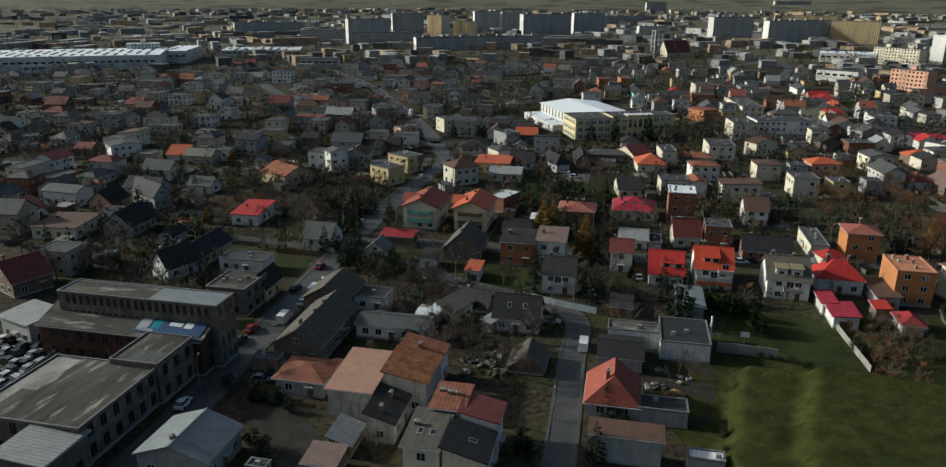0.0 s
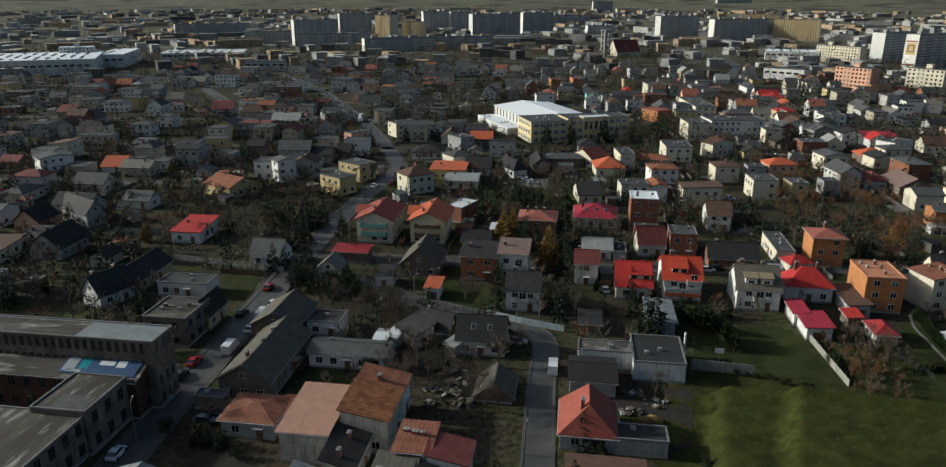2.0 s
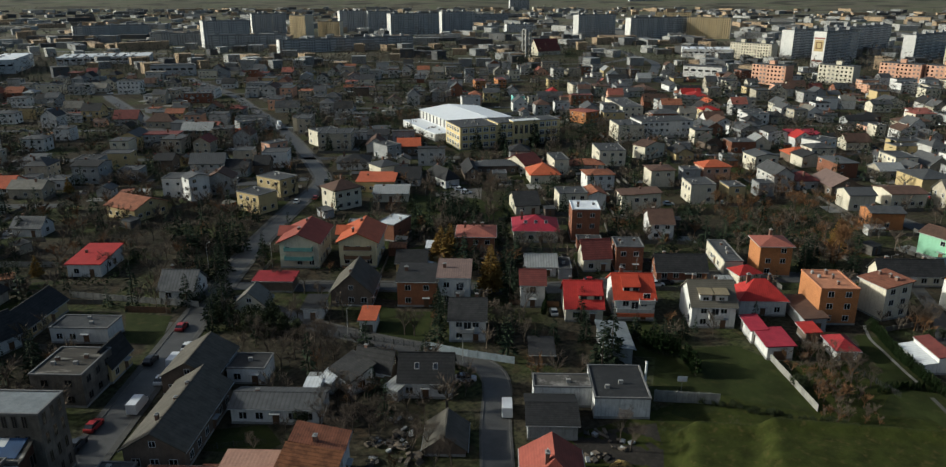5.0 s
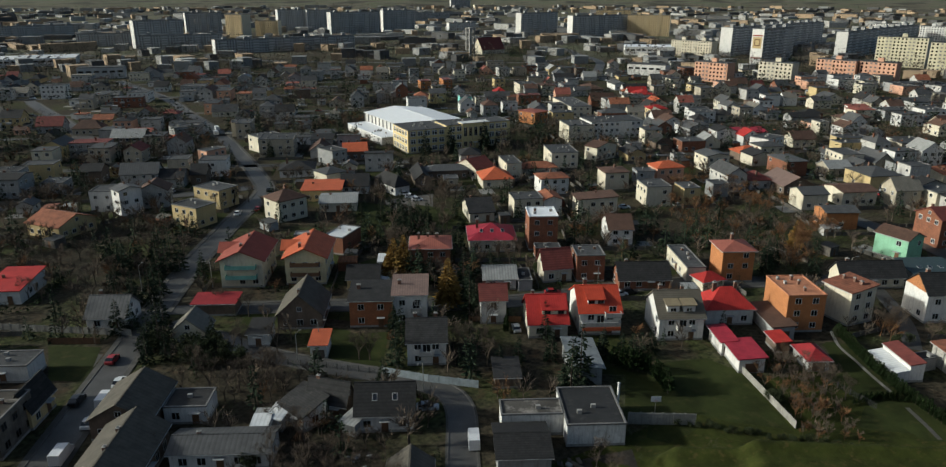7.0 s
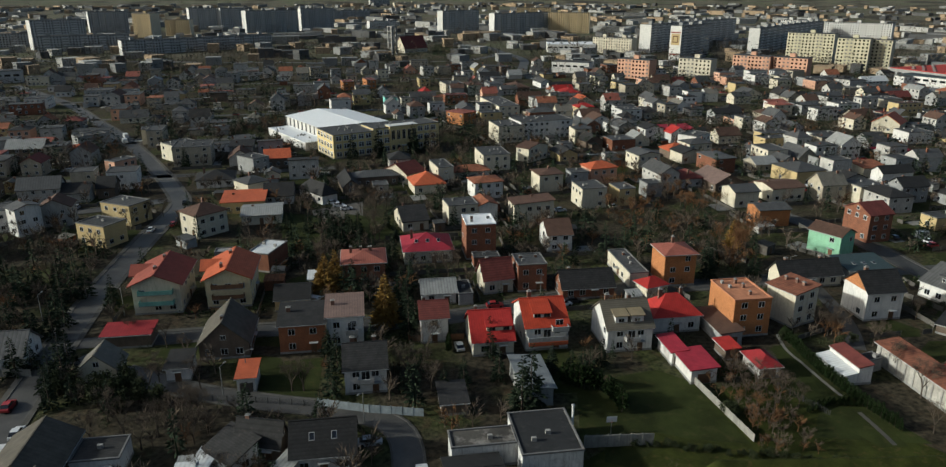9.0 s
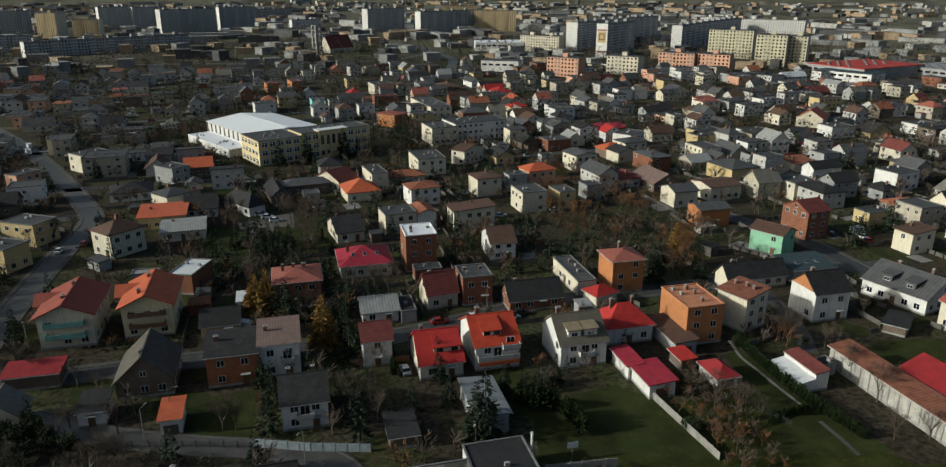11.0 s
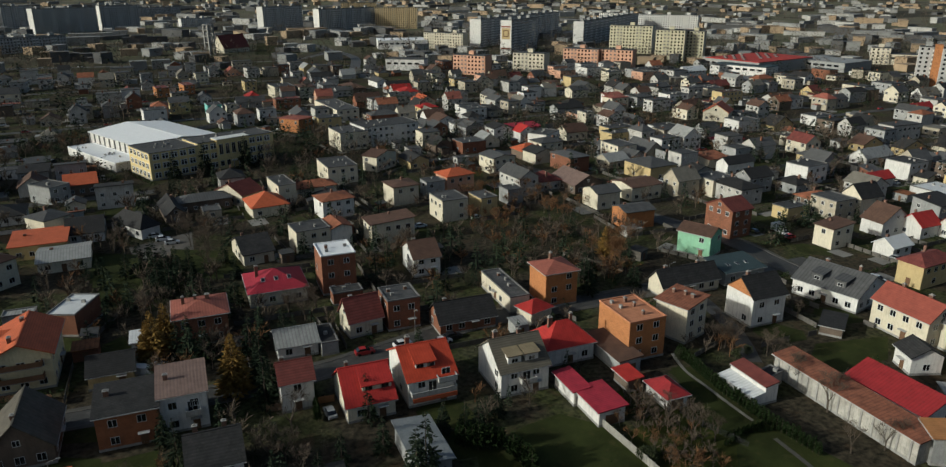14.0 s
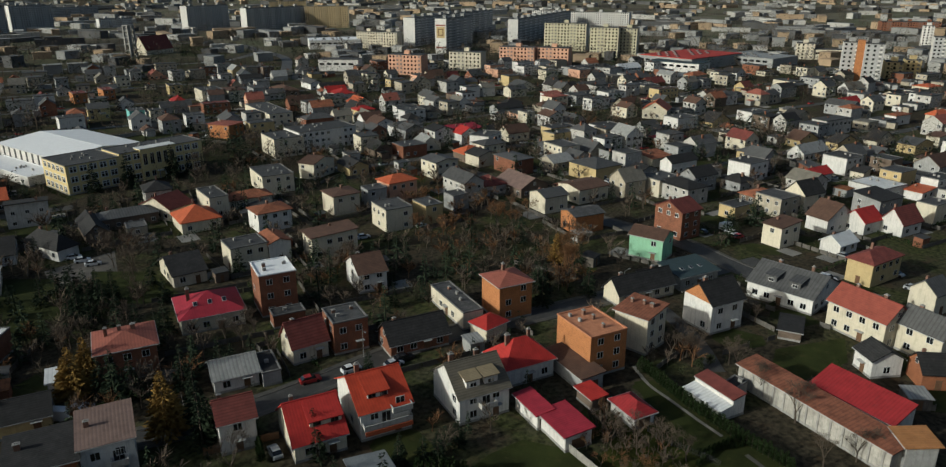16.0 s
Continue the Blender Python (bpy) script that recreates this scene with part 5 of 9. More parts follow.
house("small shed with a rusty pale roof", 8.7, 103.7, 6.0, 3.4, 62, 2.4, 1.1, "shed", "brown", "metal", wr=0,cat="shed")
house("small shed with a ribbed brown roof", 4.8, 98.3, 5.1, 4.4, -28, 2.6, 0.4, "shed", "brown", "pinkbrown", wr=0,cat="shed")
house("small shed under a white sheet", 30.2, 145.1, 2.3, 4.1, -28, 2.5, 0.3, "shed", "white", "white", wr=0,cat="shed")
house("grey lean-to beside the white bungalow", 45.3, 139.5, 2.6, 5.4, -57, 2.5, 0.3, "shed", "grey", "metal", wr=0,cat="shed")
house("low white annex in the yard", 34.0, 146.9, 2.5, 3.7, -45, 2.6, 0.3, "shed", "white", "white", wr=0,cat="shed")
house("dark open garden shed", 76.1, 140.1, 4.6, 6.7, -28, 2.4, 0.3, "shed", "brown", "dark", wr=0,cat="shed")
house("long garage with a pale ribbed roof", 68.7, 237.2, 6.4, 3.5, -28, 3.0, 0.0, "flat", "grey", "metal", wr=0,cat="garage")
house("brick workshop with a white sheet roof", 76.5, 227.5, 6.1, 10.9, -50, 5.0, 0.0, "flat", "brick", "white", wr=0,cat="workshop")
house("small white garden hut", 78.9, 204.4, 1.8, 4.2, -28, 3.6, 0.4, "shed", "white", "white", wr=0,cat="shed")
house("dark garden shed with a black roof", 181.4, 99.2, 4.4, 7.5, -81, 2.2, 0.2, "shed", "brown", "dark", wr=0,cat="shed")
house("brown-roofed garage beside the orange house", 139.3, 129.4, 12.6, 4.7, -118, 3.0, 0.3, "shed", "grey", "brown", wr=0,cat="garage")
house("small dark shed by the white garden building", 149.6, 101.8, 2.6, 4.3, -103, 2.6, 0.0, "flat", "grey", "dark", wr=0,cat="shed")
house("white plastic-covered greenhouse", 31.0, 146.2, 2.6, 5.2, -28, 2.4, 0.3, "shed", "white", "metal", wr=0,cat="greenhouse")
house("small blue-roofed shed", -5.0, 99.3, 3.2, 1.9, -28, 2.4, 0.0, "flat", "grey", "teal", wr=0,cat="shed")
house("row of low garages with a felt roof", -2.9, 134.1, 5.5, 2.7, -28, 2.6, 0.0, "flat", "brown", "felt", wr=0,cat="garage")
house("white lean-to roof beside the garden building", 142.66, 104.64, 9.2, 2.7, -118, 1.9, 0.5, "shed", "white", "white", wr=0,cat="shed",over=0.06)
house("cream house with a maroon gabled roof", 154.7, 283.9, 9.2, 12.9, 8, 4.0, 3.0, "gable", "cream", "maroon", wr=1, chim=1, near=False)
house("cream house with an orange-red hip roof", 153.2, 266.5, 12.3, 11.5, -111, 3.5, 3.5, "hip", "cream", "orange", wr=1, chim=1, near=False)
house("cream two-storey house with a dark felt flat roof", 164.6, 273.5, 13.7, 6.0, -109, 7.0, 0.0, "flat", "cream", "felt", wr=2, chim=0, near=False)
house("white two-storey house with a worn tiled hip roof", 165.7, 247.2, 8.7, 10.4, -109, 6.0, 1.2, "hip", "white", "tile", wr=2, chim=1, near=False)
house("cream two-storey house with a dark felt flat roof", 195.7, 281.4, 16.1, 11.3, -114, 6.5, 0.0, "flat", "cream", "felt", wr=2, chim=0, near=False)
house("cream two-storey house with a brown gabled roof", 217.6, 281.2, 7.0, 13.0, -80, 6.0, 1.5, "gable", "cream", "brown", wr=2, chim=1, near=False)
house("yellow house with a black gabled roof", 228.6, 272.8, 11.8, 8.1, -112, 3.5, 2.0, "gable", "yellow", "dark", wr=1, chim=1, near=False)
house("cream two-storey house with a brown hip roof", 190.0, 241.0, 9.0, 9.2, -111, 6.5, 0.8, "hip", "cream", "brown", wr=2, chim=1, near=False)
house("grey two-storey house with a dark felt flat roof", 201.3, 236.8, 6.0, 6.8, -114, 6.0, 0.0, "flat", "grey", "felt", wr=2, chim=0, near=False)
house("salmon two-storey house with an orange-red hip roof", 212.2, 236.0, 8.3, 11.0, -108, 6.5, 2.0, "hip", "pink", "orange", wr=2, chim=1, near=False)
house("cream two-storey house with a dark felt flat roof", 187.6, 216.9, 10.6, 8.8, -114, 7.0, 0.0, "flat", "cream", "felt", wr=2, chim=0, near=False)
house("yellow two-storey house with a dark felt flat roof", 198.3, 211.5, 8.3, 6.0, -111, 6.0, 0.0, "flat", "yellow", "felt", wr=2, chim=0, near=False)
house("grey two-storey house with a dark felt flat roof", 214.0, 211.9, 6.0, 6.0, -112, 5.0, 0.0, "flat", "grey", "felt", wr=1, chim=0, near=False)
house("cream two-storey house with a brown lean-to roof", 160.0, 215.5, 7.8, 13.0, -115, 6.5, 0.8, "shed", "cream", "brown", wr=2, chim=1, near=False)
house("cream two-storey house with a dark felt flat roof", 140.9, 227.9, 8.4, 9.7, -111, 6.5, 0.0, "flat", "cream", "felt", wr=2, chim=0, near=False)
house("white two-storey house with a worn tiled gabled roof", 148.5, 225.2, 9.1, 6.0, -110, 6.0, 1.0, "gable", "white", "tile", wr=2, chim=1, near=False)
house("cream house with a black gabled roof", 126.4, 234.5, 8.1, 13.0, -19, 3.2, 3.0, "gable", "cream", "dark", wr=1, chim=1, near=False)
house("white house with a black hip roof", 115.4, 278.9, 15.4, 6.0, -84, 3.2, 3.5, "hip", "white", "dark", wr=1, chim=1, near=False)
house("brown house with a black gabled roof", 130.5, 284.9, 17.3, 6.0, -110, 3.0, 2.5, "gable", "brown", "dark", wr=1, chim=1, near=False)
house("yellow house with an orange-red lean-to roof", 90.6, 283.5, 13.8, 13.0, -26, 4.0, 0.5, "shed", "yellow", "orange", wr=1, chim=1, near=False)
house("cream house with a pale metal gabled roof", 91.0, 268.6, 12.3, 13.0, -25, 3.0, 1.0, "gable", "cream", "metal", wr=1, chim=1, near=False)
house("cream two-storey house with a grey hip roof", 98.5, 298.4, 9.5, 8.2, -79, 5.5, 1.5, "hip", "cream", "grey", wr=1, chim=1, near=False)
house("grey two-storey house with a dark felt flat roof", 112.7, 333.7, 10.9, 7.6, -75, 6.0, 0.0, "flat", "grey", "felt", wr=2, chim=0, near=False)
house("brown house with an orange-red gabled roof", 125.0, 338.6, 10.3, 13.0, -21, 4.0, 2.5, "gable", "brown", "orange", wr=1, chim=1, near=False)
house("white house with a black gabled roof", 104.4, 286.7, 9.8, 13.0, -26, 3.0, 3.0, "gable", "white", "dark", wr=1, chim=1, near=False)
house("white house with a black hip roof", 93.6, 321.9, 13.4, 13.0, -23, 3.0, 2.5, "hip", "white", "dark", wr=1, chim=1, near=False)
house("cream two-storey house with a brown hip roof", 71.5, 265.9, 9.2, 10.3, -76, 7.0, 2.5, "hip", "cream", "brown", wr=2, chim=1, near=False)
house("amber two-storey house with a dark felt flat roof", 44.3, 274.1, 10.8, 8.0, -59, 6.5, 0.0, "flat", "yellow", "felt", wr=2, chim=0, near=False)
house("yellow two-storey house with a dark felt flat roof", 55.1, 292.7, 12.3, 8.5, -60, 6.5, 0.0, "flat", "yellow", "felt", wr=2, chim=0, near=False)
house("white two-storey house with a grey gabled roof", 27.4, 297.8, 6.0, 7.4, -73, 8.5, 1.0, "gable", "white", "grey", wr=3, chim=1, near=False)
house("salmon two-storey house with a dark felt flat roof", 67.6, 357.7, 6.0, 9.8, -65, 6.5, 0.0, "flat", "pink", "felt", wr=2, chim=0, near=False)
house("grey two-storey house with a dark felt flat roof", 68.1, 424.0, 6.9, 13.0, -78, 6.0, 0.0, "flat", "grey", "felt", wr=2, chim=0, near=False)
house("cream two-storey house with a dark felt flat roof", 95.8, 374.2, 12.2, 12.5, -77, 7.0, 0.0, "flat", "cream", "felt", wr=2, chim=0, near=False)
house("cream two-storey house with a dark felt flat roof", 93.1, 417.9, 8.7, 6.0, -107, 7.0, 0.0, "flat", "cream", "felt", wr=2, chim=0, near=False)
house("white house with a dark felt flat roof", 116.1, 376.6, 7.1, 13.0, -108, 4.0, 0.0, "flat", "white", "felt", wr=1, chim=0, near=False)
house("yellow house with a worn tiled gabled roof", 7.1, 286.2, 14.1, 13.0, -54, 4.0, 2.5, "gable", "yellow", "tile", wr=1, chim=1, near=False)
house("cream house with a grey gabled roof", -40.4, 307.0, 12.1, 8.7, -28, 3.5, 3.0, "gable", "cream", "grey", wr=1, chim=1, near=False)
house("white house with an orange-red gabled roof", -35.3, 341.1, 8.8, 13.0, -19, 2.5, 3.0, "gable", "white", "orange", wr=1, chim=1, near=False)
house("grey house with a black gabled roof", -39.6, 265.6, 16.9, 6.1, -56, 4.5, 3.5, "gable", "grey", "dark", wr=1, chim=1, near=False)
house("white house with a grey gabled roof", -22.8, 277.8, 9.3, 6.5, -30, 3.0, 2.5, "gable", "white", "grey", wr=1, chim=1, near=False)
house("white house with a red lean-to roof", -5.4, 236.7, 8.7, 13.0, -26, 3.5, 1.0, "shed", "white", "red", wr=1, chim=1, near=False)
house("grey house with a black gabled roof", -41.8, 235.0, 13.1, 9.1, 65, 3.5, 4.0, "gable", "grey", "dark", wr=1, chim=1, near=False)
house("white two-storey house with a grey gabled roof", -66.8, 273.3, 13.6, 8.1, -30, 5.0, 1.5, "gable", "white", "grey", wr=1, chim=1, near=False)
house("white house with a faded red gabled roof", -78.0, 257.4, 9.5, 12.2, 61, 3.5, 3.0, "gable", "white", "pinkred", wr=1, chim=1, near=False)
house("cream house with a brown lean-to roof", -60.0, 237.9, 13.9, 13.0, -22, 3.5, 0.5, "shed", "cream", "brown", wr=1, chim=1, near=False)
house("grey two-storey house with a black gabled roof", -41.1, 271.6, 13.2, 7.8, -30, 5.0, 3.0, "gable", "grey", "dark", wr=1, chim=1, near=False)
house("white two-storey house with a grey gabled roof", -60.4, 349.3, 10.4, 12.5, -68, 6.0, 1.0, "gable", "white", "grey", wr=2, chim=1, near=False)
house("grey two-storey house with a black gabled roof", -6.1, 343.5, 10.4, 10.9, -28, 7.0, 1.0, "gable", "grey", "dark", wr=2, chim=1, near=False)
house("turquoise two-storey house with a dark felt flat roof", 243.3, 445.7, 10.7, 7.6, -112, 6.0, 0.0, "flat", "teal", "felt", wr=2, chim=0, near=False)
house("cream two-storey house with a dark felt flat roof", 248.8, 436.7, 6.0, 6.0, -110, 6.0, 0.0, "flat", "cream", "felt", wr=2, chim=0, near=False)
house("white two-storey house with a dark felt flat roof", 210.0, 448.5, 9.0, 11.6, -108, 7.0, 0.0, "flat", "white", "felt", wr=2, chim=0, near=False)
house("orange brick two-storey house with a faded red hip roof", 244.5, 371.4, 12.5, 10.4, -78, 6.5, 0.5, "hip", "orange", "pinkred", wr=2, chim=1, near=False)
house("yellow two-storey house with a dark felt flat roof", 258.1, 363.2, 8.4, 11.9, -113, 6.0, 0.0, "flat", "yellow", "felt", wr=2, chim=0, near=False)
house("cream two-storey house with a dark felt flat roof", 235.9, 321.4, 16.3, 13.1, -111, 8.0, 0.0, "flat", "cream", "felt", wr=2, chim=0, near=False)
house("white two-storey house with a dark felt flat roof", 254.5, 317.4, 15.8, 27.6, -107, 9.0, 0.0, "flat", "white", "felt", wr=3, chim=0, near=False)
house("cream two-storey house with a dark felt flat roof", 286.0, 390.1, 40.0, 12.4, -111, 6.0, 0.0, "flat", "cream", "felt", wr=2, chim=0, near=False)
house("brown house with a brown hip roof", 349.2, 449.6, 20.9, 13.0, -113, 4.0, 2.5, "hip", "brown", "brown", wr=1, chim=1, near=False)
house("cream two-storey house with a dark felt flat roof", 307.2, 469.8, 18.0, 12.9, -111, 7.5, 0.0, "flat", "cream", "felt", wr=2, chim=0, near=False)
house("cream two-storey house with a brown hip roof", 317.8, 459.7, 16.1, 9.9, -113, 7.0, 0.8, "hip", "cream", "brown", wr=2, chim=1, near=False)
house("orange brick two-storey house with a maroon flat roof", 276.8, 533.1, 16.0, 6.8, -107, 6.0, 0.0, "flat", "orange", "maroon", wr=2, chim=0, near=False)
house("orange brick two-storey house with a maroon flat roof", 258.6, 532.6, 13.8, 7.9, -108, 6.0, 0.0, "flat", "orange", "maroon", wr=2, chim=0, near=False)
house("yellow two-storey house with a dark felt flat roof", 312.6, 514.2, 11.3, 8.2, -113, 6.0, 0.0, "flat", "yellow", "felt", wr=2, chim=0, near=False)
house("cream house with a red hip roof", 285.2, 469.7, 11.5, 7.5, -111, 3.0, 3.0, "hip", "cream", "red", wr=1, chim=1, near=False)
house("white two-storey house with a dark felt flat roof", 327.1, 324.7, 10.1, 12.3, -113, 6.0, 0.0, "flat", "white", "felt", wr=2, chim=0, near=False)
house("white house with a brown gabled roof", 296.8, 319.2, 12.2, 12.7, -113, 4.0, 3.0, "gable", "white", "brown", wr=1, chim=1, near=False)
house("cream house with an orange-red gabled roof", 338.4, 372.9, 12.5, 10.2, -112, 4.0, 3.0, "gable", "cream", "orange", wr=1, chim=1, near=False)
house("white house with a red hip roof", 359.4, 407.1, 14.6, 11.7, -115, 4.0, 2.5, "hip", "white", "red", wr=1, chim=1, near=False)
house("white house with a grey gabled roof", 382.3, 458.8, 19.1, 8.9, -113, 4.0, 2.0, "gable", "white", "grey", wr=1, chim=1, near=False)
house("red brick two-storey house with a dark felt flat roof", 264.3, 273.5, 9.8, 11.5, -112, 5.0, 0.0, "flat", "brick", "felt", wr=1, chim=0, near=False)
house("grey two-storey house with a grey gabled roof", 290.7, 295.6, 8.3, 9.4, -107, 5.0, 2.0, "gable", "grey", "grey", wr=1, chim=1, near=False)
house("white two-storey house with a black gabled roof", 293.2, 279.9, 10.2, 9.6, -115, 6.0, 1.5, "gable", "white", "dark", wr=2, chim=1, near=False)
house("white two-storey house with a red gabled roof", 297.8, 268.1, 7.6, 8.3, -113, 5.0, 2.5, "gable", "white", "red", wr=1, chim=1, near=False)
house("brown house with an orange-red hip roof", 272.4, 247.6, 9.0, 10.7, -112, 3.5, 2.5, "hip", "brown", "orange", wr=1, chim=1, near=False)
house("cream two-storey house with a grey gabled roof", 244.2, 242.0, 10.4, 10.0, -108, 6.5, 1.0, "gable", "cream", "grey", wr=2, chim=1, near=False)
house("white two-storey house with a dark felt flat roof", 292.0, 252.9, 9.2, 13.0, -82, 7.0, 0.0, "flat", "white", "felt", wr=2, chim=0, near=False)
house("red brick two-storey house with a grey hip roof", 265.9, 222.0, 13.6, 9.0, -110, 6.0, 1.0, "hip", "brick", "grey", wr=2, chim=1, near=False)
house("cream house with a black gabled roof", 268.6, 238.9, 9.6, 9.8, -110, 4.5, 1.5, "gable", "cream", "dark", wr=1, chim=1, near=False)
house("brown house with a dusty brown gabled roof", 243.0, 204.3, 15.7, 11.4, -113, 3.5, 3.0, "gable", "brown", "pinkbrown", wr=1, chim=1, near=False)
house("cream two-storey house with a grey gabled roof", 230.0, 186.0, 8.9, 8.9, -25, 5.5, 1.5, "gable", "cream", "grey", wr=1, chim=1, near=False)
house("orange brick two-storey house with a dark felt gabled roof", 218.4, 167.8, 10.1, 8.0, -29, 5.5, 1.0, "gable", "orange", "felt", wr=1, chim=1, near=False)
house("cream two-storey house with a brown gabled roof", 247.9, 182.4, 12.8, 11.3, -23, 5.0, 1.0, "gable", "cream", "brown", wr=1, chim=1, near=False)
house("yellow two-storey house with a grey hip roof", 275.9, 191.6, 14.8, 13.0, -111, 5.5, 2.0, "hip", "yellow", "grey", wr=1, chim=1, near=False)
house("grey house with a black gabled roof", 287.7, 177.2, 6.8, 8.4, -114, 3.0, 1.5, "gable", "grey", "dark", wr=1, chim=1, near=False)
house("cream two-storey house with a dark felt flat roof", 269.4, 163.0, 9.6, 11.0, -113, 6.0, 0.0, "flat", "cream", "felt", wr=2, chim=0, near=False)
house("white two-storey house with a black gabled roof", 301.0, 168.0, 13.8, 6.0, -23, 5.0, 2.0, "gable", "white", "dark", wr=1, chim=1, near=False)
house("grey two-storey house with a black gabled roof", 281.1, 153.5, 10.6, 7.1, -24, 6.0, 2.5, "gable", "grey", "dark", wr=2, chim=1, near=False)
house("red brick two-storey house with a maroon gabled roof", 229.8, 142.4, 8.1, 10.2, -21, 8.5, 2.5, "gable", "brick", "maroon", wr=3, chim=1, near=False)
house("white two-storey house with a dark felt flat roof", 306.6, 143.1, 9.3, 11.7, -109, 7.0, 0.0, "flat", "white", "felt", wr=2, chim=0, near=False)
house("brown house with a worn tiled hip roof", 277.5, 130.2, 9.7, 10.8, -116, 3.0, 2.0, "hip", "brown", "tile", wr=1, chim=1, near=False)
house("yellow house with a dark felt flat roof", 257.8, 133.1, 6.0, 9.2, -112, 4.0, 0.0, "flat", "yellow", "felt", wr=1, chim=0, near=False)
house("cream two-storey house with a brown lean-to roof", 238.9, 115.1, 6.2, 8.3, -113, 6.0, 0.8, "shed", "cream", "brown", wr=2, chim=1, near=False)
house("white house with a brown gabled roof", 261.1, 106.2, 7.5, 11.4, -118, 4.5, 4.0, "gable", "white", "brown", wr=1, chim=1, near=False)
house("white house with a red gabled roof", 264.7, 97.9, 8.2, 7.1, -25, 4.0, 3.0, "gable", "white", "red", wr=1, chim=1, near=False)
house("white house with a maroon gabled roof", 269.5, 88.1, 9.3, 7.0, -26, 4.0, 4.0, "gable", "white", "maroon", wr=1, chim=1, near=False)
house("white two-storey house with a dark felt flat roof", 338.1, 115.7, 10.0, 10.9, -113, 6.5, 0.0, "flat", "white", "felt", wr=2, chim=0, near=False)
house("white house with a red gabled roof", 315.8, 121.0, 11.3, 6.0, -23, 3.5, 2.0, "gable", "white", "red", wr=1, chim=1, near=False)
house("white house with a white flat roof", 310.8, 99.7, 13.4, 13.0, -116, 4.0, 0.0, "flat", "white", "white", wr=1, chim=0, near=False)
house("white house with a pale metal gabled roof", 353.9, 131.4, 16.8, 7.7, -22, 3.5, 3.0, "gable", "white", "metal", wr=1, chim=1, near=False)
house("yellow house with a black gabled roof", 381.8, 123.0, 6.2, 13.0, -119, 3.5, 3.0, "gable", "yellow", "dark", wr=1, chim=1, near=False)
house("cream house with a black gabled roof", 396.6, 110.3, 6.4, 13.0, -115, 3.5, 3.5, "gable", "cream", "dark", wr=1, chim=1, near=False)
house("yellow house with a brown gabled roof", 378.7, 139.3, 8.1, 11.3, -119, 3.5, 3.0, "gable", "yellow", "brown", wr=1, chim=1, near=False)
house("yellow house with a grey hip roof", 343.2, 149.9, 8.9, 13.0, -112, 3.0, 2.5, "hip", "yellow", "grey", wr=1, chim=1, near=False)
house("cream two-storey house with an orange-red gabled roof", 409.7, 220.1, 14.0, 13.0, 12, 5.0, 4.0, "gable", "cream", "orange", wr=1, chim=1, near=False)
house("white two-storey house with a dark felt flat roof", 389.6, 199.4, 10.7, 13.0, -118, 5.5, 0.0, "flat", "white", "felt", wr=1, chim=0, near=False)
house("yellow house with a black gabled roof", 402.6, 186.1, 8.6, 13.0, -114, 3.0, 4.0, "gable", "yellow", "dark", wr=1, chim=1, near=False)
house("white two-storey house with a dark felt flat roof", 430.4, 175.0, 9.6, 13.0, -114, 5.0, 0.0, "flat", "white", "felt", wr=1, chim=0, near=False)
house("white two-storey house with a dark felt flat roof", 350.8, 222.1, 11.1, 12.5, -114, 5.0, 0.0, "flat", "white", "felt", wr=1, chim=0, near=False)
house("yellow two-storey house with a dark felt flat roof", 323.7, 233.2, 8.3, 13.0, -111, 5.0, 0.0, "flat", "yellow", "felt", wr=1, chim=0, near=False)
house("cream two-storey house with a faded red hip roof", 411.2, 284.0, 9.4, 12.3, -112, 6.0, 0.8, "hip", "cream", "pinkred", wr=2, chim=1, near=False)
house("grey two-storey house with a grey hip roof", 424.0, 275.3, 11.8, 11.3, -115, 6.0, 1.0, "hip", "grey", "grey", wr=2, chim=1, near=False)
house("white two-storey house with a dark felt flat roof", 442.3, 262.2, 11.4, 13.0, -117, 6.5, 0.0, "flat", "white", "felt", wr=2, chim=0, near=False)
house("cream two-storey house with a dark felt flat roof", 493.3, 261.9, 15.3, 13.0, -116, 5.0, 0.0, "flat", "cream", "felt", wr=1, chim=0, near=False)
house("cream house with a grey gabled roof", 450.5, 330.7, 12.9, 13.0, -114, 4.0, 3.0, "gable", "cream", "grey", wr=1, chim=1, near=False)
house("white two-storey house with a dark felt flat roof", 525.6, 372.2, 10.8, 13.0, -111, 7.0, 0.0, "flat", "white", "felt", wr=2, chim=0, near=False)
house("cream two-storey house with a dark felt flat roof", 512.4, 345.4, 10.3, 10.9, -116, 7.0, 0.0, "flat", "cream", "felt", wr=2, chim=0, near=False)
house("salmon two-storey house with a dark felt flat roof", 536.5, 331.1, 12.9, 13.0, -111, 6.0, 0.0, "flat", "pink", "felt", wr=2, chim=0, near=False)
house("salmon two-storey house with a dark felt flat roof", 504.7, 381.9, 11.2, 13.0, -114, 6.0, 0.0, "flat", "pink", "felt", wr=2, chim=0, near=False)
house("white house with a red gabled roof", 493.2, 139.4, 18.1, 7.1, -20, 4.0, 3.0, "gable", "white", "red", wr=1, chim=1, near=False)
house("white two-storey house with a worn tiled hip roof", 460.6, 110.2, 6.0, 12.4, -116, 5.0, 1.0, "hip", "white", "tile", wr=1, chim=1, near=False)
house("cream two-storey house with an orange-red hip roof", 588.0, 107.5, 11.4, 13.0, -120, 5.0, 1.5, "hip", "cream", "orange", wr=1, chim=1, near=False)
house("cream house with an orange-red hip roof", 486.2, 93.7, 6.2, 13.0, -115, 3.0, 2.5, "hip", "cream", "orange", wr=1, chim=1, near=False)
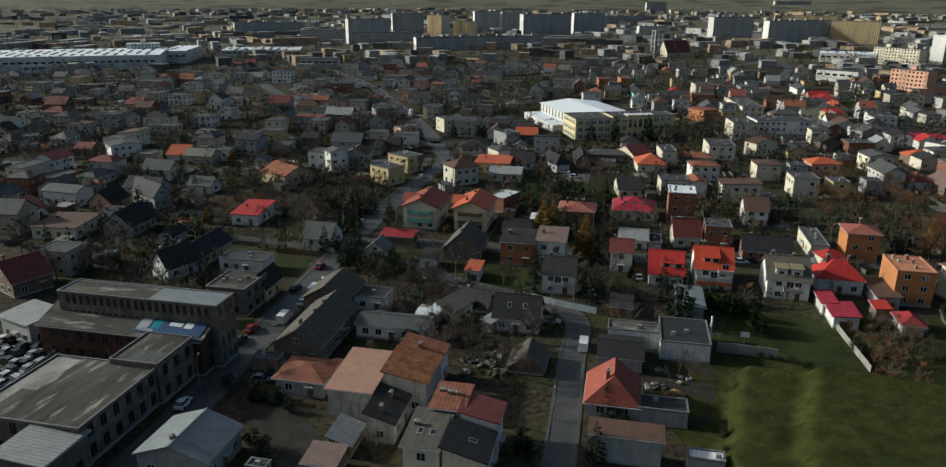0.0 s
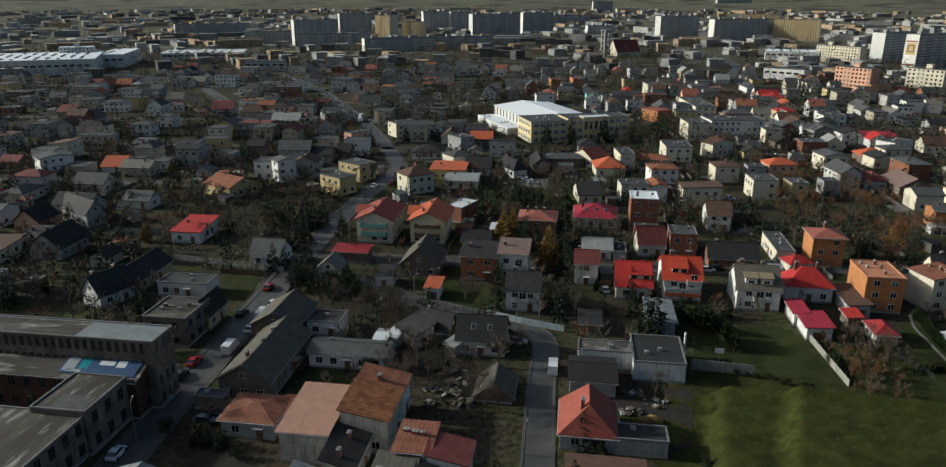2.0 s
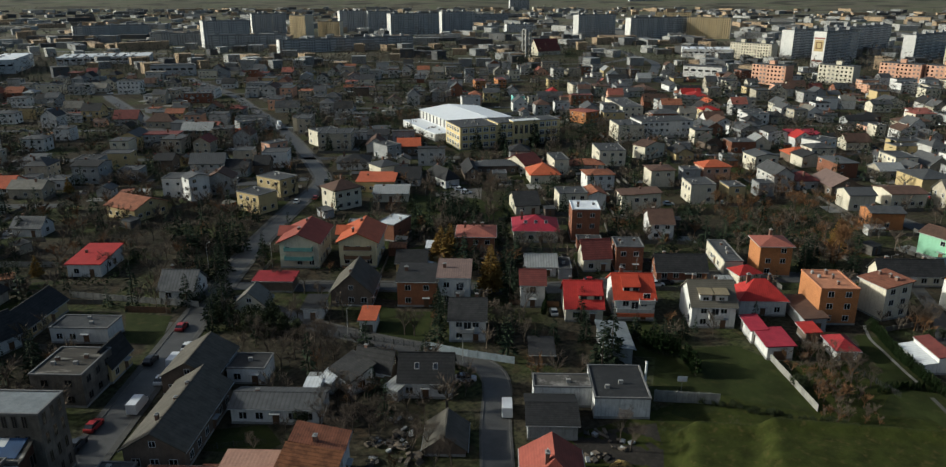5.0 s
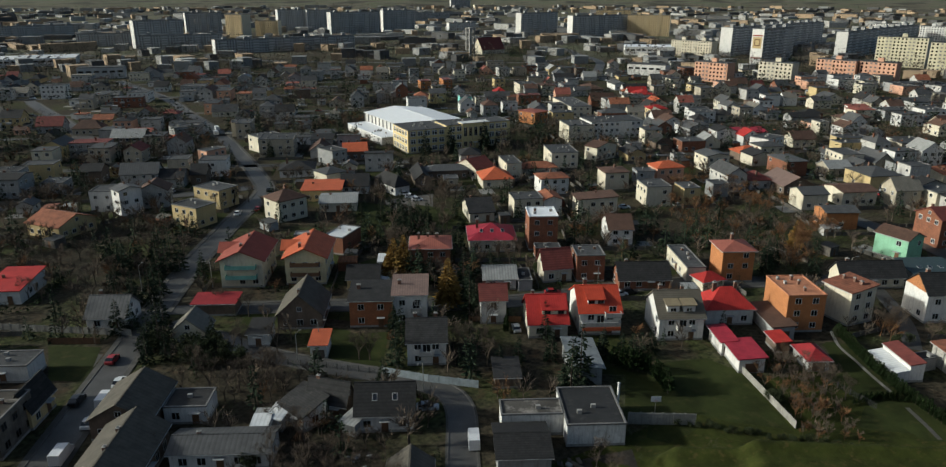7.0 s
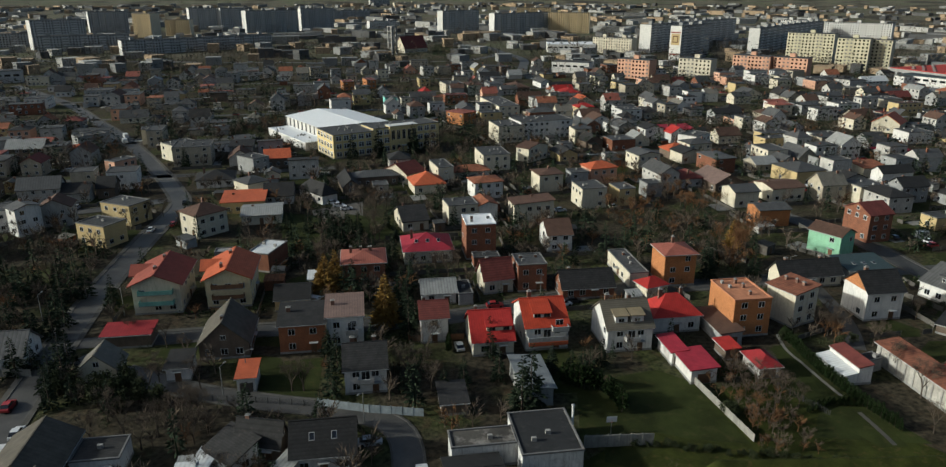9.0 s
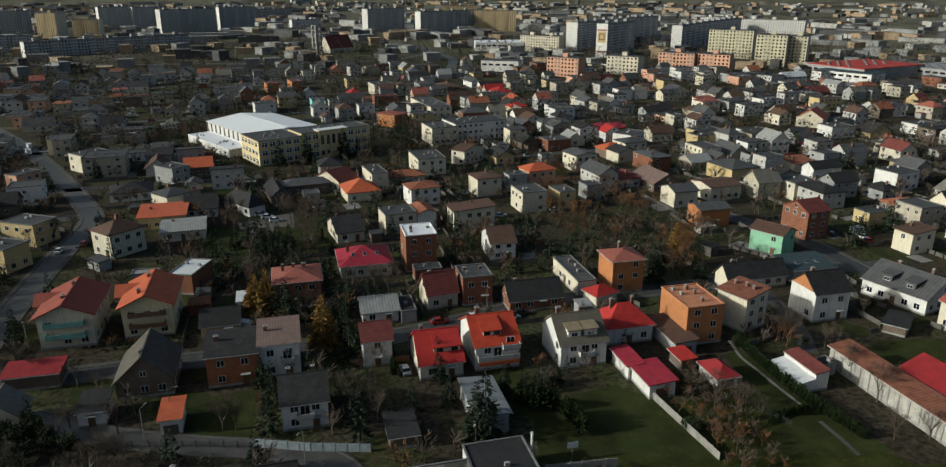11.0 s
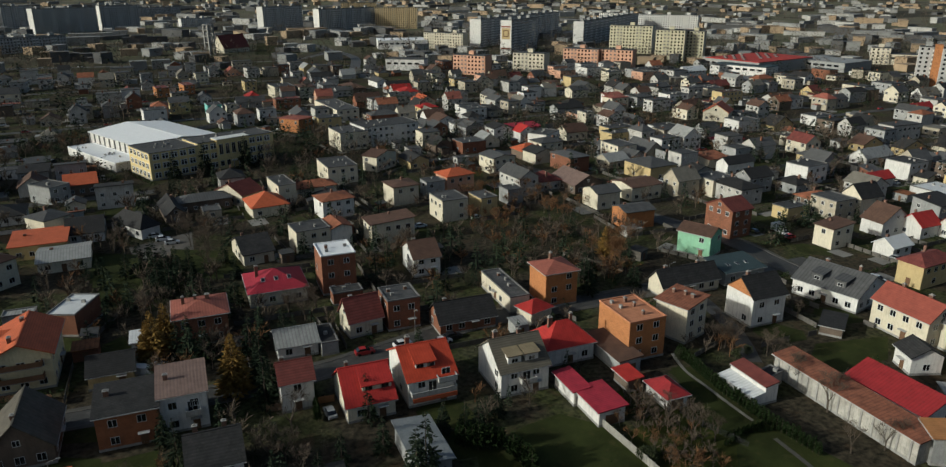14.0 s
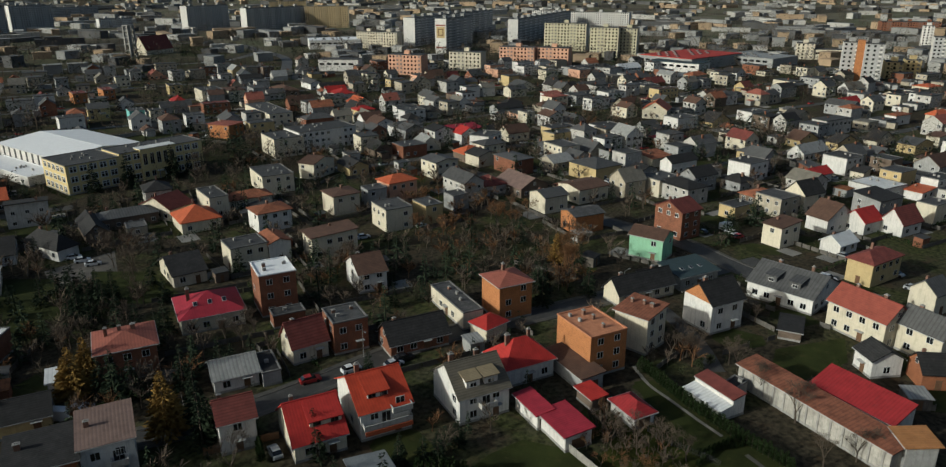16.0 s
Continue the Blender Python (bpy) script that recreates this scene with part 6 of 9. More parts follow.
house("yellow house with a grey gabled roof", 393.5, 95.9, 8.1, 13.0, -116, 4.0, 2.0, "gable", "yellow", "grey", wr=1, chim=1, near=False)
house("cream two-storey house with a brown gabled roof", 412.6, 87.4, 6.0, 13.0, -118, 5.0, 1.0, "gable", "cream", "brown", wr=1, chim=1, near=False)
house("white two-storey house with a dark felt flat roof", 323.9, 82.7, 6.0, 10.9, -115, 6.0, 0.0, "flat", "white", "felt", wr=2, chim=0, near=False)
house("white house with an orange-red lean-to roof", 313.7, 87.1, 6.0, 8.7, -110, 3.0, 0.5, "shed", "white", "orange", wr=1, chim=1, near=False)
house("cream two-storey house with a dark felt flat roof", 287.8, 81.4, 6.0, 8.8, -113, 6.0, 0.0, "flat", "cream", "felt", wr=2, chim=0, near=False)
house("yellow two-storey house with a maroon hip roof", 225.1, 89.5, 6.6, 13.0, -112, 6.0, 2.0, "hip", "yellow", "maroon", wr=2, chim=1, near=False)
house("cream two-storey house with a grey gabled roof", 211.4, 76.2, 6.0, 6.0, -26, 5.5, 2.5, "gable", "cream", "grey", wr=1, chim=1, near=False)
house("red brick house with a black gabled roof", 175.2, 72.8, 6.0, 6.0, -61, 3.6, 2.5, "gable", "redbrick", "dark", wr=1, chim=1, near=False)
house("white house with a white gabled roof", 242.2, 100.3, 7.9, 6.0, -23, 3.0, 2.0, "gable", "white", "white", wr=1, chim=1, near=False)
house("white two-storey house with a dark felt flat roof", -89.3, 678.6, 9.8, 8.5, -24, 6.5, 0, "flat", "white", "felt", wr=2, chim=0, near=False)
house("white two-storey house with a dark felt flat roof", -70.9, 609.8, 10.2, 8.5, -24, 6.5, 0, "flat", "white", "felt", wr=2, chim=0, near=False)
house("off-white two-storey house with a dark felt flat roof", -54.6, 626.6, 18.8, 8.5, -24, 6.5, 0, "flat", "offwhite", "felt", wr=2, chim=0, near=False)
house("white two-storey house with a grey hip roof", -47.1, 576.8, 9.8, 8.5, -24, 6, 1, "hip", "white", "grey", wr=2, chim=1, near=False)
house("cream two-storey house with a dark felt flat roof", -33.4, 639.9, 17.8, 8.5, -24, 6.5, 0, "flat", "cream", "felt", wr=2, chim=0, near=False)
house("off-white two-storey house with a dark felt flat roof", -13.9, 626.1, 14.8, 8.5, -24, 6.5, 0, "flat", "offwhite", "felt", wr=2, chim=0, near=False)
house("white two-storey house with a grey hip roof", -50.0, 510.5, 13.2, 8.5, -24, 6, 1, "hip", "white", "grey", wr=2, chim=1, near=False)
house("beige house with a maroon gabled roof", -73.6, 495.6, 9.2, 14.0, -24, 4, 3, "gable", "beige", "maroon", wr=1, chim=1, near=False)
house("white house with a dark felt flat roof", -16.2, 499.7, 12.8, 8.5, -24, 4, 0, "flat", "white", "felt", wr=1, chim=0, near=False)
house("white two-storey house with a grey hip roof", -29.6, 419.4, 10.5, 8.5, -24, 6, 1.2, "hip", "white", "grey", wr=2, chim=1, near=False)
house("off-white house with a pale metal lean-to roof", -67.7, 444.9, 13.0, 8.5, -24, 3.5, 0.5, "shed", "offwhite", "metal", wr=1, chim=1, near=False)
house("beige two-storey house with a dark felt flat roof", -48.8, 395.2, 16.2, 8.5, -24, 6, 0, "flat", "beige", "felt", wr=2, chim=0, near=False)
house("grey two-storey house with a black flat roof", -6.5, 355.6, 9.5, 8.5, -24, 7, 0, "flat", "grey", "dark", wr=2, chim=0, near=False)
house("white house with a dark felt flat roof", -17.9, 338.2, 7.8, 8.5, -24, 3.5, 0, "flat", "white", "felt", wr=1, chim=0, near=False)
house("brown house with a maroon gabled roof", -76.9, 360.3, 8.2, 8.5, -24, 3, 2, "gable", "brown", "maroon", wr=1, chim=1, near=False)
house("beige house with a maroon hip roof", -113.5, 472.0, 13.2, 8.5, -24, 3.5, 3, "hip", "beige", "maroon", wr=1, chim=1, near=False)
house("brown house with a maroon gabled roof", -119.3, 504.1, 13.2, 8.5, -24, 4, 4, "gable", "brown", "maroon", wr=1, chim=1, near=False)
house("off-white house with a black gabled roof", -86.0, 446.4, 13.8, 8.5, -24, 3, 3, "gable", "offwhite", "dark", wr=1, chim=1, near=False)
house("white three-storey house with a dark felt flat roof", 18.5, 616.8, 16.2, 8.5, -24, 9, 0, "flat", "white", "felt", wr=3, chim=0, near=False)
house("cream two-storey house with a dark felt flat roof", 81.9, 692.4, 16.0, 8.5, -24, 6.5, 0, "flat", "cream", "felt", wr=2, chim=0, near=False)
house("white two-storey house with a dark felt flat roof", 66.4, 570.5, 12.8, 14.0, -24, 6.5, 0, "flat", "white", "felt", wr=2, chim=0, near=False)
house("grey house with a grey gabled roof", 50.5, 586.1, 11.8, 8.5, -24, 4, 2, "gable", "grey", "grey", wr=1, chim=1, near=False)
house("white house with a black gabled roof", 87.4, 616.7, 10.2, 8.5, -24, 4, 3, "gable", "white", "dark", wr=1, chim=1, near=False)
house("grey two-storey house with a dark felt flat roof", 104.0, 586.6, 15.8, 14.0, -24, 6.5, 0, "flat", "grey", "felt", wr=2, chim=0, near=False)
house("white two-storey house with a dark felt flat roof", 119.8, 576.2, 11.2, 8.5, -24, 6, 0, "flat", "white", "felt", wr=2, chim=0, near=False)
house("salmon two-storey house with a dark felt flat roof", 97.8, 497.5, 8.0, 14.0, -24, 6.5, 0, "flat", "pink", "felt", wr=2, chim=0, near=False)
house("grey house with a maroon hip roof", 71.3, 483.6, 10.2, 8.5, -24, 4, 2, "hip", "grey", "maroon", wr=1, chim=1, near=False)
house("grey two-storey house with a dark felt flat roof", 72.0, 435.9, 16.5, 8.5, -24, 6, 0, "flat", "grey", "felt", wr=2, chim=0, near=False)
house("beige three-storey house with a dark felt flat roof", 95.0, 410.1, 7.0, 14.0, -24, 8, 0, "flat", "beige", "felt", wr=3, chim=0, near=False)
house("beige three-storey house with a dark felt flat roof", 97.7, 362.7, 15.2, 14.0, -24, 8, 0, "flat", "beige", "felt", wr=3, chim=0, near=False)
house("brown house with a black gabled roof", 56.9, 328.5, 5.8, 8.5, -24, 4, 3, "gable", "brown", "dark", wr=1, chim=1, near=False)
house("brown two-storey house with a black gabled roof", 21.6, 350.1, 7.5, 8.5, -24, 5, 2, "gable", "brown", "dark", wr=2, chim=1, near=False)
house("grey house with a maroon gabled roof", 11.5, 476.1, 13.0, 8.5, -24, 4, 4, "gable", "grey", "maroon", wr=1, chim=1, near=False)
house("beige house with a brown hip roof", 27.8, 459.7, 14.5, 8.5, -24, 3.5, 4, "hip", "beige", "brown", wr=1, chim=1, near=False)
house("yellow two-storey house with a worn tiled gabled roof", 36.7, 476.3, 10.0, 8.5, -24, 5, 2, "gable", "yellow", "tile", wr=2, chim=1, near=False)
house("off-white house with a faded red gabled roof", 50.0, 433.6, 10.0, 8.5, -24, 3, 2, "gable", "offwhite", "pinkred", wr=1, chim=1, near=False)
house("grey house with an orange-red lean-to roof", 61.2, 409.0, 6.2, 8.5, -24, 3, 0.6, "shed", "grey", "orange", wr=1, chim=1, near=False)
house("grey house with a dark felt flat roof", 7.9, 341.2, 8.0, 8.5, -24, 4, 0, "flat", "grey", "felt", wr=1, chim=0, near=False)
house("off-white house with a grey gabled roof", 336.1, 443.1, 10.8, 8.5, -24, 4, 2, "gable", "offwhite", "grey", wr=1, chim=1, near=False)
house("red brick house with a brown gabled roof", 316.8, 398.8, 15.0, 8.5, -24, 4, 4, "gable", "brick", "brown", wr=1, chim=1, near=False)
house("red brick two-storey house with a maroon flat roof", 282.1, 430.1, 14.5, 8.5, -24, 6, 0, "flat", "brick", "maroon", wr=2, chim=0, near=False)
house("white two-storey house with a dark felt flat roof", 252.6, 408.2, 9.0, 8.5, -24, 6, 0, "flat", "white", "felt", wr=2, chim=0, near=False)
house("off-white house with a red gabled roof", 362.2, 416.3, 13.0, 8.5, -24, 4, 3, "gable", "offwhite", "red", wr=1, chim=1, near=False)
house("cream house with a grey gabled roof", 341.1, 396.6, 12.5, 8.5, -24, 4, 2, "gable", "cream", "grey", wr=1, chim=1, near=False)
house("yellow two-storey house with a red hip roof", 313.4, 346.3, 10.0, 8.5, -24, 6, 2, "hip", "yellow", "red", wr=2, chim=1, near=False)
house("white two-storey house with a brown gabled roof", 299.6, 328.6, 10.5, 8.5, -24, 5, 3, "gable", "white", "brown", wr=2, chim=1, near=False)
house("white two-storey house with a dark felt flat roof", 331.7, 332.6, 12.2, 5.5, -24, 6.5, 0, "flat", "white", "felt", wr=2, chim=0, near=False)
house("white two-storey house with a grey hip roof", 296.0, 302.5, 15.0, 8.5, -24, 5, 2, "hip", "white", "grey", wr=2, chim=1, near=False)
house("off-white house with a crimson lean-to roof", 309.2, 277.0, 15.5, 8.5, -24, 4, 1, "shed", "offwhite", "crimson", wr=1, chim=1, near=False)
house("cream house with a brown gabled roof", 316.9, 253.5, 11.5, 8.5, -24, 4, 3, "gable", "cream", "brown", wr=1, chim=1, near=False)
house("yellow two-storey house with a dark felt flat roof", 332.2, 238.4, 14.0, 8.5, -24, 5.5, 0, "flat", "yellow", "felt", wr=2, chim=0, near=False)
house("cream two-storey house with a dark felt flat roof", 355.0, 269.8, 5.0, 8.2, -24, 6, 0, "flat", "cream", "felt", wr=2, chim=0, near=False)
house("grey house with a black gabled roof", 371.9, 292.9, 17.0, 8.5, -24, 4, 2, "gable", "grey", "dark", wr=1, chim=1, near=False)
house("white two-storey house with a faded red lean-to roof", 417.2, 289.8, 12.2, 5.5, -24, 6, 0.8, "shed", "white", "pinkred", wr=2, chim=1, near=False)
house("beige house with a brown hip roof", 392.9, 277.3, 17.5, 8.5, -24, 4, 2, "hip", "beige", "brown", wr=1, chim=1, near=False)
house("cream two-storey house with a grey gabled roof", 428.6, 322.5, 12.0, 8.5, -24, 5, 2, "gable", "cream", "grey", wr=2, chim=1, near=False)
house("salmon two-storey house with a dark felt flat roof", 517.5, 396.8, 13.0, 8.5, -24, 7, 0, "flat", "pink", "felt", wr=2, chim=0, near=False)
house("white two-storey house with a dark felt flat roof", 548.7, 389.6, 15.8, 8.5, -24, 7, 0, "flat", "white", "felt", wr=2, chim=0, near=False)
house("cream two-storey house with a dark felt flat roof", 534.9, 360.2, 7.2, 10.8, -24, 6.5, 0, "flat", "cream", "felt", wr=2, chim=0, near=False)
house("grey two-storey house with a dark felt flat roof", 552.4, 340.8, 25.8, 10.8, -24, 6, 0, "flat", "grey", "felt", wr=2, chim=0, near=False)
house("grey house with a grey gabled roof", 479.5, 294.5, 21.5, 8.5, -24, 4, 2, "gable", "grey", "grey", wr=1, chim=1, near=False)
house("white two-storey house with a white gabled roof", 574.8, 309.8, 20.8, 8.5, -24, 5, 3, "gable", "white", "white", wr=2, chim=1, near=False)
house("yellow two-storey house with a brown flat roof", 476.5, 242.1, 16.8, 8.5, -24, 6, 0, "flat", "yellow", "brown", wr=2, chim=0, near=False)
house("beige house with a crimson hip roof", 349.0, 190.9, 14.0, 8.5, -24, 3, 2, "hip", "beige", "crimson", wr=1, chim=1, near=False)
block("grey eleven-storey apartment slab with a white end wall", 774, 627, 221, 14, 11, 30, "panel", "felt")
block("tall grey apartment slab with a painted sign on its end", 655, 537, 68, 12, 13, 33, "panel", "felt", sign=1)
block("long grey apartment slab beside the yellow towers", 858, 549, 228, 12, 13, 27, "panel", "felt")
block("pale yellow eleven-storey tower", 721, 442, 43, 14, -75, 27, "paleyellow", "felt")
block("pale yellow eleven-storey tower with rows of small windows", 682, 380, 26, 14, -75, 27, "paleyellow", "felt")
block("narrow pale yellow eleven-storey tower", 698, 363, 16, 14, -75, 26, "paleyellow", "felt")
block("white apartment slab behind the yellow towers", 1013, 627, 48, 13, -77, 25, "white", "felt")
block("long white apartment slab", 1003, 539, 81, 13, -77, 25, "white", "felt")
block("amber and cream eleven-storey apartment slab", 843, 913, 64, 13, -50, 31, "amber", "felt")
block("long amber apartment slab standing behind the grey ones", 948, 1118, 63, 13, -40, 32, "amber", "felt")
block("grey eleven-storey apartment slab with a cream and white end", 707, 1021, 76, 13, 6, 34, "panel", "felt")
block("long grey apartment slab with a white end wall", 771, 948, 109, 13, 0, 31, "panel", "felt")
block("orange five-storey apartment block", 582, 414, 31, 12, -77, 15, "pink", "felt")
block("orange five-storey apartment block with darker end", 593, 385, 27, 12, -77, 15, "pink", "felt")
block("cream and pale green five-storey block", 522, 426, 27, 12, -77, 15, "cream", "felt")
block("salmon five-storey apartment block", 478, 452, 28, 12, -77, 15, "pink", "felt")
block("long cream five-storey block", 631, 619, 48, 12, -77, 17, "cream", "felt")
block("low white office block with ribbon windows", 466, 514, 33, 14, -60, 9, "white", "felt")
block("very long low white store", 610, 666, 54, 34, -40, 9, "white", "whiteroof")
block("pale grey apartment slab", 151, 1062, 60, 13, 10, 33, "panel", "felt")
block("pale grey apartment slab of the middle row", 260, 1330, 56, 13, 0, 33, "panel", "felt")
block("yellow apartment tower with a grey end", 288, 1212, 29, 22, -50, 33, "amber", "felt")
block("low yellow apartment block", 335, 1217, 37, 13, -40, 23, "amber", "felt")
block("grey apartment slab beyond the low yellow block", 412, 1353, 46, 13, 0, 35, "panel", "felt")
block("pale grey apartment slab with a white end", 459, 1347, 42, 13, 5, 34, "panel", "felt")
block("pale apartment slab with a broad white end", 473, 1206, 91, 13, 8, 34, "panel", "felt")
block("grey apartment slab at the edge of the estate", 557, 1218, 56, 13, -5, 35, "panel", "felt")
block("long low apartment block before the slabs", 276, 931, 173, 12, 4, 15, "panel", "felt")
block("long five-storey apartment block with a white end", 171, 1017, 96, 12, -10, 17, "panel", "felt")
block("five-storey apartment block with a white end", 95, 1117, 64, 12, -10, 16, "panel", "felt")
block("five-storey apartment block far in the plain", 21, 1352, 113, 12, 8, 18, "panel", "felt")
block("grey two-storey school block with ribbon windows", 57, 729, 36, 12, -15, 9, "panel", "felt")
block("long low white store with flags", 6, 888, 85, 45, -8, 7, "white", "white")
block("wide white factory hall", -76, 843, 24, 75, -8, 12, "white", "whiteroof")
block("grey apartment tower on the skyline", 1422, 2524, 76, 13, -10, 34, "panel", "felt")
block("grey apartment slab on the skyline", 2298, 2882, 169, 13, -10, 34, "panel", "felt")
block("cream apartment block on the skyline", 1367, 2256, 79, 13, -10, 15, "cream", "felt")
block("grey low apartment block among trees", 802, 1574, 98, 13, 0, 18, "panel", "felt")
block("white low apartment block among trees", 669, 1196, 49, 13, -10, 13, "white", "felt")
block("cream old block with a hipped roof", 768, 220, 15, 14, -77, 14, "cream", "felt")
block("long cream barrack block", 773, 201, 23, 12, -77, 9, "cream", "felt")
block("pale tower with a brown stair column and balconies", 632, 162, 11, 12, -80, 27, "panel", "felt")
block("pale tower wing with a brown stair column and balconies", 625, 146, 12, 12, -80, 27, "panel", "felt", stripe=1)
block("yellow three-storey block with balconies", 661, 136, 12, 12, -75, 12, "yellow", "felt")
block("yellow four-storey block with a flat roof", 672, 125, 10, 12, -75, 13, "yellow", "felt")
block("pale apartment tower at the edge of the town", 764, 109, 22, 12, -80, 24, "panel", "felt")
block("white narrow tower far off", 961, 139, 10, 10, -80, 22, "white", "felt")
block("long brick factory hall far off", 1232, 182, 73, 20, -70, 12, "brick", "felt")
block("low store with a wide red roof", 663, 290, 52, 75, -105, 9, "grey", "redroof")
block("low hall with a pale sheet roof", 703, 245, 52, 42, -105, 7, "grey", "metal")
block("teal-grey store in front of the red roof", 620, 285, 44, 22, -95, 7, "white", "teal")
block("very long white factory hall with a band of windows", -228, 790, 280, 90, 1, 13, "white", "whiteroof")
block("low white annex before the factory hall", -188, 742, 22, 12, 0, 6, "white", "white")
block("white plant room on the factory roof", -112, 835, 30, 14, 0, 18, "white", "white")
house("church with a steep dark red roof and pale gables", 462, 770, 33, 17, 8, 5.0, 12.5, "gable", "cream", "maroon", wr=1, chim=0, near=False, cat="church")
lawn([(97.5, 130.0), (88.0, 119.6), (94.1, 114.9), (98.7, 112.6), (102.1, 107.6), (109.0, 100.7), (117.6, 119.3), (115.8, 126.4), (109.5, 128.7)])
lawn([(143.5, 118.6), (145.0, 117.3), (135.0, 99.3), (128.8, 99.3), (128.5, 103.0), (134.7, 110.3)])
lawn([(126.4, 98.9), (136.4, 96.2), (133.1, 82.8), (119.1, 95.5)])
lawn([(10.2, 143.0), (20.7, 140.0), (21.8, 133.2), (18.5, 131.7), (9.5, 137.1)])
lawn([(114.5, 257.2), (123.6, 244.1), (118.5, 223.8), (110.9, 227.2), (104.8, 237.9)])
lawn([(54.4, 175.4), (65.2, 170.4), (56.6, 155.5), (48.3, 163.5)])
lawn([(0.4, 201.0), (10.0, 194.8), (6.3, 180.4), (-0.1, 184.6)])
lawn([(53.4, 195.9), (69.5, 182.2), (66.0, 174.0), (50.1, 189.7)])
lawn([(152.8, 96.9), (174.7, 86.7), (185.8, 89.1), (172.2, 99.9)])
lawn([(205.0, 410.0), (230.8, 411.9), (231.1, 390.3), (203.7, 390.2)])
lawn([(97.3, 263.3), (105.8, 257.7), (95.7, 235.9), (87.4, 237.0)])
lawn([(-9.6, 123.0), (-2.0, 123.6), (3.4, 112.0), (6.6, 101.2), (1.6, 96.8), (-4.0, 108.5)], M_EARTH, 0.03, "dark dug garden soil behind the houses", "garden_bed")
lawn([(-46.3, 122.2), (-37.3, 125.7), (-27.5, 113.7), (-29.9, 111.2), (-41.4, 104.9)], M_YARD, 0.025, "trodden gravel yard", "yard")
lawn([(107.5, 267.4), (126.4, 266.6), (117.6, 250.0), (102.9, 254.4)], M_YARD, 0.025, "trodden gravel yard", "yard")
lawn([(270.0, 184.7), (278.4, 172.4), (267.9, 161.0), (253.0, 174.5)], M_YARD, 0.025, "trodden gravel yard", "yard")
lawn([(66.2, 114.0), (73.0, 112.6), (81.5, 110.6), (77.6, 104.0), (70.2, 95.0), (64.4, 92.6), (61.2, 96.2), (63.0, 105.0)], M_EARTH, 0.05, "black trodden earth yard with rubble", "yard")
fence("concrete", [(119.9, 124.6), (109.7, 100.7)], 1.5)
fence("bluegrey", [(56.4, 154.2), (62.7, 146.9), (69.9, 140.0)], 1.6)
fence("concrete", [(86.3, 116.6), (95.8, 110.4)], 2.2)
fence("concrete", [(85.9, 116.5), (95.9, 110.3)], 2.2)
fence("steel", [(39.6, 169.1), (47.8, 162.1), (56.0, 154.2)], 1.2)
fence("steel", [(136.0, 120.0), (128.6, 108.3), (127.4, 97.2)], 1.2)
fence("steel", [(9.5, 137.1), (19.6, 134.2)], 1.1)
fence("wood", [(83.0, 166.2), (93.1, 159.8)], 1.4)
fence("wood", [(53.8, 205.7), (60.2, 199.0)], 1.4)
fence("concrete", [(125.6, 143.3), (137.2, 135.1)], 1.4)
fence("concrete", [(208.1, 409.6), (228.9, 408.4)], 1.8)
fence("concrete", [(-49.6, 134.3), (-42.3, 152.9)], 2)
fence("concrete", [(-11.3, 217.2), (16.3, 197.2)], 1.6)
fence("concrete", [(-29.1, 248.9), (-4.7, 236.8)], 1.6)
fence("wood", [(0.5, 201.9), (10.1, 196.5)], 1.5)
hedge([(97.4, 133.6), (98.6, 130.6), (102.0, 127.2)], 4.6)
hedge([(101.0, 125.4), (100.0, 122.4), (98.6, 119.2)], 4.2)
hedge([(92.0, 164.7), (86.5, 156.1)], 2.6)
hedge([(58.4, 143.3), (58.7, 138.8)], 1.6)
hedge([(-34.5, 230.0), (-26.2, 222.1)], 1.5)
hedge([(125.3, 100.2), (131.2, 99.1), (135.1, 95.3)], 1.4)
trees("yellow", 11, [(79.9, 199.6), (84.0, 202.3)])
trees("yellow", 13, [(82.7, 175.3)])
trees("yellow", 9, [(79.6, 201.4)])
trees("spruce", 10, [(84.1, 193.5), (84.0, 167.7), (88.2, 174.9), (92.8, 185.5)])
trees("spruce", 8, [(83.0, 196.0), (86.0, 168.3), (66.2, 170.6)])
trees("spruce", 9, [(64.6, 162.8), (60.0, 155.8), (83.8, 179.0), (88.3, 176.1), (86.2, 170.0), (86.2, 191.1)])
trees("spruce", 13, [(86.7, 130.8), (84.1, 130.2)])
trees("spruce", 7, [(76.9, 143.9), (81.6, 144.2), (88.2, 141.8), (92.7, 150.3), (97.4, 137.6)])
trees("spruce", 8, [(17.4, 188.1), (18.8, 190.9), (16.8, 200.0), (13.9, 199.9), (16.8, 206.4), (20.3, 193.7)])
trees("bush", 5, [(25.6, 182.7), (27.2, 179.9), (30.4, 181.4), (22.8, 182.8), (31.9, 178.6), (21.5, 187.3), (19.3, 186.8)])
trees("bare", 8, [(36.6, 163.7), (34.3, 160.5), (37.4, 161.6), (54.7, 161.9), (56.5, 160.7), (30.6, 161.5), (24.8, 171.4), (26.0, 164.5), (27.4, 159.3), (21.2, 166.2)])
trees("bare", 9, [(73.5, 151.3), (76.2, 151.4), (75.7, 146.3), (81.9, 157.4)])
trees("bare", 6, [(125.8, 106.9), (122.8, 113.8), (125.7, 102.2)])
trees("russet", 9, [(187.9, 197.8), (203.2, 203.6), (210.6, 201.3), (204.6, 189.6), (219.8, 211.2), (204.5, 183.8), (201.7, 212.0), (220.3, 203.5), (193.1, 197.4), (210.4, 222.4), (217.6, 186.5)])
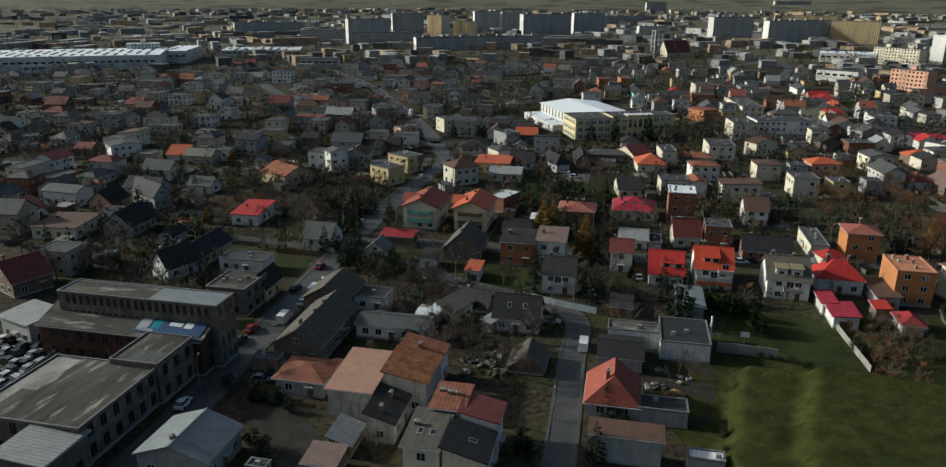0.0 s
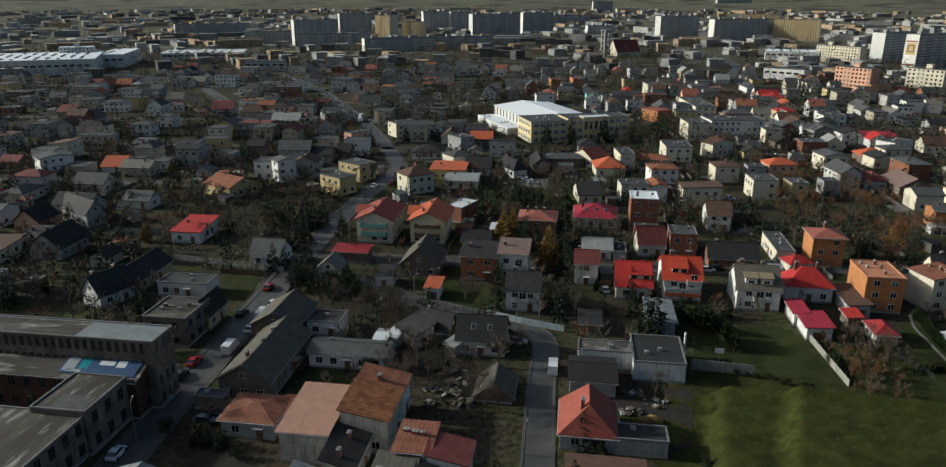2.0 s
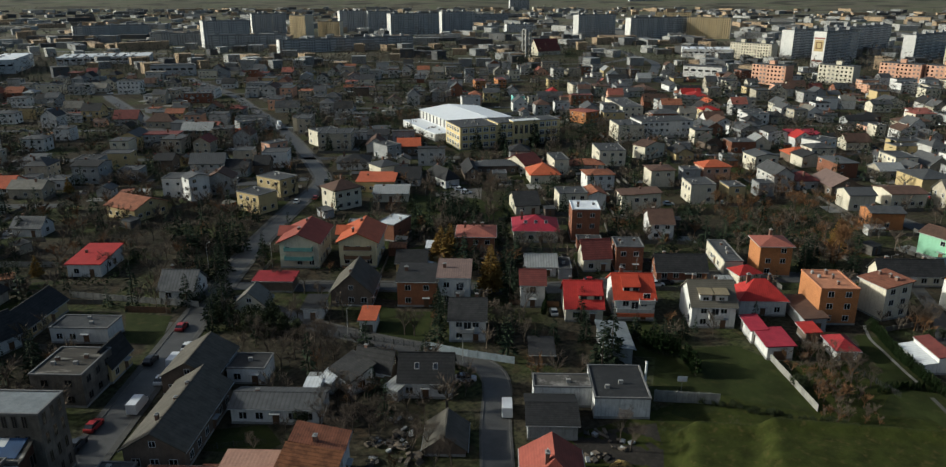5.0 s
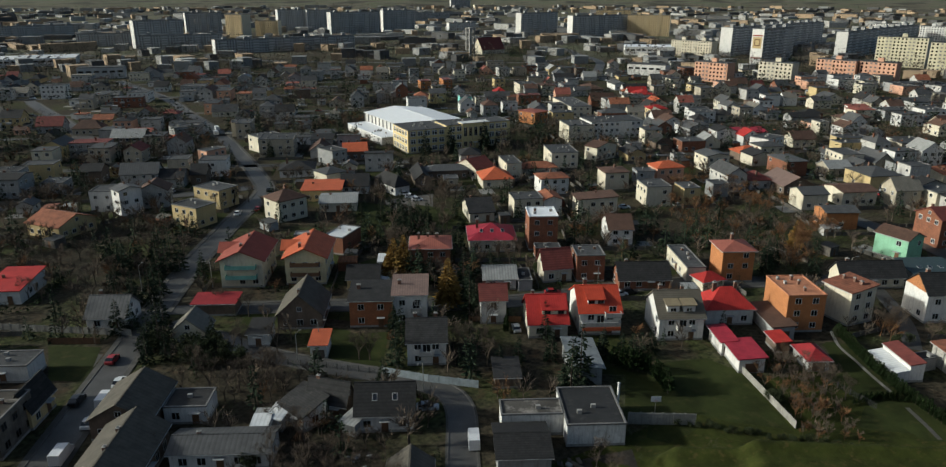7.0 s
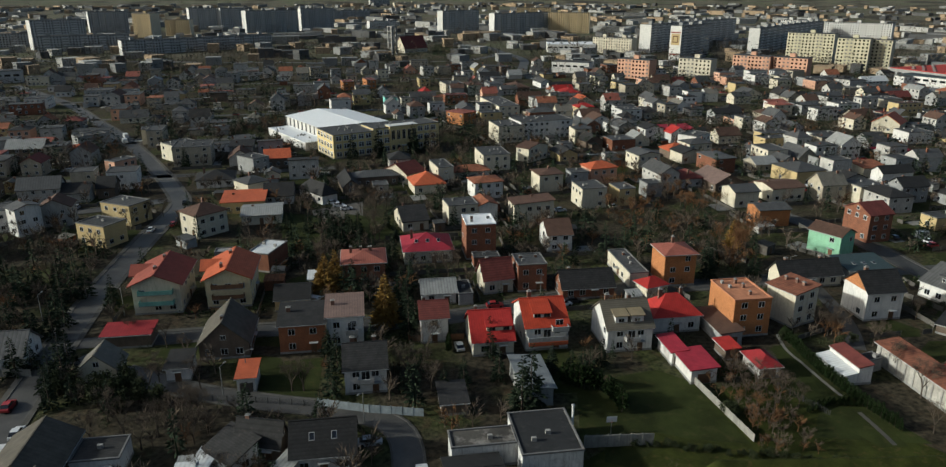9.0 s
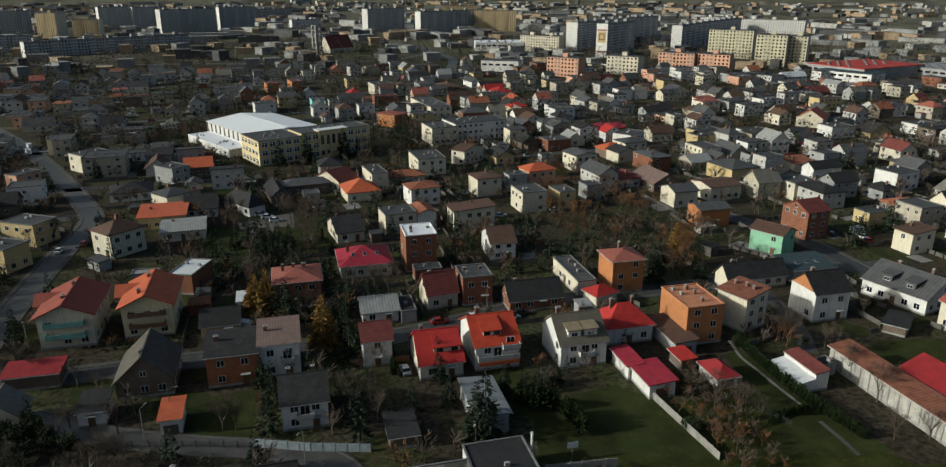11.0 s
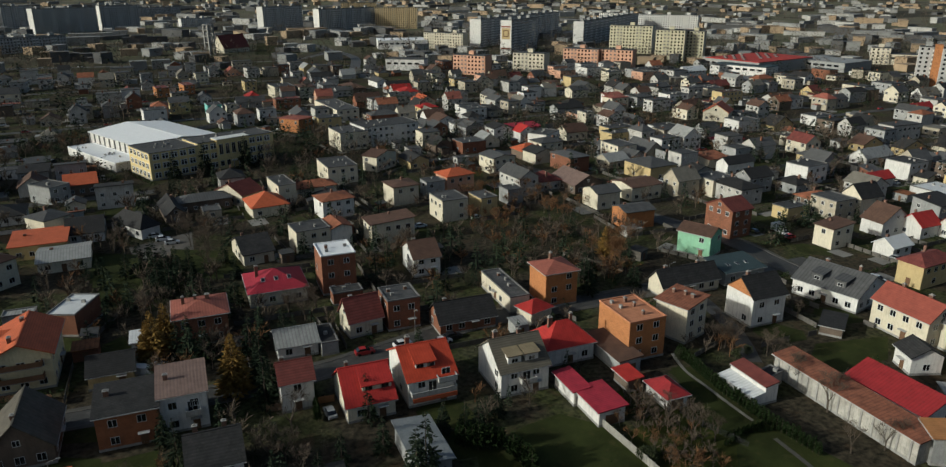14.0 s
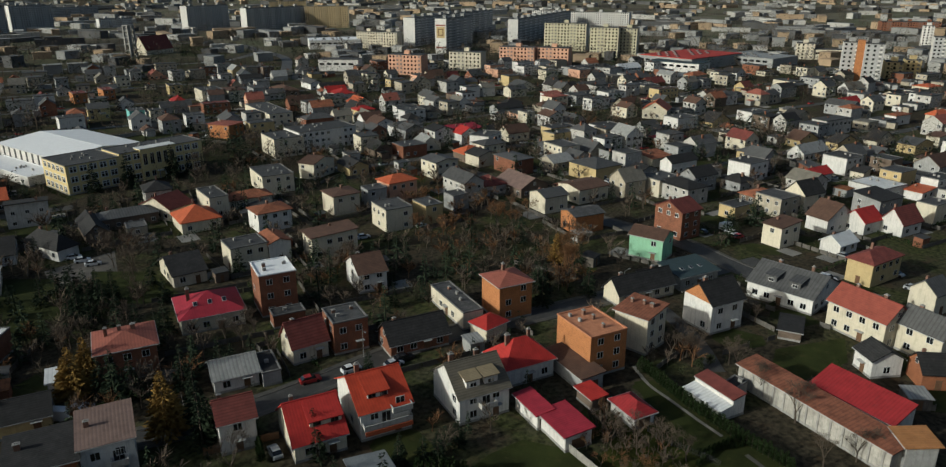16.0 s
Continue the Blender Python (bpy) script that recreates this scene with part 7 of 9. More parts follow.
trees("russet", 9, [(192.7, 216.2), (185.7, 206.2), (201.8, 218.6)])
trees("russet", 13, [(175.9, 149.9), (183.7, 152.7), (176.9, 152.7)])
trees("spruce", 9, [(174.6, 143.8), (168.8, 154.5), (172.1, 154.4), (163.3, 150.0), (155.5, 152.5)])
trees("bare", 8, [(124.0, 105.1), (156.2, 116.3), (158.3, 113.8), (157.7, 112.0), (140.8, 80.1), (146.6, 90.5), (151.9, 98.0), (158.4, 103.8), (160.6, 106.0)])
trees("bush", 3, [(113.9, 107.6), (113.6, 109.4), (155.0, 110.2), (158.1, 109.0), (147.7, 119.0), (188.1, 107.0), (192.0, 105.6), (184.9, 107.7)])
trees("bare", 8, [(115.6, 193.5), (109.1, 194.9), (111.2, 189.4), (104.4, 269.8), (103.6, 261.4)])
trees("spruce", 9, [(97.8, 231.7), (98.5, 227.3), (102.7, 229.6), (102.0, 223.1), (94.4, 228.7), (100.3, 205.5), (104.8, 209.5), (99.7, 183.5), (135.4, 223.5)])
trees("spruce", 6, [(143.0, 177.9), (117.5, 162.3), (92.7, 253.1)])
trees("bare", 11, [(-45.2, 196.6), (-54.0, 196.2), (-60.0, 203.4), (-67.2, 217.4)])
trees("spruce", 9, [(-16.9, 183.4), (-41.4, 201.2), (-61.7, 222.5)])
trees("bare", 6, [(-3.5, 128.4), (-0.7, 126.2), (33.4, 140.2), (35.3, 137.7), (38.7, 140.7), (33.1, 146.3), (12.2, 98.4), (15.7, 108.5), (14.6, 147.3), (17.1, 130.5)])
trees("bush", 4, [(-10.3, 127.5), (-4.9, 123.2), (-2.3, 121.1), (0.2, 116.5), (-6.2, 107.7), (-4.5, 105.1), (26.0, 136.6)])
trees("spruce", 4, [(-6.2, 122.2), (-4.2, 121.6), (-2.6, 119.9), (11.6, 150.2)])
trees("bare", 7, [(72.4, 105.9), (36.6, 126.7), (40.6, 124.0), (41.3, 114.6), (44.5, 115.1), (72.5, 108.8)])
trees("spruce", 8, [(35.5, 93.9), (45.8, 89.0), (53.3, 100.5), (53.5, 147.1), (94.5, 152.8)])
trees("bush", 3, [(54.6, 98.8), (55.4, 97.4), (57.8, 99.2), (69.1, 88.9), (66.6, 84.2)])
trees("bare", 8, [(29.9, 131.2), (33.4, 131.1), (35.6, 128.8), (38.9, 130.1), (29.9, 125.9), (39.4, 119.4), (42.6, 120.5), (29.0, 135.8), (35.5, 140.6)])
trees("spruce", 9, [(-16.6, 176.4), (-23.3, 148.3), (21.0, 191.4), (23.0, 198.6), (-28.0, 209.5)])
trees("bare", 7, [(-35.1, 220.3), (-25.0, 247.3), (-2.8, 231.0), (0.1, 226.4), (35.6, 180.2), (40.7, 194.0), (42.4, 185.0), (41.2, 173.0), (32.9, 176.5), (35.4, 202.1), (28.4, 190.9)])
trees("spruce", 9, [(-25.8, 232.4), (-23.3, 286.0), (-26.2, 277.8), (26.6, 230.9), (29.2, 233.6), (32.4, 232.3), (24.6, 224.5), (19.4, 245.7), (22.2, 240.5), (16.5, 251.1)])
trees("bare", 8, [(5.2, 251.7), (9.9, 253.9), (12.6, 244.5), (16.5, 239.0), (1.1, 261.9), (22.0, 248.8), (26.5, 246.9), (-2.0, 277.0), (35.3, 243.2), (-32.5, 348.2), (-14.0, 340.4)])
trees("russet", 8, [(-14.9, 244.7), (-10.9, 246.7)])
trees("yellow", 6, [(-14.4, 327.0), (-19.5, 236.2)])
trees("spruce", 9, [(191.0, 324.5), (144.6, 310.8), (164.7, 323.9), (142.2, 379.8), (58.7, 359.1), (91.6, 353.9), (96.6, 359.4), (73.2, 349.6)])
trees("bare", 8, [(53.5, 281.9), (59.8, 287.9), (65.2, 289.6), (37.7, 313.2), (34.6, 284.8), (34.1, 304.7), (18.5, 282.2), (23.1, 287.8), (12.5, 299.3), (88.1, 217.2), (89.0, 209.5), (97.0, 211.3), (113.7, 237.6), (110.2, 226.3)])
trees("spruce", 8, [(110.4, 277.1), (94.4, 220.4), (95.2, 212.5), (114.1, 223.8), (117.8, 234.9), (101.8, 215.6)])
trees("spruce", 13, [(183.1, 323.2), (167.5, 327.0), (154.9, 328.0)])
trees("spruce", 8, [(137.4, 368.1), (132.4, 364.8), (196.9, 481.3), (217.9, 538.0), (240.4, 394.6), (254.8, 482.4)])
trees("spruce", 9, [(325.7, 166.9), (322.7, 159.6), (428.5, 251.3), (432.3, 245.7), (422.6, 236.9), (341.3, 168.8), (474.7, 207.6), (509.7, 238.9), (551.3, 177.5)])
trees("bare", 8, [(218.9, 193.5), (209.6, 193.2), (220.9, 205.3), (210.4, 185.4), (233.9, 219.1), (211.9, 203.7), (306.9, 182.6), (332.0, 182.4), (329.7, 199.1), (335.6, 218.7), (345.5, 219.5), (354.5, 176.5)])
trees("bare", 9, [(310.3, 135.5), (409.8, 175.4), (566.0, 155.6), (553.6, 144.6), (419.0, 144.3)])
trees("spruce", 7, [(383.0, 121.1), (394.4, 118.2), (260.1, 133.6), (278.9, 162.4), (263.7, 114.7), (371.2, 100.4), (362.1, 102.1)])
trees("yellow", 6, [(274.1, 160.6), (781.4, 225.6), (713.8, 163.8)])
trees("bare", 7, [(143.0, 76.9), (150.6, 90.4), (155.5, 98.9), (161.5, 116.5), (157.2, 114.2), (124.8, 110.1), (136.5, 84.1), (186.1, 109.5), (181.2, 106.5)])
trees("bare", 9, [(122.7, 254.9), (119.4, 254.8), (124.7, 261.9), (110.2, 190.5), (119.3, 245.8)])
trees("spruce", 9, [(102.7, 237.3), (100.8, 247.5), (105.2, 249.0), (106.5, 239.3), (107.4, 234.2), (100.0, 237.4), (96.6, 246.1)])
trees("spruce", 6, [(99.0, 138.6), (108.1, 134.2), (103.1, 134.3), (101.8, 136.3), (151.7, 185.9)])
cars("red", 63, [(11.4, 186.7)])
cars("black", 63, [(4.2, 173.1)])
cars("white", 63, [(11.6, 176.1), (5.5, 163.8)])
vans("white", 63, [(8.7, 170.0), (1.0, 155.5)])
cars("red", 63, [(-6.1, 152.0)])
cars("dark", 63, [(-8.6, 147.2)])
cars("teal", 153, [(-11.9, 139.8)])
cars("white", 63, [(-17.8, 123.8)])
cars("dark", -30, [(-4.3, 129.0), (-3.4, 131.4)])
cars("black", 150, [(-55.4, 160.0), (-53.5, 162.3), (-49.7, 155.8), (-52.1, 153.0), (-47.5, 150.9), (-52.6, 149.8), (-49.3, 147.3), (-46.7, 156.7), (-50.8, 161.5), (-54.8, 155.5), (-44.8, 154.4), (-50.8, 145.3)])
cars("silver", 60, [(-50.8, 143.1), (-48.5, 141.7), (-47.4, 145.2), (-50.6, 140.1), (-48.2, 138.0), (-45.9, 147.2)])
vans("white", 63, [(60.1, 125.4)])
cars("silver", -27, [(58.2, 138.4)])
cars("white", -20, [(115.9, 165.4), (122.2, 159.9)])
cars("red", -27, [(108.6, 169.0)])
cars("black", -27, [(125.2, 159.8)])
cars("silver", 63, [(89.7, 157.0)])
vans("white", -60, [(75.4, 194.6)])
cars("white", 0, [(78.3, 195.4), (78.8, 192.4), (78.7, 194.0)])
cars("white", -110, [(217.6, 98.2)])
cars("white", -24, [(265.2, 177.9), (270.3, 170.5), (274.2, 169.3)])
cars("red", -24, [(266.1, 173.9), (269.1, 176.7)])
cars("silver", -24, [(272.1, 174.2), (270.7, 178.9), (266.8, 180.1), (267.2, 170.7)])
cars("white", -24, [(116.9, 265.8), (117.2, 261.0), (116.7, 269.9)])
cars("white", 63, [(58.2, 276.4)])
cars("red", 63, [(65.3, 278.1)])
cars("black", 63, [(75.7, 301.1)])
vans("white", 90, [(86.4, 437.7), (83.1, 424.3)])
cars("silver", 60, [(43.1, 316.5), (44.5, 317.3)])
cars("white", -20, [(287.9, 311.7), (191.5, 208.4)])
cars("silver", -112, [(236.4, 97.6), (222.1, 80.0), (230.6, 84.6)])
street_lamp(-15.2, 127.7, 7)
street_lamp(44.0, 101.8, 7)
street_lamp(43.8, 168.1, 6)
street_lamp(60.6, 144.8, 6)
street_lamp(121.4, 167.2, 6)
street_lamp(177.9, 136.2, 7)
street_lamp(21.6, 222.4, 7)
street_lamp(37.3, 216.1, 7)
street_lamp(49.6, 171.4, 6)
cars("silver", 60, [(-53.6, 154.5), (-48.0, 151.6), (-50.4, 148.3), (-45.4, 147.5), (-48.0, 141.1), (-43.0, 148.9)])
cars("dark", 60, [(-51.2, 155.7), (-45.5, 152.8), (-47.1, 145.7), (-45.9, 138.7), (-47.9, 155.7)])
cars("white", 62, [(-50.7, 143.5), (-48.5, 137.1), (-51.8, 160.5), (-55.9, 160.7)])
lawn([(673, 829), (709, 820), (596, 696), (611, 754)], z=0.05, label="wide rough grass field by the avenue", name="meadow")
lawn([(555, 860), (566, 793), (473, 672), (459, 724)], z=0.05, label="wide rough grass field by the avenue", name="meadow")
lawn([(4.7, 188.0), (6.7, 193.2), (10.0, 191.0), (7.8, 186.0)], M_PAVE, 0.025, "trodden gravel yard", "yard")
lawn([(85.9, 111.8), (91.6, 117.0), (96.0, 113.1), (95.2, 109.3), (87.9, 108.7)])
lawn([(141.6, 118.3), (145.9, 117.6), (135.7, 98.8), (132.1, 99.6)])
lawn([(98.5, 271.4), (106.3, 260.2), (90.7, 230.7), (83.7, 237.7)])
trees("spruce", 12, [(183.8, 323.6)])
trees("spruce", 7, [(168.2, 326.6)])
trees("spruce", 5, [(157.0, 328.6)])
trees("bare", 11, [(190.7, 318.5), (222.5, 314.5)])
trees("russet", 8, [(200.1, 161.3), (195.0, 161.9), (205.0, 161.1)])
trees("yellow", 9, [(188.5, 160.1)])
trees("spruce", 8, [(190.3, 154.3)])
trees("yellow", 5, [(268.4, 160.6)])
cars("white", 60, [(262.3, 177.7), (266.8, 186.5), (262.6, 174.8)])
cars("red", 60, [(264.3, 180.4)])
cars("silver", 60, [(263.4, 186.7), (266.0, 183.6), (271.0, 184.2)])
cars("dark", 60, [(250.8, 181.6), (252.4, 184.5)])
cars("white", -24, [(173.9, 216.3), (218.2, 99.3), (258.5, 105.6)])
cars("red", 150, [(235.7, 126.2)])
cars("white", 60, [(238.9, 129.0)])
cars("dark", -24, [(166.8, 286.8), (206.9, 283.7)])
vans("white", -24, [(242.8, 131.3)])

# ---------------------------------------------------------------- the grass mound and other single things
def mound():
    """A turfed bank that rises in two steps away from the yards."""
    n = 90
    v, f = [], []

    def ease(t):
        t = max(0.0, min(1.0, t))
        return t * t * (3 - 2 * t)
    for j in range(n + 1):
        for i in range(n + 1):
            x, y = 62 + 70 * i / n, 48 + 66 * j / n
            east = (x - 85) * 0.77 - (y - 110) * 0.64 + 1.3 * noise.noise((x * 0.07, y * 0.07, 1))
            north = (x - 84) * 0.57 + (y - 109.5) * 0.82
            rim = ease(-north / 5.5) * ease((x - 62) / 3) * ease((132 - x) / 4) * ease((y - 48) / 3)
            h = rim * (2.8 * ease(east / 4.0) + 2.0 * ease((east - 11.5) / 3.4) + 0.3 * noise.noise((x * 0.15, y * 0.15, 3)) + 0.1 * noise.noise((x * 0.7, y * 0.7, 7)))
            h += ease((x - 66) / 4) * ease((132 - x) / 4) * ease((east + 1) / 4) * 1.2 * math.exp(-((north + 4.2) / 1.7) ** 2)
            v.append((x, y, 0.015 + max(0.0, h)))
    for j in range(n):
        for i in range(n):
            k = j * (n + 1) + i
            f.append((k, k + 1, k + n + 2, k + n + 1))
    # tufts of longer grass over the turf
    gr = random.Random(12)
    gv, gf, gi = [], [], []
    for _ in range(7000):
        k = gr.randrange(len(v))
        if v[k][2] < 0.1 and gr.random() < 0.7:
            continue
        p = (v[k][0] + gr.uniform(-0.4, 0.4), v[k][1] + gr.uniform(-0.4, 0.4), v[k][2] - 0.08)
        dry = noise.noise((p[0] * 0.12, p[1] * 0.12, 5)) > gr.uniform(0.12, 0.4)
        for _ in range(2):
            blade(gv, gf, p, (gr.uniform(-0.5, 0.5), gr.uniform(-0.5, 0.5), 0.6), gr.uniform(0.1, 0.25), gr.uniform(0.06, 0.16), gr)
            gi.append(1 if dry else 0)
    tagged(new("grass_tufts", mesh_of("grass_tufts", gv, gf, [M_MOUND, M_DRY], gi)), "tufts of green and dry yellow grass on the bank", "grass", kind="stuff")
    tagged(new("grass_mound", mesh_of("grass_mound", v, f, M_MOUND, smooth=True)), "turfed bank of worn yellow-green grass beside the gardens", "mound", kind="structure")


M_DRY = surface("dry_grass", (0.062, 0.052, 0.018), rough=0.95, spec=0.1, var=0.4)
M_MOUND = surface("mound_grass", (0.040, 0.047, 0.009), rough=0.95, spec=0.1, var=0.55, scale=0.3, fine=5.0, dirty=0.7, dirt=(0.075, 0.054, 0.02), bump=0.9)
mound()

# a rank hedge of dark scrub in the ditch behind the bank
for i in range(46):
    u = i / 45
    tree("bush", 91 + 40 * u + trng.uniform(-0.6, 0.6), 114.4 - 41 * u + trng.uniform(-0.8, 0.8), trng.uniform(1.0, 1.9), "scrub in the ditch", 1.3)

# a sheet-metal flue, the basketball backboard, a hay heap
r = thing("flue", "white metal flue beside the workshop roof", "chimney", 86.4, 119.9)
v, f = [], []
tube(v, f, (0, 0, 0), (0, 0, 6.2), 0.22, 0.22, 10)
part("pipe", mesh_of("pipe", v, f, M_FRAME), r)
v, f = [], []
tube(v, f, (0, 0, 6.25), (0, 0, 6.5), 0.34, 0.05, 10)
part("cowl", mesh_of("cowl", v, f, M_TRIM), r)

r = thing("basketball_stand", "white basketball backboard on a steel post in the garden", "basketball stand", 92.4, 116.7, 0, -30)
v, f = [], []
tube(v, f, (0, 0, 0), (0, 0, 2.9), 0.06, 0.05, 8)
part("post", mesh_of("post", v, f, M_STEEL), r)
v, f = boxes((-0.9, 0.9, -0.14, -0.1, 2.4, 3.5))
part("backboard", mesh_of("backboard", v, f, M_FRAME), r)
v, f = [], []
for i in range(12):
    a, b2 = 6.2832 * i / 12, 6.2832 * (i + 1) / 12
    tube(v, f, (0.23 * math.cos(a), -0.4 + 0.23 * math.sin(a), 2.75), (0.23 * math.cos(b2), -0.4 + 0.23 * math.sin(b2), 2.75), 0.015, 0.015, 4)
part("hoop", mesh_of("hoop", v, f, CAR_MAT["red"]), r)

v, f = [], []
hr2 = random.Random(3)
for _ in range(900):
    a, q = hr2.uniform(0, 6.28), math.sqrt(hr2.random())
    z = 1.3 * (1 - q * q) * hr2.uniform(0.8, 1.05)
    blade(v, f, (1.9 * q * math.cos(a), 1.3 * q * math.sin(a), z), (math.cos(a), math.sin(a), hr2.uniform(-0.5, 0.3)), 0.45, 0.16, hr2)
ob = new("straw_heap", mesh_of("straw_heap", v, f, surface("straw", (0.36, 0.25, 0.09), var=0.3)))
ob.matrix_basis = pose(68.1, 102.9, 0)
tagged(ob, "heap of pale straw in the back yard", "straw heap", kind="stuff")

# the banner on the lean-to roof of the mill wing: a blue cloth with plain bars for its unreadable lines
M_BANNER = surface("banner_blue", (0.03, 0.07, 0.16), rough=0.6, var=0.4, scale=0.4)
r = thing("banner", "blue advertising banner with pale bars lying on the mill wing's roof", "banner", -29.0, 145.0, 8.6, -28)
lay = pose(0, 0, 0.24, 19, 0, 0)
v, f = boxes((3.0, 17.2, -2.9, 2.9, 0.0, 0.05))
part("cloth", mesh_of("cloth", v, f, M_BANNER), r, m=lay)
for i, (x0, x1, y0, y1) in enumerate(((8.6, 15.8, 1.1, 1.9), (9.6, 12.4, -0.7, 0.3), (12.9, 14.6, -1.0, 0.5), (3.4, 5.6, -2.4, 1.6), (6.2, 8.0, -1.8, 2.2), (4.2, 7.0, -2.6, -2.0))):
    v, f = boxes((x0, x1, y0, y1, 0.05, 0.07))
    part("bar", mesh_of("bar", v, f, M_FRAME if i < 3 else CAR_MAT["silver" if i % 2 else "teal"]), r, m=lay)

# the concrete bell tower beside the church
r = thing("bell_tower", "tall grey concrete bell tower beside the church", "tower", 430, 757, 0, 8)
for px in (-3, 3):
    for py in (-3, 3):
        v, f = boxes((px - 0.8, px + 0.8, py - 0.8, py + 0.8, 0, 29))
        part("pillar", mesh_of("pillar", v, f, M_CONC), r)
for z in (6, 12, 18, 24, 29):
    v, f = boxes((-4, 4, -4, 4, z, z + 0.7))
    part("slab", mesh_of("slab", v, f, M_CONC), r)

# the cluttered yard: scrap heaps of boards, sheets and crates, and a fallen sheet roof
M_SCRAP = [surface("scrap_board", (0.15, 0.12, 0.09), var=0.5), surface("scrap_sheet", (0.34, 0.34, 0.33), rough=0.5, var=0.4), surface("scrap_dark", (0.05, 0.045, 0.04), var=0.4)]
crng = random.Random(77)
for cx, cy, n in ((36, 126.5, 16), (38.5, 124, 18), (41, 127, 12), (34, 121.5, 10), (39.5, 119.5, 12), (42, 131, 10), (66, 107, 10), (72, 108, 9), (70, 112.5, 8)):
    v, f, idx = [], [], []
    for _ in range(n):
        bv, bf = boxes((-crng.uniform(0.2, 0.9), crng.uniform(0.2, 0.9), -crng.uniform(0.1, 0.5), crng.uniform(0.1, 0.5), 0, crng.uniform(0.06, 0.5)))
        m = pose(crng.uniform(-1.8, 1.8), crng.uniform(-1.4, 1.4), crng.uniform(0.0, 0.3), crng.uniform(-25, 25), crng.uniform(-20, 20), crng.uniform(0, 180))
        o = len(v)
        v.extend(tuple(m @ Vector(q)) for q in bv)
        f.extend(tuple(i + o for i in q) for q in bf)
        idx.extend([crng.choice((0, 0, 1, 2))] * len(bf))
    ob = new("scrap_heap", mesh_of("scrap_heap", v, f, M_SCRAP, idx))
    ob.matrix_basis = pose(cx, cy, 0)
    tagged(ob, "heap of old boards, sheets and crates in the yard", "scrap heap", "scrap heaps", kind="stuff")
trees("russet", 4.6, [(36.5, 141), (34.8, 138.5), (39, 140)])
trees("russet", 3.4, [(35.1, 117.1), (36.2, 118.4), (41.7, 135)])
trees("bare", 5.0, [(31, 130), (33, 134), (44, 133)])

# the long garden: tall thuja row, clipped hedge across the lawn, second path
lawn([(143.3, 118.6), (146.1, 115.9), (135.8, 96.8), (129.2, 84.8), (125.1, 87.4), (127.6, 101.2), (132.4, 108.7)], z=0.046)
hedge([(148.6, 119.4), (140.6, 107.0), (136.4, 98.4), (132.2, 87.0)], 2.9)
hedge([(128.1, 100.8), (135.3, 97.2)], 1.6)
band("garden_path", smooth_line([(132.7, 94.8), (130, 90), (127.7, 86.3)]), -0.4, 0.4, 0.0, 0.08, M_PAVE, "pale slab path between the flower beds", "path")
# evergreens and scrub along the main road
trees("spruce", 9, [(16.2, 227.8), (18.8, 214.5), (22.4, 213.0), (25.4, 217.6), (14.7, 218.6), (23.8, 242.0), (36.1, 221.5)])
trees("spruce", 7, [(17.4, 182.5), (20.9, 182.0), (25.8, 175.0), (30.5, 184.0), (88.4, 135.2)])
trees("bush", 5, [(27.2, 174.2), (30.7, 174.6), (24.5, 178.2), (33.6, 172.8), (37.4, 226.6), (29.2, 179.4)])
trees("bare", 7, [(31.6, 255.2), (35.6, 264.1), (27.3, 260.1), (41.4, 259.4), (31.4, 271.2), (34.4, 165.7), (38.2, 164.6), (34.8, 155.6), (29.4, 262.8)])
trees("russet", 4, [(119.2, 116.4), (117.0, 108.8), (113.6, 102.6), (121.6, 114.0), (118.6, 106.2), (116.2, 112.4), (115.2, 105.2)])

# ---------------------------------------------------------------- the town beyond, street by street
frng = random.Random(2024)


def blocked(x, y, margin, street=0.0):
    for bx, by, w, d, rot in KEEPOUT:
        dx, dy = x - bx, y - by
        if dx * dx + dy * dy > (w + d + margin * 2) ** 2:
            continue
        c, s = math.cos(radians(rot)), math.sin(radians(rot))
        if abs(dx * c + dy * s) < w / 2 + margin and abs(-dx * s + dy * c) < d / 2 + margin:
            return True
    for line, half in ROADS:
        for (px, py), (qx, qy) in zip(line, line[1:]):
            ex, ey = qx - px, qy - py
            t = max(0.0, min(1.0, ((x - px) * ex + (y - py) * ey) / (ex * ex + ey * ey + 1e-6)))
            if math.hypot(x - px - ex * t, y - py - ey * t) < half + margin + street:
                return True
    return False


def on_lawn(x, y):
    for pts in LAWNS:
        inside = False
        for (x0, y0), (x1, y1) in zip(pts, pts[1:] + pts[:1]):
            if (y0 > y) != (y1 > y) and x < (x1 - x0) * (y - y0) / (y1 - y0) + x0:
                inside = not inside
        if inside:
            return True
    return False


def surveyed(x, y):
    """The nearer gardens, whose houses are all placed above."""
    if y < 200 and -75 < x < 240:
        return True
    if math.hypot(x - 12, y - 40) < 262 and math.degrees(math.atan2(x - 12, y - 40)) > -12:
        return True
    if math.hypot(x - 195, y - 352) < 62 or math.hypot(x - 195, y - 208) < 24:
        return True
    return False


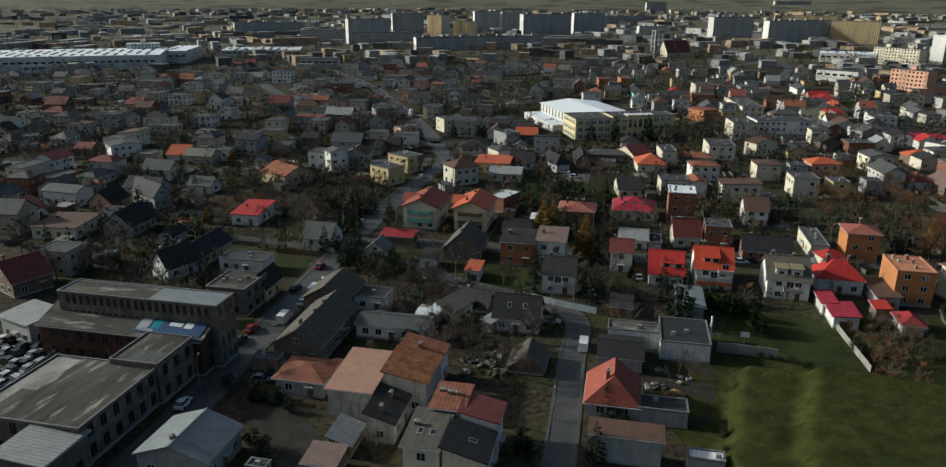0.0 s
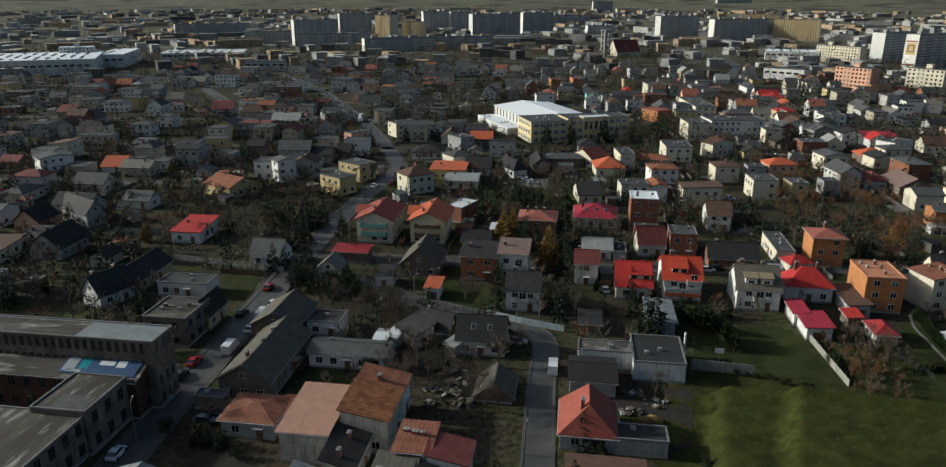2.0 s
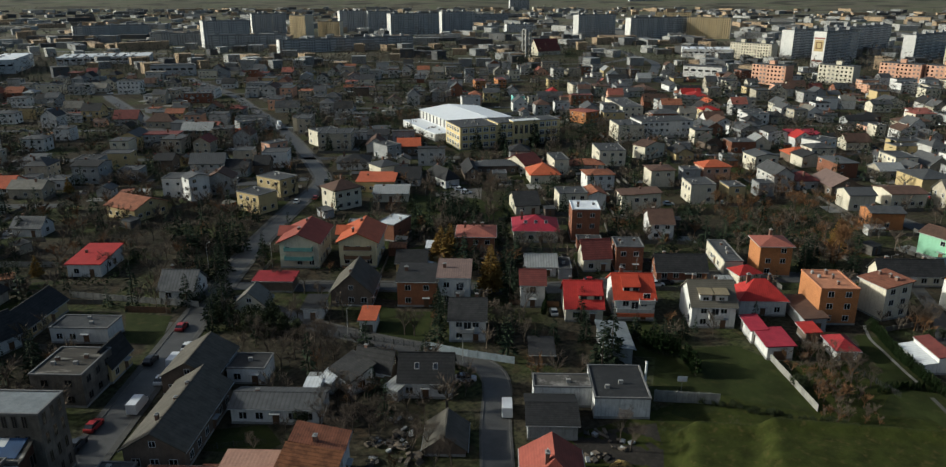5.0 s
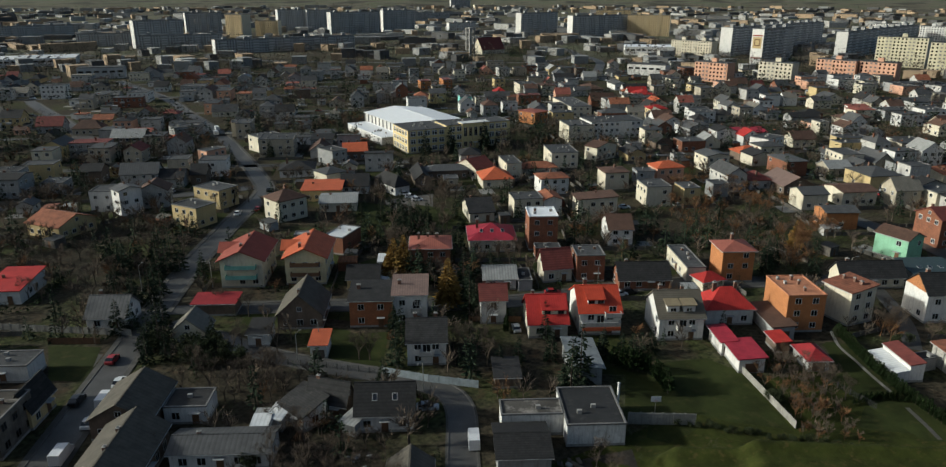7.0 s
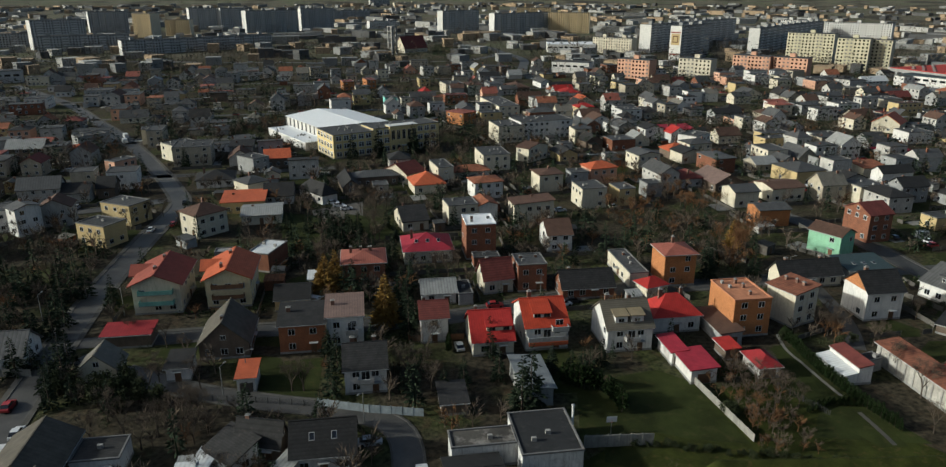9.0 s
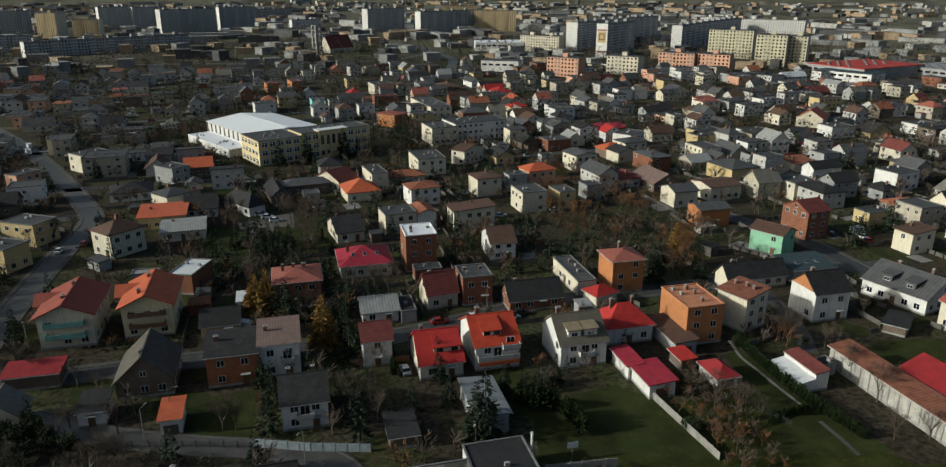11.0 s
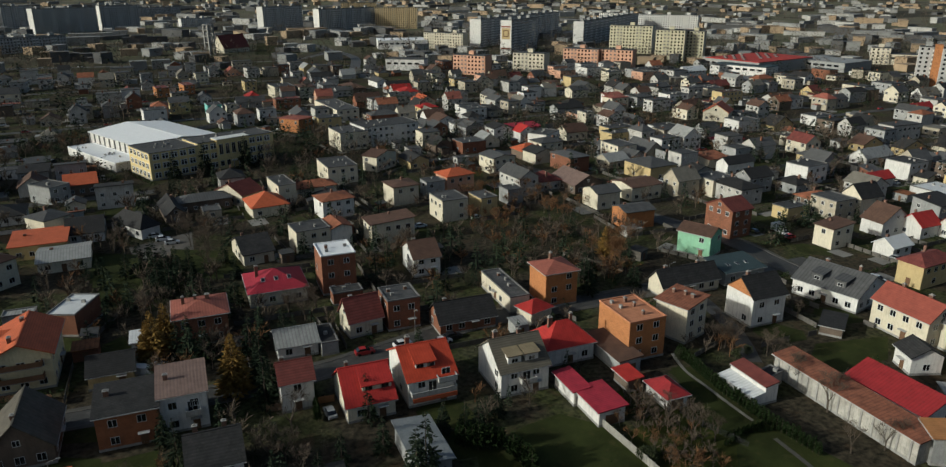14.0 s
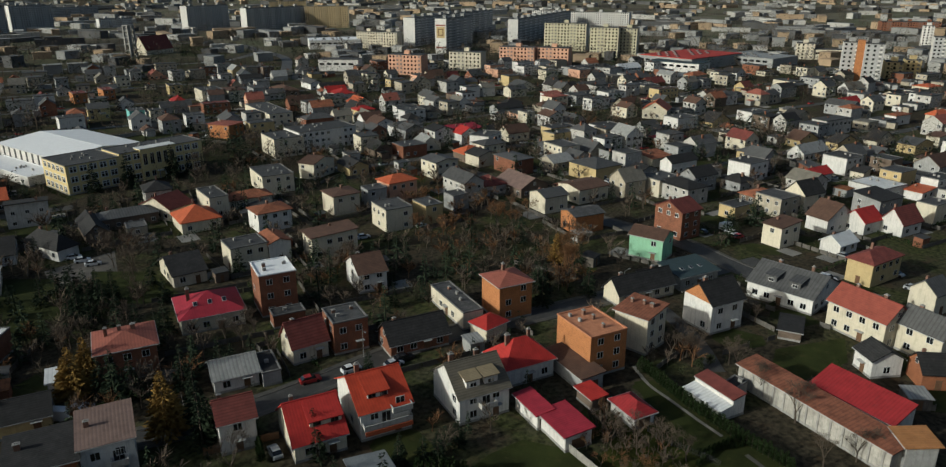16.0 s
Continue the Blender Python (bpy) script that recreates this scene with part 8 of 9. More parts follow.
def plain_house(x, y, w, d, rot, he, hr, ty, wall, roof):
    h = house(f"{wall} house with a {roof} {ty} roof far off".replace("pinkred", "faded red").replace("pinkbrown", "dusty brown").replace("felt flat", "felt-covered flat").replace("offwhite", "off-white").replace("brick house", "brick-walled house"),
              x, y, w, d, rot, he, hr, ty, wall, roof, wr=0, chim=1 if ty != "flat" else 0, near=False, vents=False)
    spots = []
    n = max(1, int(he // 2.7))
    for side, (L, m) in enumerate(wall_faces(w, d)):
        k = max(1, int(L // 3.2))
        for row in range(n):
            for i in range(k):
                if frng.random() > 0.2:
                    spots.append((m @ Matrix.Translation(((i - (k - 1) / 2) * L / k, 0, row * he / n + 0.95)), 1.2, 1.25))
    window_stuff(h, spots)


WALLS = ["white"] * 3 + ["offwhite"] * 7 + ["cream"] * 3 + ["beige"] * 6 + ["grey"] * 5 + ["yellow"] + ["pink", "brick", "brick", "brown"]
PITCHED = ["dark"] * 7 + ["grey"] * 7 + ["brown"] * 4 + ["felt"] * 5 + ["taupe"] * 2 + ["maroon"] * 2 + ["tile"] * 2 + ["pinkred", "metal"]
FAR_MATS = [*WALL.values(), *ROOF.values(), M_GLASS, M_FRAME]
FAR_AT = {m.name: i for i, m in enumerate(FAR_MATS)}
fv, ff, fi = [], [], []


def far_house(x, y, w, d, rot, he, hr, ty, wall, roof):
    """One of the many far houses: walls, overhanging roof, windows, chimney, joined with the others."""
    a, b, o = w / 2, d / 2, 0.4
    lv, lf, li = [], [], []

    def put(v, faces, mat):
        k = len(lv)
        lv.extend(v)
        lf.extend(tuple(i + k for i in q) for q in faces)
        li.extend([FAR_AT[mat.name]] * len(faces))
    bv, bf = boxes((-a, a, -b, b, 0, he))
    put(bv, bf[1:], WALL[wall])
    rm = ROOF[roof]
    if ty == "gable":
        put([(-a, -b, he), (-a, b, he), (-a, 0, he + hr), (a, -b, he), (a, b, he), (a, 0, he + hr)], [(0, 2, 1), (3, 4, 5)], WALL[wall])
        z = he - hr / b * o
        put([(-a - o, -b - o, z), (a + o, -b - o, z), (a + o, 0, he + hr + 0.2), (-a - o, 0, he + hr + 0.2), (a + o, b + o, z), (-a - o, b + o, z)], [(0, 1, 2, 3), (3, 2, 4, 5)], rm)
    elif ty == "hip":
        A, B = a + o, b + o
        r = min(A, B) - 0.01
        put([(-A, -B, he), (A, -B, he), (A, B, he), (-A, B, he), (-A + r, -B + r, he + hr), (A - r, -B + r, he + hr), (A - r, B - r, he + hr), (-A + r, B - r, he + hr)],
            [(0, 1, 5, 4), (1, 2, 6, 5), (2, 3, 7, 6), (3, 0, 4, 7), (4, 5, 6, 7)], rm)
    else:
        bv, bf = boxes((-a - 0.2, a + 0.2, -b - 0.2, b + 0.2, he, he + 0.3))
        put(bv, bf, rm)
    if frng.random() < 0.8:
        cx, cy = frng.uniform(-0.25, 0.25) * w, frng.uniform(-0.1, 0.2) * d
        bv, bf = boxes((cx - 0.35, cx + 0.35, cy - 0.3, cy + 0.3, he, he + hr + 0.8))
        put(bv, bf[1:], WALL["brick"])
    n = max(1, int(he // 2.7))
    for side, (L, m) in enumerate(wall_faces(w, d)):
        if side == 2:
            continue
        k = max(1, int(L // 3.0))
        for row in range(n):
            for i in range(k):
                if frng.random() > 0.2:
                    u, z = (i - (k - 1) / 2) * L / k, row * he / n + 0.95
                    put([tuple(m @ Vector(q)) for q in ((u - 0.75, -0.03, z - 0.12), (u + 0.75, -0.03, z - 0.12), (u + 0.75, -0.03, z + 1.42), (u - 0.75, -0.03, z + 1.42))], [(0, 1, 2, 3)], M_FRAME)
                    for e in (-0.35, 0.35):
                        put([tuple(m @ Vector(q)) for q in ((u + e - 0.29, -0.05, z), (u + e + 0.29, -0.05, z), (u + e + 0.29, -0.05, z + 1.3), (u + e - 0.29, -0.05, z + 1.3))], [(0, 1, 2, 3)], M_GLASS)
    # a lower wing or porch, and now and then a balcony
    if frng.random() < 0.6:
        aw, ad, ah = frng.uniform(3, 5), frng.uniform(2.5, 4.5), min(he, 2.8)
        x0 = frng.choice((-a - aw + 0.4, a - 0.4, -aw / 2))
        y0 = -b - ad + 0.3 if x0 == -aw / 2 else frng.uniform(-b, b - ad)
        bv, bf = boxes((x0, x0 + aw, y0, y0 + ad, 0, ah))
        put(bv, bf[1:], WALL[frng.choice((wall, "grey", "beige"))])
        bv, bf = boxes((x0 - 0.2, x0 + aw + 0.2, y0 - 0.2, y0 + ad + 0.2, ah, ah + 0.2))
        put(bv, bf, ROOF[frng.choice((roof, "felt", "felt", "metal"))])
    if he > 5 and frng.random() < 0.5:
        bx = frng.uniform(-a + 1.6, a - 1.6)
        bv, bf = boxes((bx - 1.4, bx + 1.4, -b - 1.2, -b, he / 2 - 0.1, he / 2 + 0.9))
        put(bv, bf, WALL["offwhite"])
    m = pose(x, y, 0, 0, 0, rot)
    k = len(fv)
    fv.extend(tuple(m @ Vector(q)) for q in lv)
    ff.extend(tuple(i + k for i in q) for q in lf)
    fi.extend(li)
    KEEPOUT.append((x, y, w, d, rot))


ca, sa = math.cos(radians(-24)), math.sin(radians(-24))
made = 0
STREET_ROWS = range(19, 54, 5)


def town_point(u, v):
    return (u * ca - v * sa, u * sa + v * ca)


for iv in STREET_ROWS:
    ends = [(u, town_point(u, iv * 14.5)) for u in range(-560, 700, 20)]
    run = [p for u, p in ends if 270 < math.hypot(p[0] - 12, p[1] - 40) < 700 and -24 < math.degrees(math.atan2(p[0] - 12, p[1] - 40)) < 94 and not surveyed(*p)]
    cuts = [0] + [i for i in range(1, len(run)) if math.dist(run[i], run[i - 1]) > 21] + [len(run)]
    for a, b in zip(cuts, cuts[1:]):
        if b - a > 2:
            seg = run[a:b]
            ROADS.append((seg, 4.0))
            band("road", seg, -2.6, 2.6, 0.0, 0.035, M_ROAD, "grey asphalt street between rows of houses", "road")
for iv in range(4, 56):
    for iu in range(-40, 56):
        u, v = iu * 13.0 + frng.uniform(-1.8, 1.8), iv * 14.5 + frng.uniform(-1.8, 1.8) + (2.5 if iv % 2 else 0.0)
        x, y = u * ca - v * sa, u * sa + v * ca
        dist, az = math.hypot(x - 12, y - 40), math.degrees(math.atan2(x - 12, y - 40))
        if not (150 < dist < 690 and -24 < az < 94) or surveyed(x, y):
            continue
        if frng.random() < (0.5 if dist < 300 else 0.46 if dist < 420 else 0.5) or blocked(x, y, 3.6, 2.6) or iv in STREET_ROWS:
            continue
        ty = frng.choice(["flat", "flat", "gable", "gable", "gable", "hip", "shed"])
        small = frng.random() < 0.25
        he = frng.choice([3.2, 3.6, 5.6, 6.2, 6.6]) if ty != "flat" else frng.choice([3.4, 6.2, 6.6, 7.0])
        hr = {"flat": 0.0, "gable": frng.uniform(2.0, 3.6), "hip": frng.uniform(1.5, 3.0), "shed": 1.0}[ty]
        w, d = frng.uniform(8, 11.5) + (frng.uniform(3, 7) if frng.random() < 0.22 else 0), frng.uniform(7.5, 9.5)
        if small:
            ty, he, hr, w, d = frng.choice(["flat", "shed", "gable"]), 2.8, 1.4, frng.uniform(5, 7), frng.uniform(4, 6)
        rot = -24 + frng.choice([0, 90, 180, 270]) + frng.uniform(-4, 4)
        wall, roof = frng.choice(WALLS), "felt" if ty == "flat" else frng.choice(PITCHED)
        if made < 110 and dist < 345:
            plain_house(x, y, w, d, rot, he, round(hr, 1), ty, wall, roof)
            made += 1
        else:
            far_house(x, y, w, d, rot, he, 0.0 if ty == "flat" else hr, "flat" if ty == "shed" else ty, wall, roof)
tagged(new("far_houses", mesh_of("far_houses", fv, ff, FAR_MATS, fi)), "small houses of the town standing close together in the distance", "houses", kind="stuff")

# ---------------------------------------------------------------- garden trees between, hedges and far thickets
def light_tree(kind, seed):
    """A tree of few faces for the joined gardens, one metre high: trunk with limbs, thin twigs or leaf clumps."""
    r = random.Random(seed)
    v, f = [], []
    tube(v, f, (0, 0, 0), (r.uniform(-0.03, 0.03), r.uniform(-0.03, 0.03), 0.95 if kind == "spruce" else 0.5), 0.022, 0.008, 3)
    if kind == "spruce":
        for _ in range(105):
            t = r.random() ** 1.3
            a, rad = r.uniform(0, 6.28), (0.24 * (1 - t) + 0.015) * r.uniform(0.5, 1.05)
            way = (math.cos(a), math.sin(a), r.uniform(-0.5, 0.15))
            blade(v, f, (math.cos(a) * rad * 0.45, math.sin(a) * rad * 0.45, 0.06 + 0.92 * t), way, 0.05 + rad * 0.6, 0.03 + 0.035 * (1 - t), r)
        return v, f
    if kind == "bush":
        cs = [(Vector((r.uniform(-0.3, 0.3), r.uniform(-0.3, 0.3), r.uniform(0.25, 0.7))), r.uniform(0.2, 0.34)) for _ in range(5)]
        for _ in range(170):
            c, q = r.choice(cs)
            d = Vector((r.gauss(0, 1), r.gauss(0, 1), r.gauss(0, 0.9))).normalized()
            blade(v, f, c + d * q * r.uniform(0.5, 1), d + Vector((r.uniform(-1, 1), r.uniform(-1, 1), r.uniform(-0.5, 1))) * 0.8, 0.085, 0.045, r)
        return v, f
    lean = [(Vector((math.cos(a), math.sin(a), r.uniform(0.7, 1.8))).normalized(), r.uniform(0.25, 0.42)) for a in (r.uniform(0, 6.28) for _ in range(7))]
    for w, L in lean:
        p = Vector((0, 0, r.uniform(0.2, 0.5)))
        q = p + w * L
        tube(v, f, p, q, 0.009, 0.003, 3)
        for _ in range(16):
            u = (w + Vector((r.uniform(-1, 1), r.uniform(-1, 1), r.uniform(-0.3, 0.9))) * 0.85).normalized()
            blade(v, f, p.lerp(q, r.uniform(0.3, 1.0)), u, r.uniform(0.12, 0.28), r.uniform(0.012, 0.024), r)
    return v, f


def joined_trees(name, label, kind, mat, spots):
    """Many trees of one kind in one mesh."""
    shapes = [light_tree(kind, 300 + i) for i in range(6)]
    vs, fs = [], []
    for x, y, h, wide in spots:
        v, f = trng.choice(shapes)
        m = pose(x, y, 0, 0, 0, trng.uniform(0, 360)) @ Matrix.Diagonal((h * wide, h * wide, h, 1))
        o = len(vs)
        vs.extend(tuple(m @ Vector(q)) for q in v)
        fs.extend(tuple(i + o for i in q) for q in f)
    tagged(new(name, mesh_of(name, vs, fs, mat)), label, "trees", kind="stuff")


# paved yards and driveways beside the houses, and cars parked in them and along the streets
yv, yf = [], []
cv, cf, ci = [], [], []
CAR_KINDS = [CAR_MAT[k] for k in ("white", "silver", "dark", "black", "red")]
hv1, hf1 = hull([(-2.0, 0.82, 0.3, 0.9), (0.9, 0.85, 0.28, 0.9), (2.0, 0.78, 0.35, 0.65)])
hv2, hf2 = hull([(-1.7, 0.72, 0.88, 0.95), (-1.2, 0.7, 0.88, 1.42), (0.2, 0.68, 0.88, 1.42), (1.0, 0.7, 0.86, 0.92)])


def far_car(x, y, rot):
    m = pose(x, y, 0.06, 0, 0, rot)
    paint = frng.choice((0, 0, 1, 1, 2, 2, 3, 4))
    for hv, hf, mi in ((hv1, hf1, paint), (hv2, hf2, len(CAR_KINDS))):
        o = len(cv)
        cv.extend(tuple(m @ Vector(q)) for q in hv)
        cf.extend(tuple(i + o for i in q) for q in hf)
        ci.extend([mi] * len(hf))


for n, (bx, by, bw, bd, rot) in enumerate(list(KEEPOUT)):
    dist, az = math.hypot(bx - 12, by - 40), math.degrees(math.atan2(bx - 12, by - 40))
    if max(bw, bd) > 40 or not (205 < dist < 700 and -24 < az < 94) or frng.random() < 0.25:
        continue
    m = pose(bx, by, 0, 0, 0, rot)
    side, wide, deep = frng.choice((-1, 1)), frng.uniform(3, 7), frng.uniform(4, 9)
    x0 = side * (bw / 2 + wide / 2 + 0.3)
    q = [m @ Vector((x0 + ex * wide / 2, -bd / 2 - 2 + ey * deep, 0)) for ex, ey in ((-1, 0), (1, 0), (1, 1), (-1, 1))]
    if any(blocked(p.x, p.y, 0.2) for p in q) or any(on_lawn(p.x, p.y) for p in q):
        continue
    o = len(yv)
    yv.extend((p.x, p.y, 0.012 + 0.002 * (n % 7)) for p in q)
    yf.append((o, o + 1, o + 2, o + 3))
    if frng.random() < 0.45:
        p = (q[0] + q[2]) / 2
        far_car(p.x, p.y, rot + 90)
for line, half in ROADS[6:]:
    for (px, py), (qx, qy) in zip(line, line[1:]):
        if half < 4.3 and math.dist((px, py), (qx, qy)) > 8 and frng.random() < 0.75:
            t, s2 = frng.uniform(0.2, 0.8), frng.choice((-1.9, 1.9))
            L = math.dist((px, py), (qx, qy))
            far_car(px + (qx - px) * t - (qy - py) / L * s2, py + (qy - py) * t + (qx - px) / L * s2, math.degrees(math.atan2(qy - py, qx - px)))
tagged(new("paved_yards", mesh_of("paved_yards", yv, yf, M_PAVING)), "pale concrete driveways and yards beside the houses", "paving", kind="stuff")
tagged(new("far_cars", mesh_of("far_cars", cv, cf, [*CAR_KINDS, M_GLASS], ci)), "cars parked in yards and along far streets", "cars", kind="stuff")

# small lawns behind the houses
made = 0
for bx, by, bw, bd, rot in list(KEEPOUT):
    dist, az = math.hypot(bx - 12, by - 40), math.degrees(math.atan2(bx - 12, by - 40))
    if made >= 85 or max(bw, bd) > 26 or not (120 < dist < 360 and -24 < az < 92) or frng.random() < 0.35:
        continue
    c = pose(bx, by, 0, 0, 0, rot) @ Vector((frng.uniform(-2, 2), frng.choice((-1, 1)) * (bd / 2 + 4.5), 0))
    if blocked(c.x, c.y, 3.0) or on_lawn(c.x, c.y):
        continue
    pts = []
    for k in range(9):
        a = math.tau * k / 9 + frng.uniform(-0.2, 0.2)
        q = frng.uniform(3.2, 6.2)
        pts.append((c.x + q * math.cos(a), c.y + q * math.sin(a)))
    LAWNS.append(pts)
    tagged(new("lawn", mesh_of("lawn", [(*p, 0.006 + 0.00012 * made) for p in pts], [tuple(range(9))], M_LAWN)), "small green lawn behind a house", "lawn", kind="structure")
    made += 1

LOOSE = {"bare": [], "spruce": [], "bush": [], "russet": []}
TALL = {"bare": (3.5, 8.0, 1.0), "spruce": (4, 10.5, 1.0), "bush": (1.6, 4.0, 1.1), "russet": (3.5, 7.5, 1.15)}


# plots that are kept open: round the larch, before the school, by the mint house, the car park, the wild plot
OPEN_PLOTS = ((82.7, 172, 9), (150, 322, 11), (168, 322, 12), (184, 326, 11), (200, 330, 10), (203, 134, 10), (212, 150, 8), (250, 205, 10), (200, 212, 22), (76, 300, 9), (60, 262, 8), (150, 262, 9))


def plant(kind, x, y, k=1.0):
    lo, hi, wide = TALL[kind]
    LOOSE[kind].append((x, y, frng.uniform(lo, hi) * k, wide * frng.uniform(0.85, 1.2)))


for k in range(7300):
    dist, az = 90 + 330 * frng.random() ** 0.75, frng.uniform(-24, 92)
    x, y = 12 + dist * math.sin(radians(az)), 40 + dist * math.cos(radians(az))
    if x < -110 or blocked(x, y, 1.6, 1.2) or (on_lawn(x, y) and frng.random() < 0.93) or (85 < x < 145 and y < 132) or (y < 125 and x > 60):
        continue
    thick = noise.noise((x * 0.03, y * 0.03, 9)) + (0.15 if y > 200 else 0.0)
    if thick < frng.uniform(-0.45, 0.25) or any(math.hypot(x - cx, y - cy) < q for cx, cy, q in OPEN_PLOTS):
        continue
    plant(frng.choice(["bare"] * 11 + ["spruce"] * 4 + ["bush"] * 3 + ["russet"] * 2), x, y)
# the overgrown plot between the two lawns
for _ in range(330):
    x, y = frng.uniform(108, 133), frng.uniform(90, 121)
    across, along = (x - 120.5) * 0.80 - (y - 107) * 0.60, (x - 120.5) * 0.60 + (y - 107) * 0.80
    if abs(along) < 16 and -4.5 < across < 5.5 and not blocked(x, y, 0.8):
        plant(frng.choice(["russet", "bare", "bare"]), x, y, frng.uniform(0.3, 0.6))
# the wild plots with autumn shrubs
for cx, cy, rad, n in ((200, 212, 24, 60), (182, 172, 16, 26), (176, 150, 7, 12), (160, 118, 9, 14), (238, 250, 20, 40), (150, 205, 12, 22)):
    for _ in range(n):
        a, q = frng.uniform(0, 6.28), rad * math.sqrt(frng.random())
        x, y = cx + q * math.cos(a), cy + q * math.sin(a)
        if not blocked(x, y, 1.2):
            plant(frng.choice(["russet", "russet", "russet", "bare", "bare"]), x, y, 0.8)
joined_trees("garden_bare_trees", "leafless garden trees and fruit trees between the houses", "bare", M_TWIG, LOOSE["bare"])
joined_trees("garden_conifers", "dark conifers in the gardens between the houses", "spruce", M_NEEDLE, LOOSE["spruce"])
joined_trees("garden_bushes", "dark bushes in the gardens between the houses", "bush", M_BUSH, LOOSE["bush"])
joined_trees("garden_russet_trees", "russet autumn shrubs between the houses", "bare", M_RUSSET, LOOSE["russet"])


def thicket(name, label, mat, spots, seed, blades, conic):
    """Far trees past counting, in one mesh."""
    r = random.Random(seed)
    v, f = [], []
    for x, y, h in spots:
        if not conic:
            tube(v, f, (x, y, 0), (x, y, h * 0.55), h * 0.02, h * 0.01, 3)
        for _ in range(blades):
            t = r.random()
            rad = h * (0.22 * (1 - t) + 0.02 if conic else 0.34 * math.sqrt(max(0.0, 1 - (2 * t - 1) ** 2)))
            a = r.uniform(0, 6.28)
            z = h * (0.05 + 0.95 * t if conic else 0.25 + 0.75 * t)
            q = r.uniform(0.35, 1.0) * rad
            way = (math.cos(a), math.sin(a), r.uniform(-0.4, 0.2) if conic else r.uniform(0.3, 1.4))
            blade(v, f, (x + math.cos(a) * q, y + math.sin(a) * q, z), way, h * (0.2 if conic else 0.26), h * (0.065 if conic else 0.02 if h < 11.5 else 0.05), r)
    return tagged(new(name, mesh_of(name, v, f, mat)), label, "trees", kind="stuff")


bare_spots, dark_spots = [], []
for k in range(12800):
    dist, az = 330 + 710 * frng.random() ** 1.05, frng.uniform(-24, 94)
    x, y = 12 + dist * math.sin(radians(az)), 40 + dist * math.cos(radians(az))
    if blocked(x, y, 2.2) or noise.noise((x * 0.012, y * 0.012, 0)) < -0.2:
        continue
    (dark_spots if frng.random() < 0.42 else bare_spots).append((x, y, frng.uniform(5, 11)))
thicket("far_bare_trees", "leafless trees in the far gardens and along streets", M_TWIG, bare_spots, 5, 30, False)
thicket("far_conifers", "dark conifers in the far gardens", M_NEEDLE, dark_spots, 6, 28, True)

under = []
for k in range(5200):
    x, y = frng.uniform(-90, 330), frng.uniform(90, 330)
    if blocked(x, y, 0.7) or on_lawn(x, y) or (86 < x < 146 and y < 132 and noise.noise((x * 0.05, y * 0.05, 0)) < 0.25) or noise.noise((x * 0.05, y * 0.05, 4)) < -0.12:
        continue
    under.append((x, y, frng.uniform(0.8, 2.4)))
thicket("undergrowth", "tangled bare shrubs and withered growth in the gardens", M_TWIG, under[::2], 15, 34, False)
thicket("low_evergreens", "low dark evergreen shrubs in the gardens", M_BUSH, under[1::2], 16, 30, True)

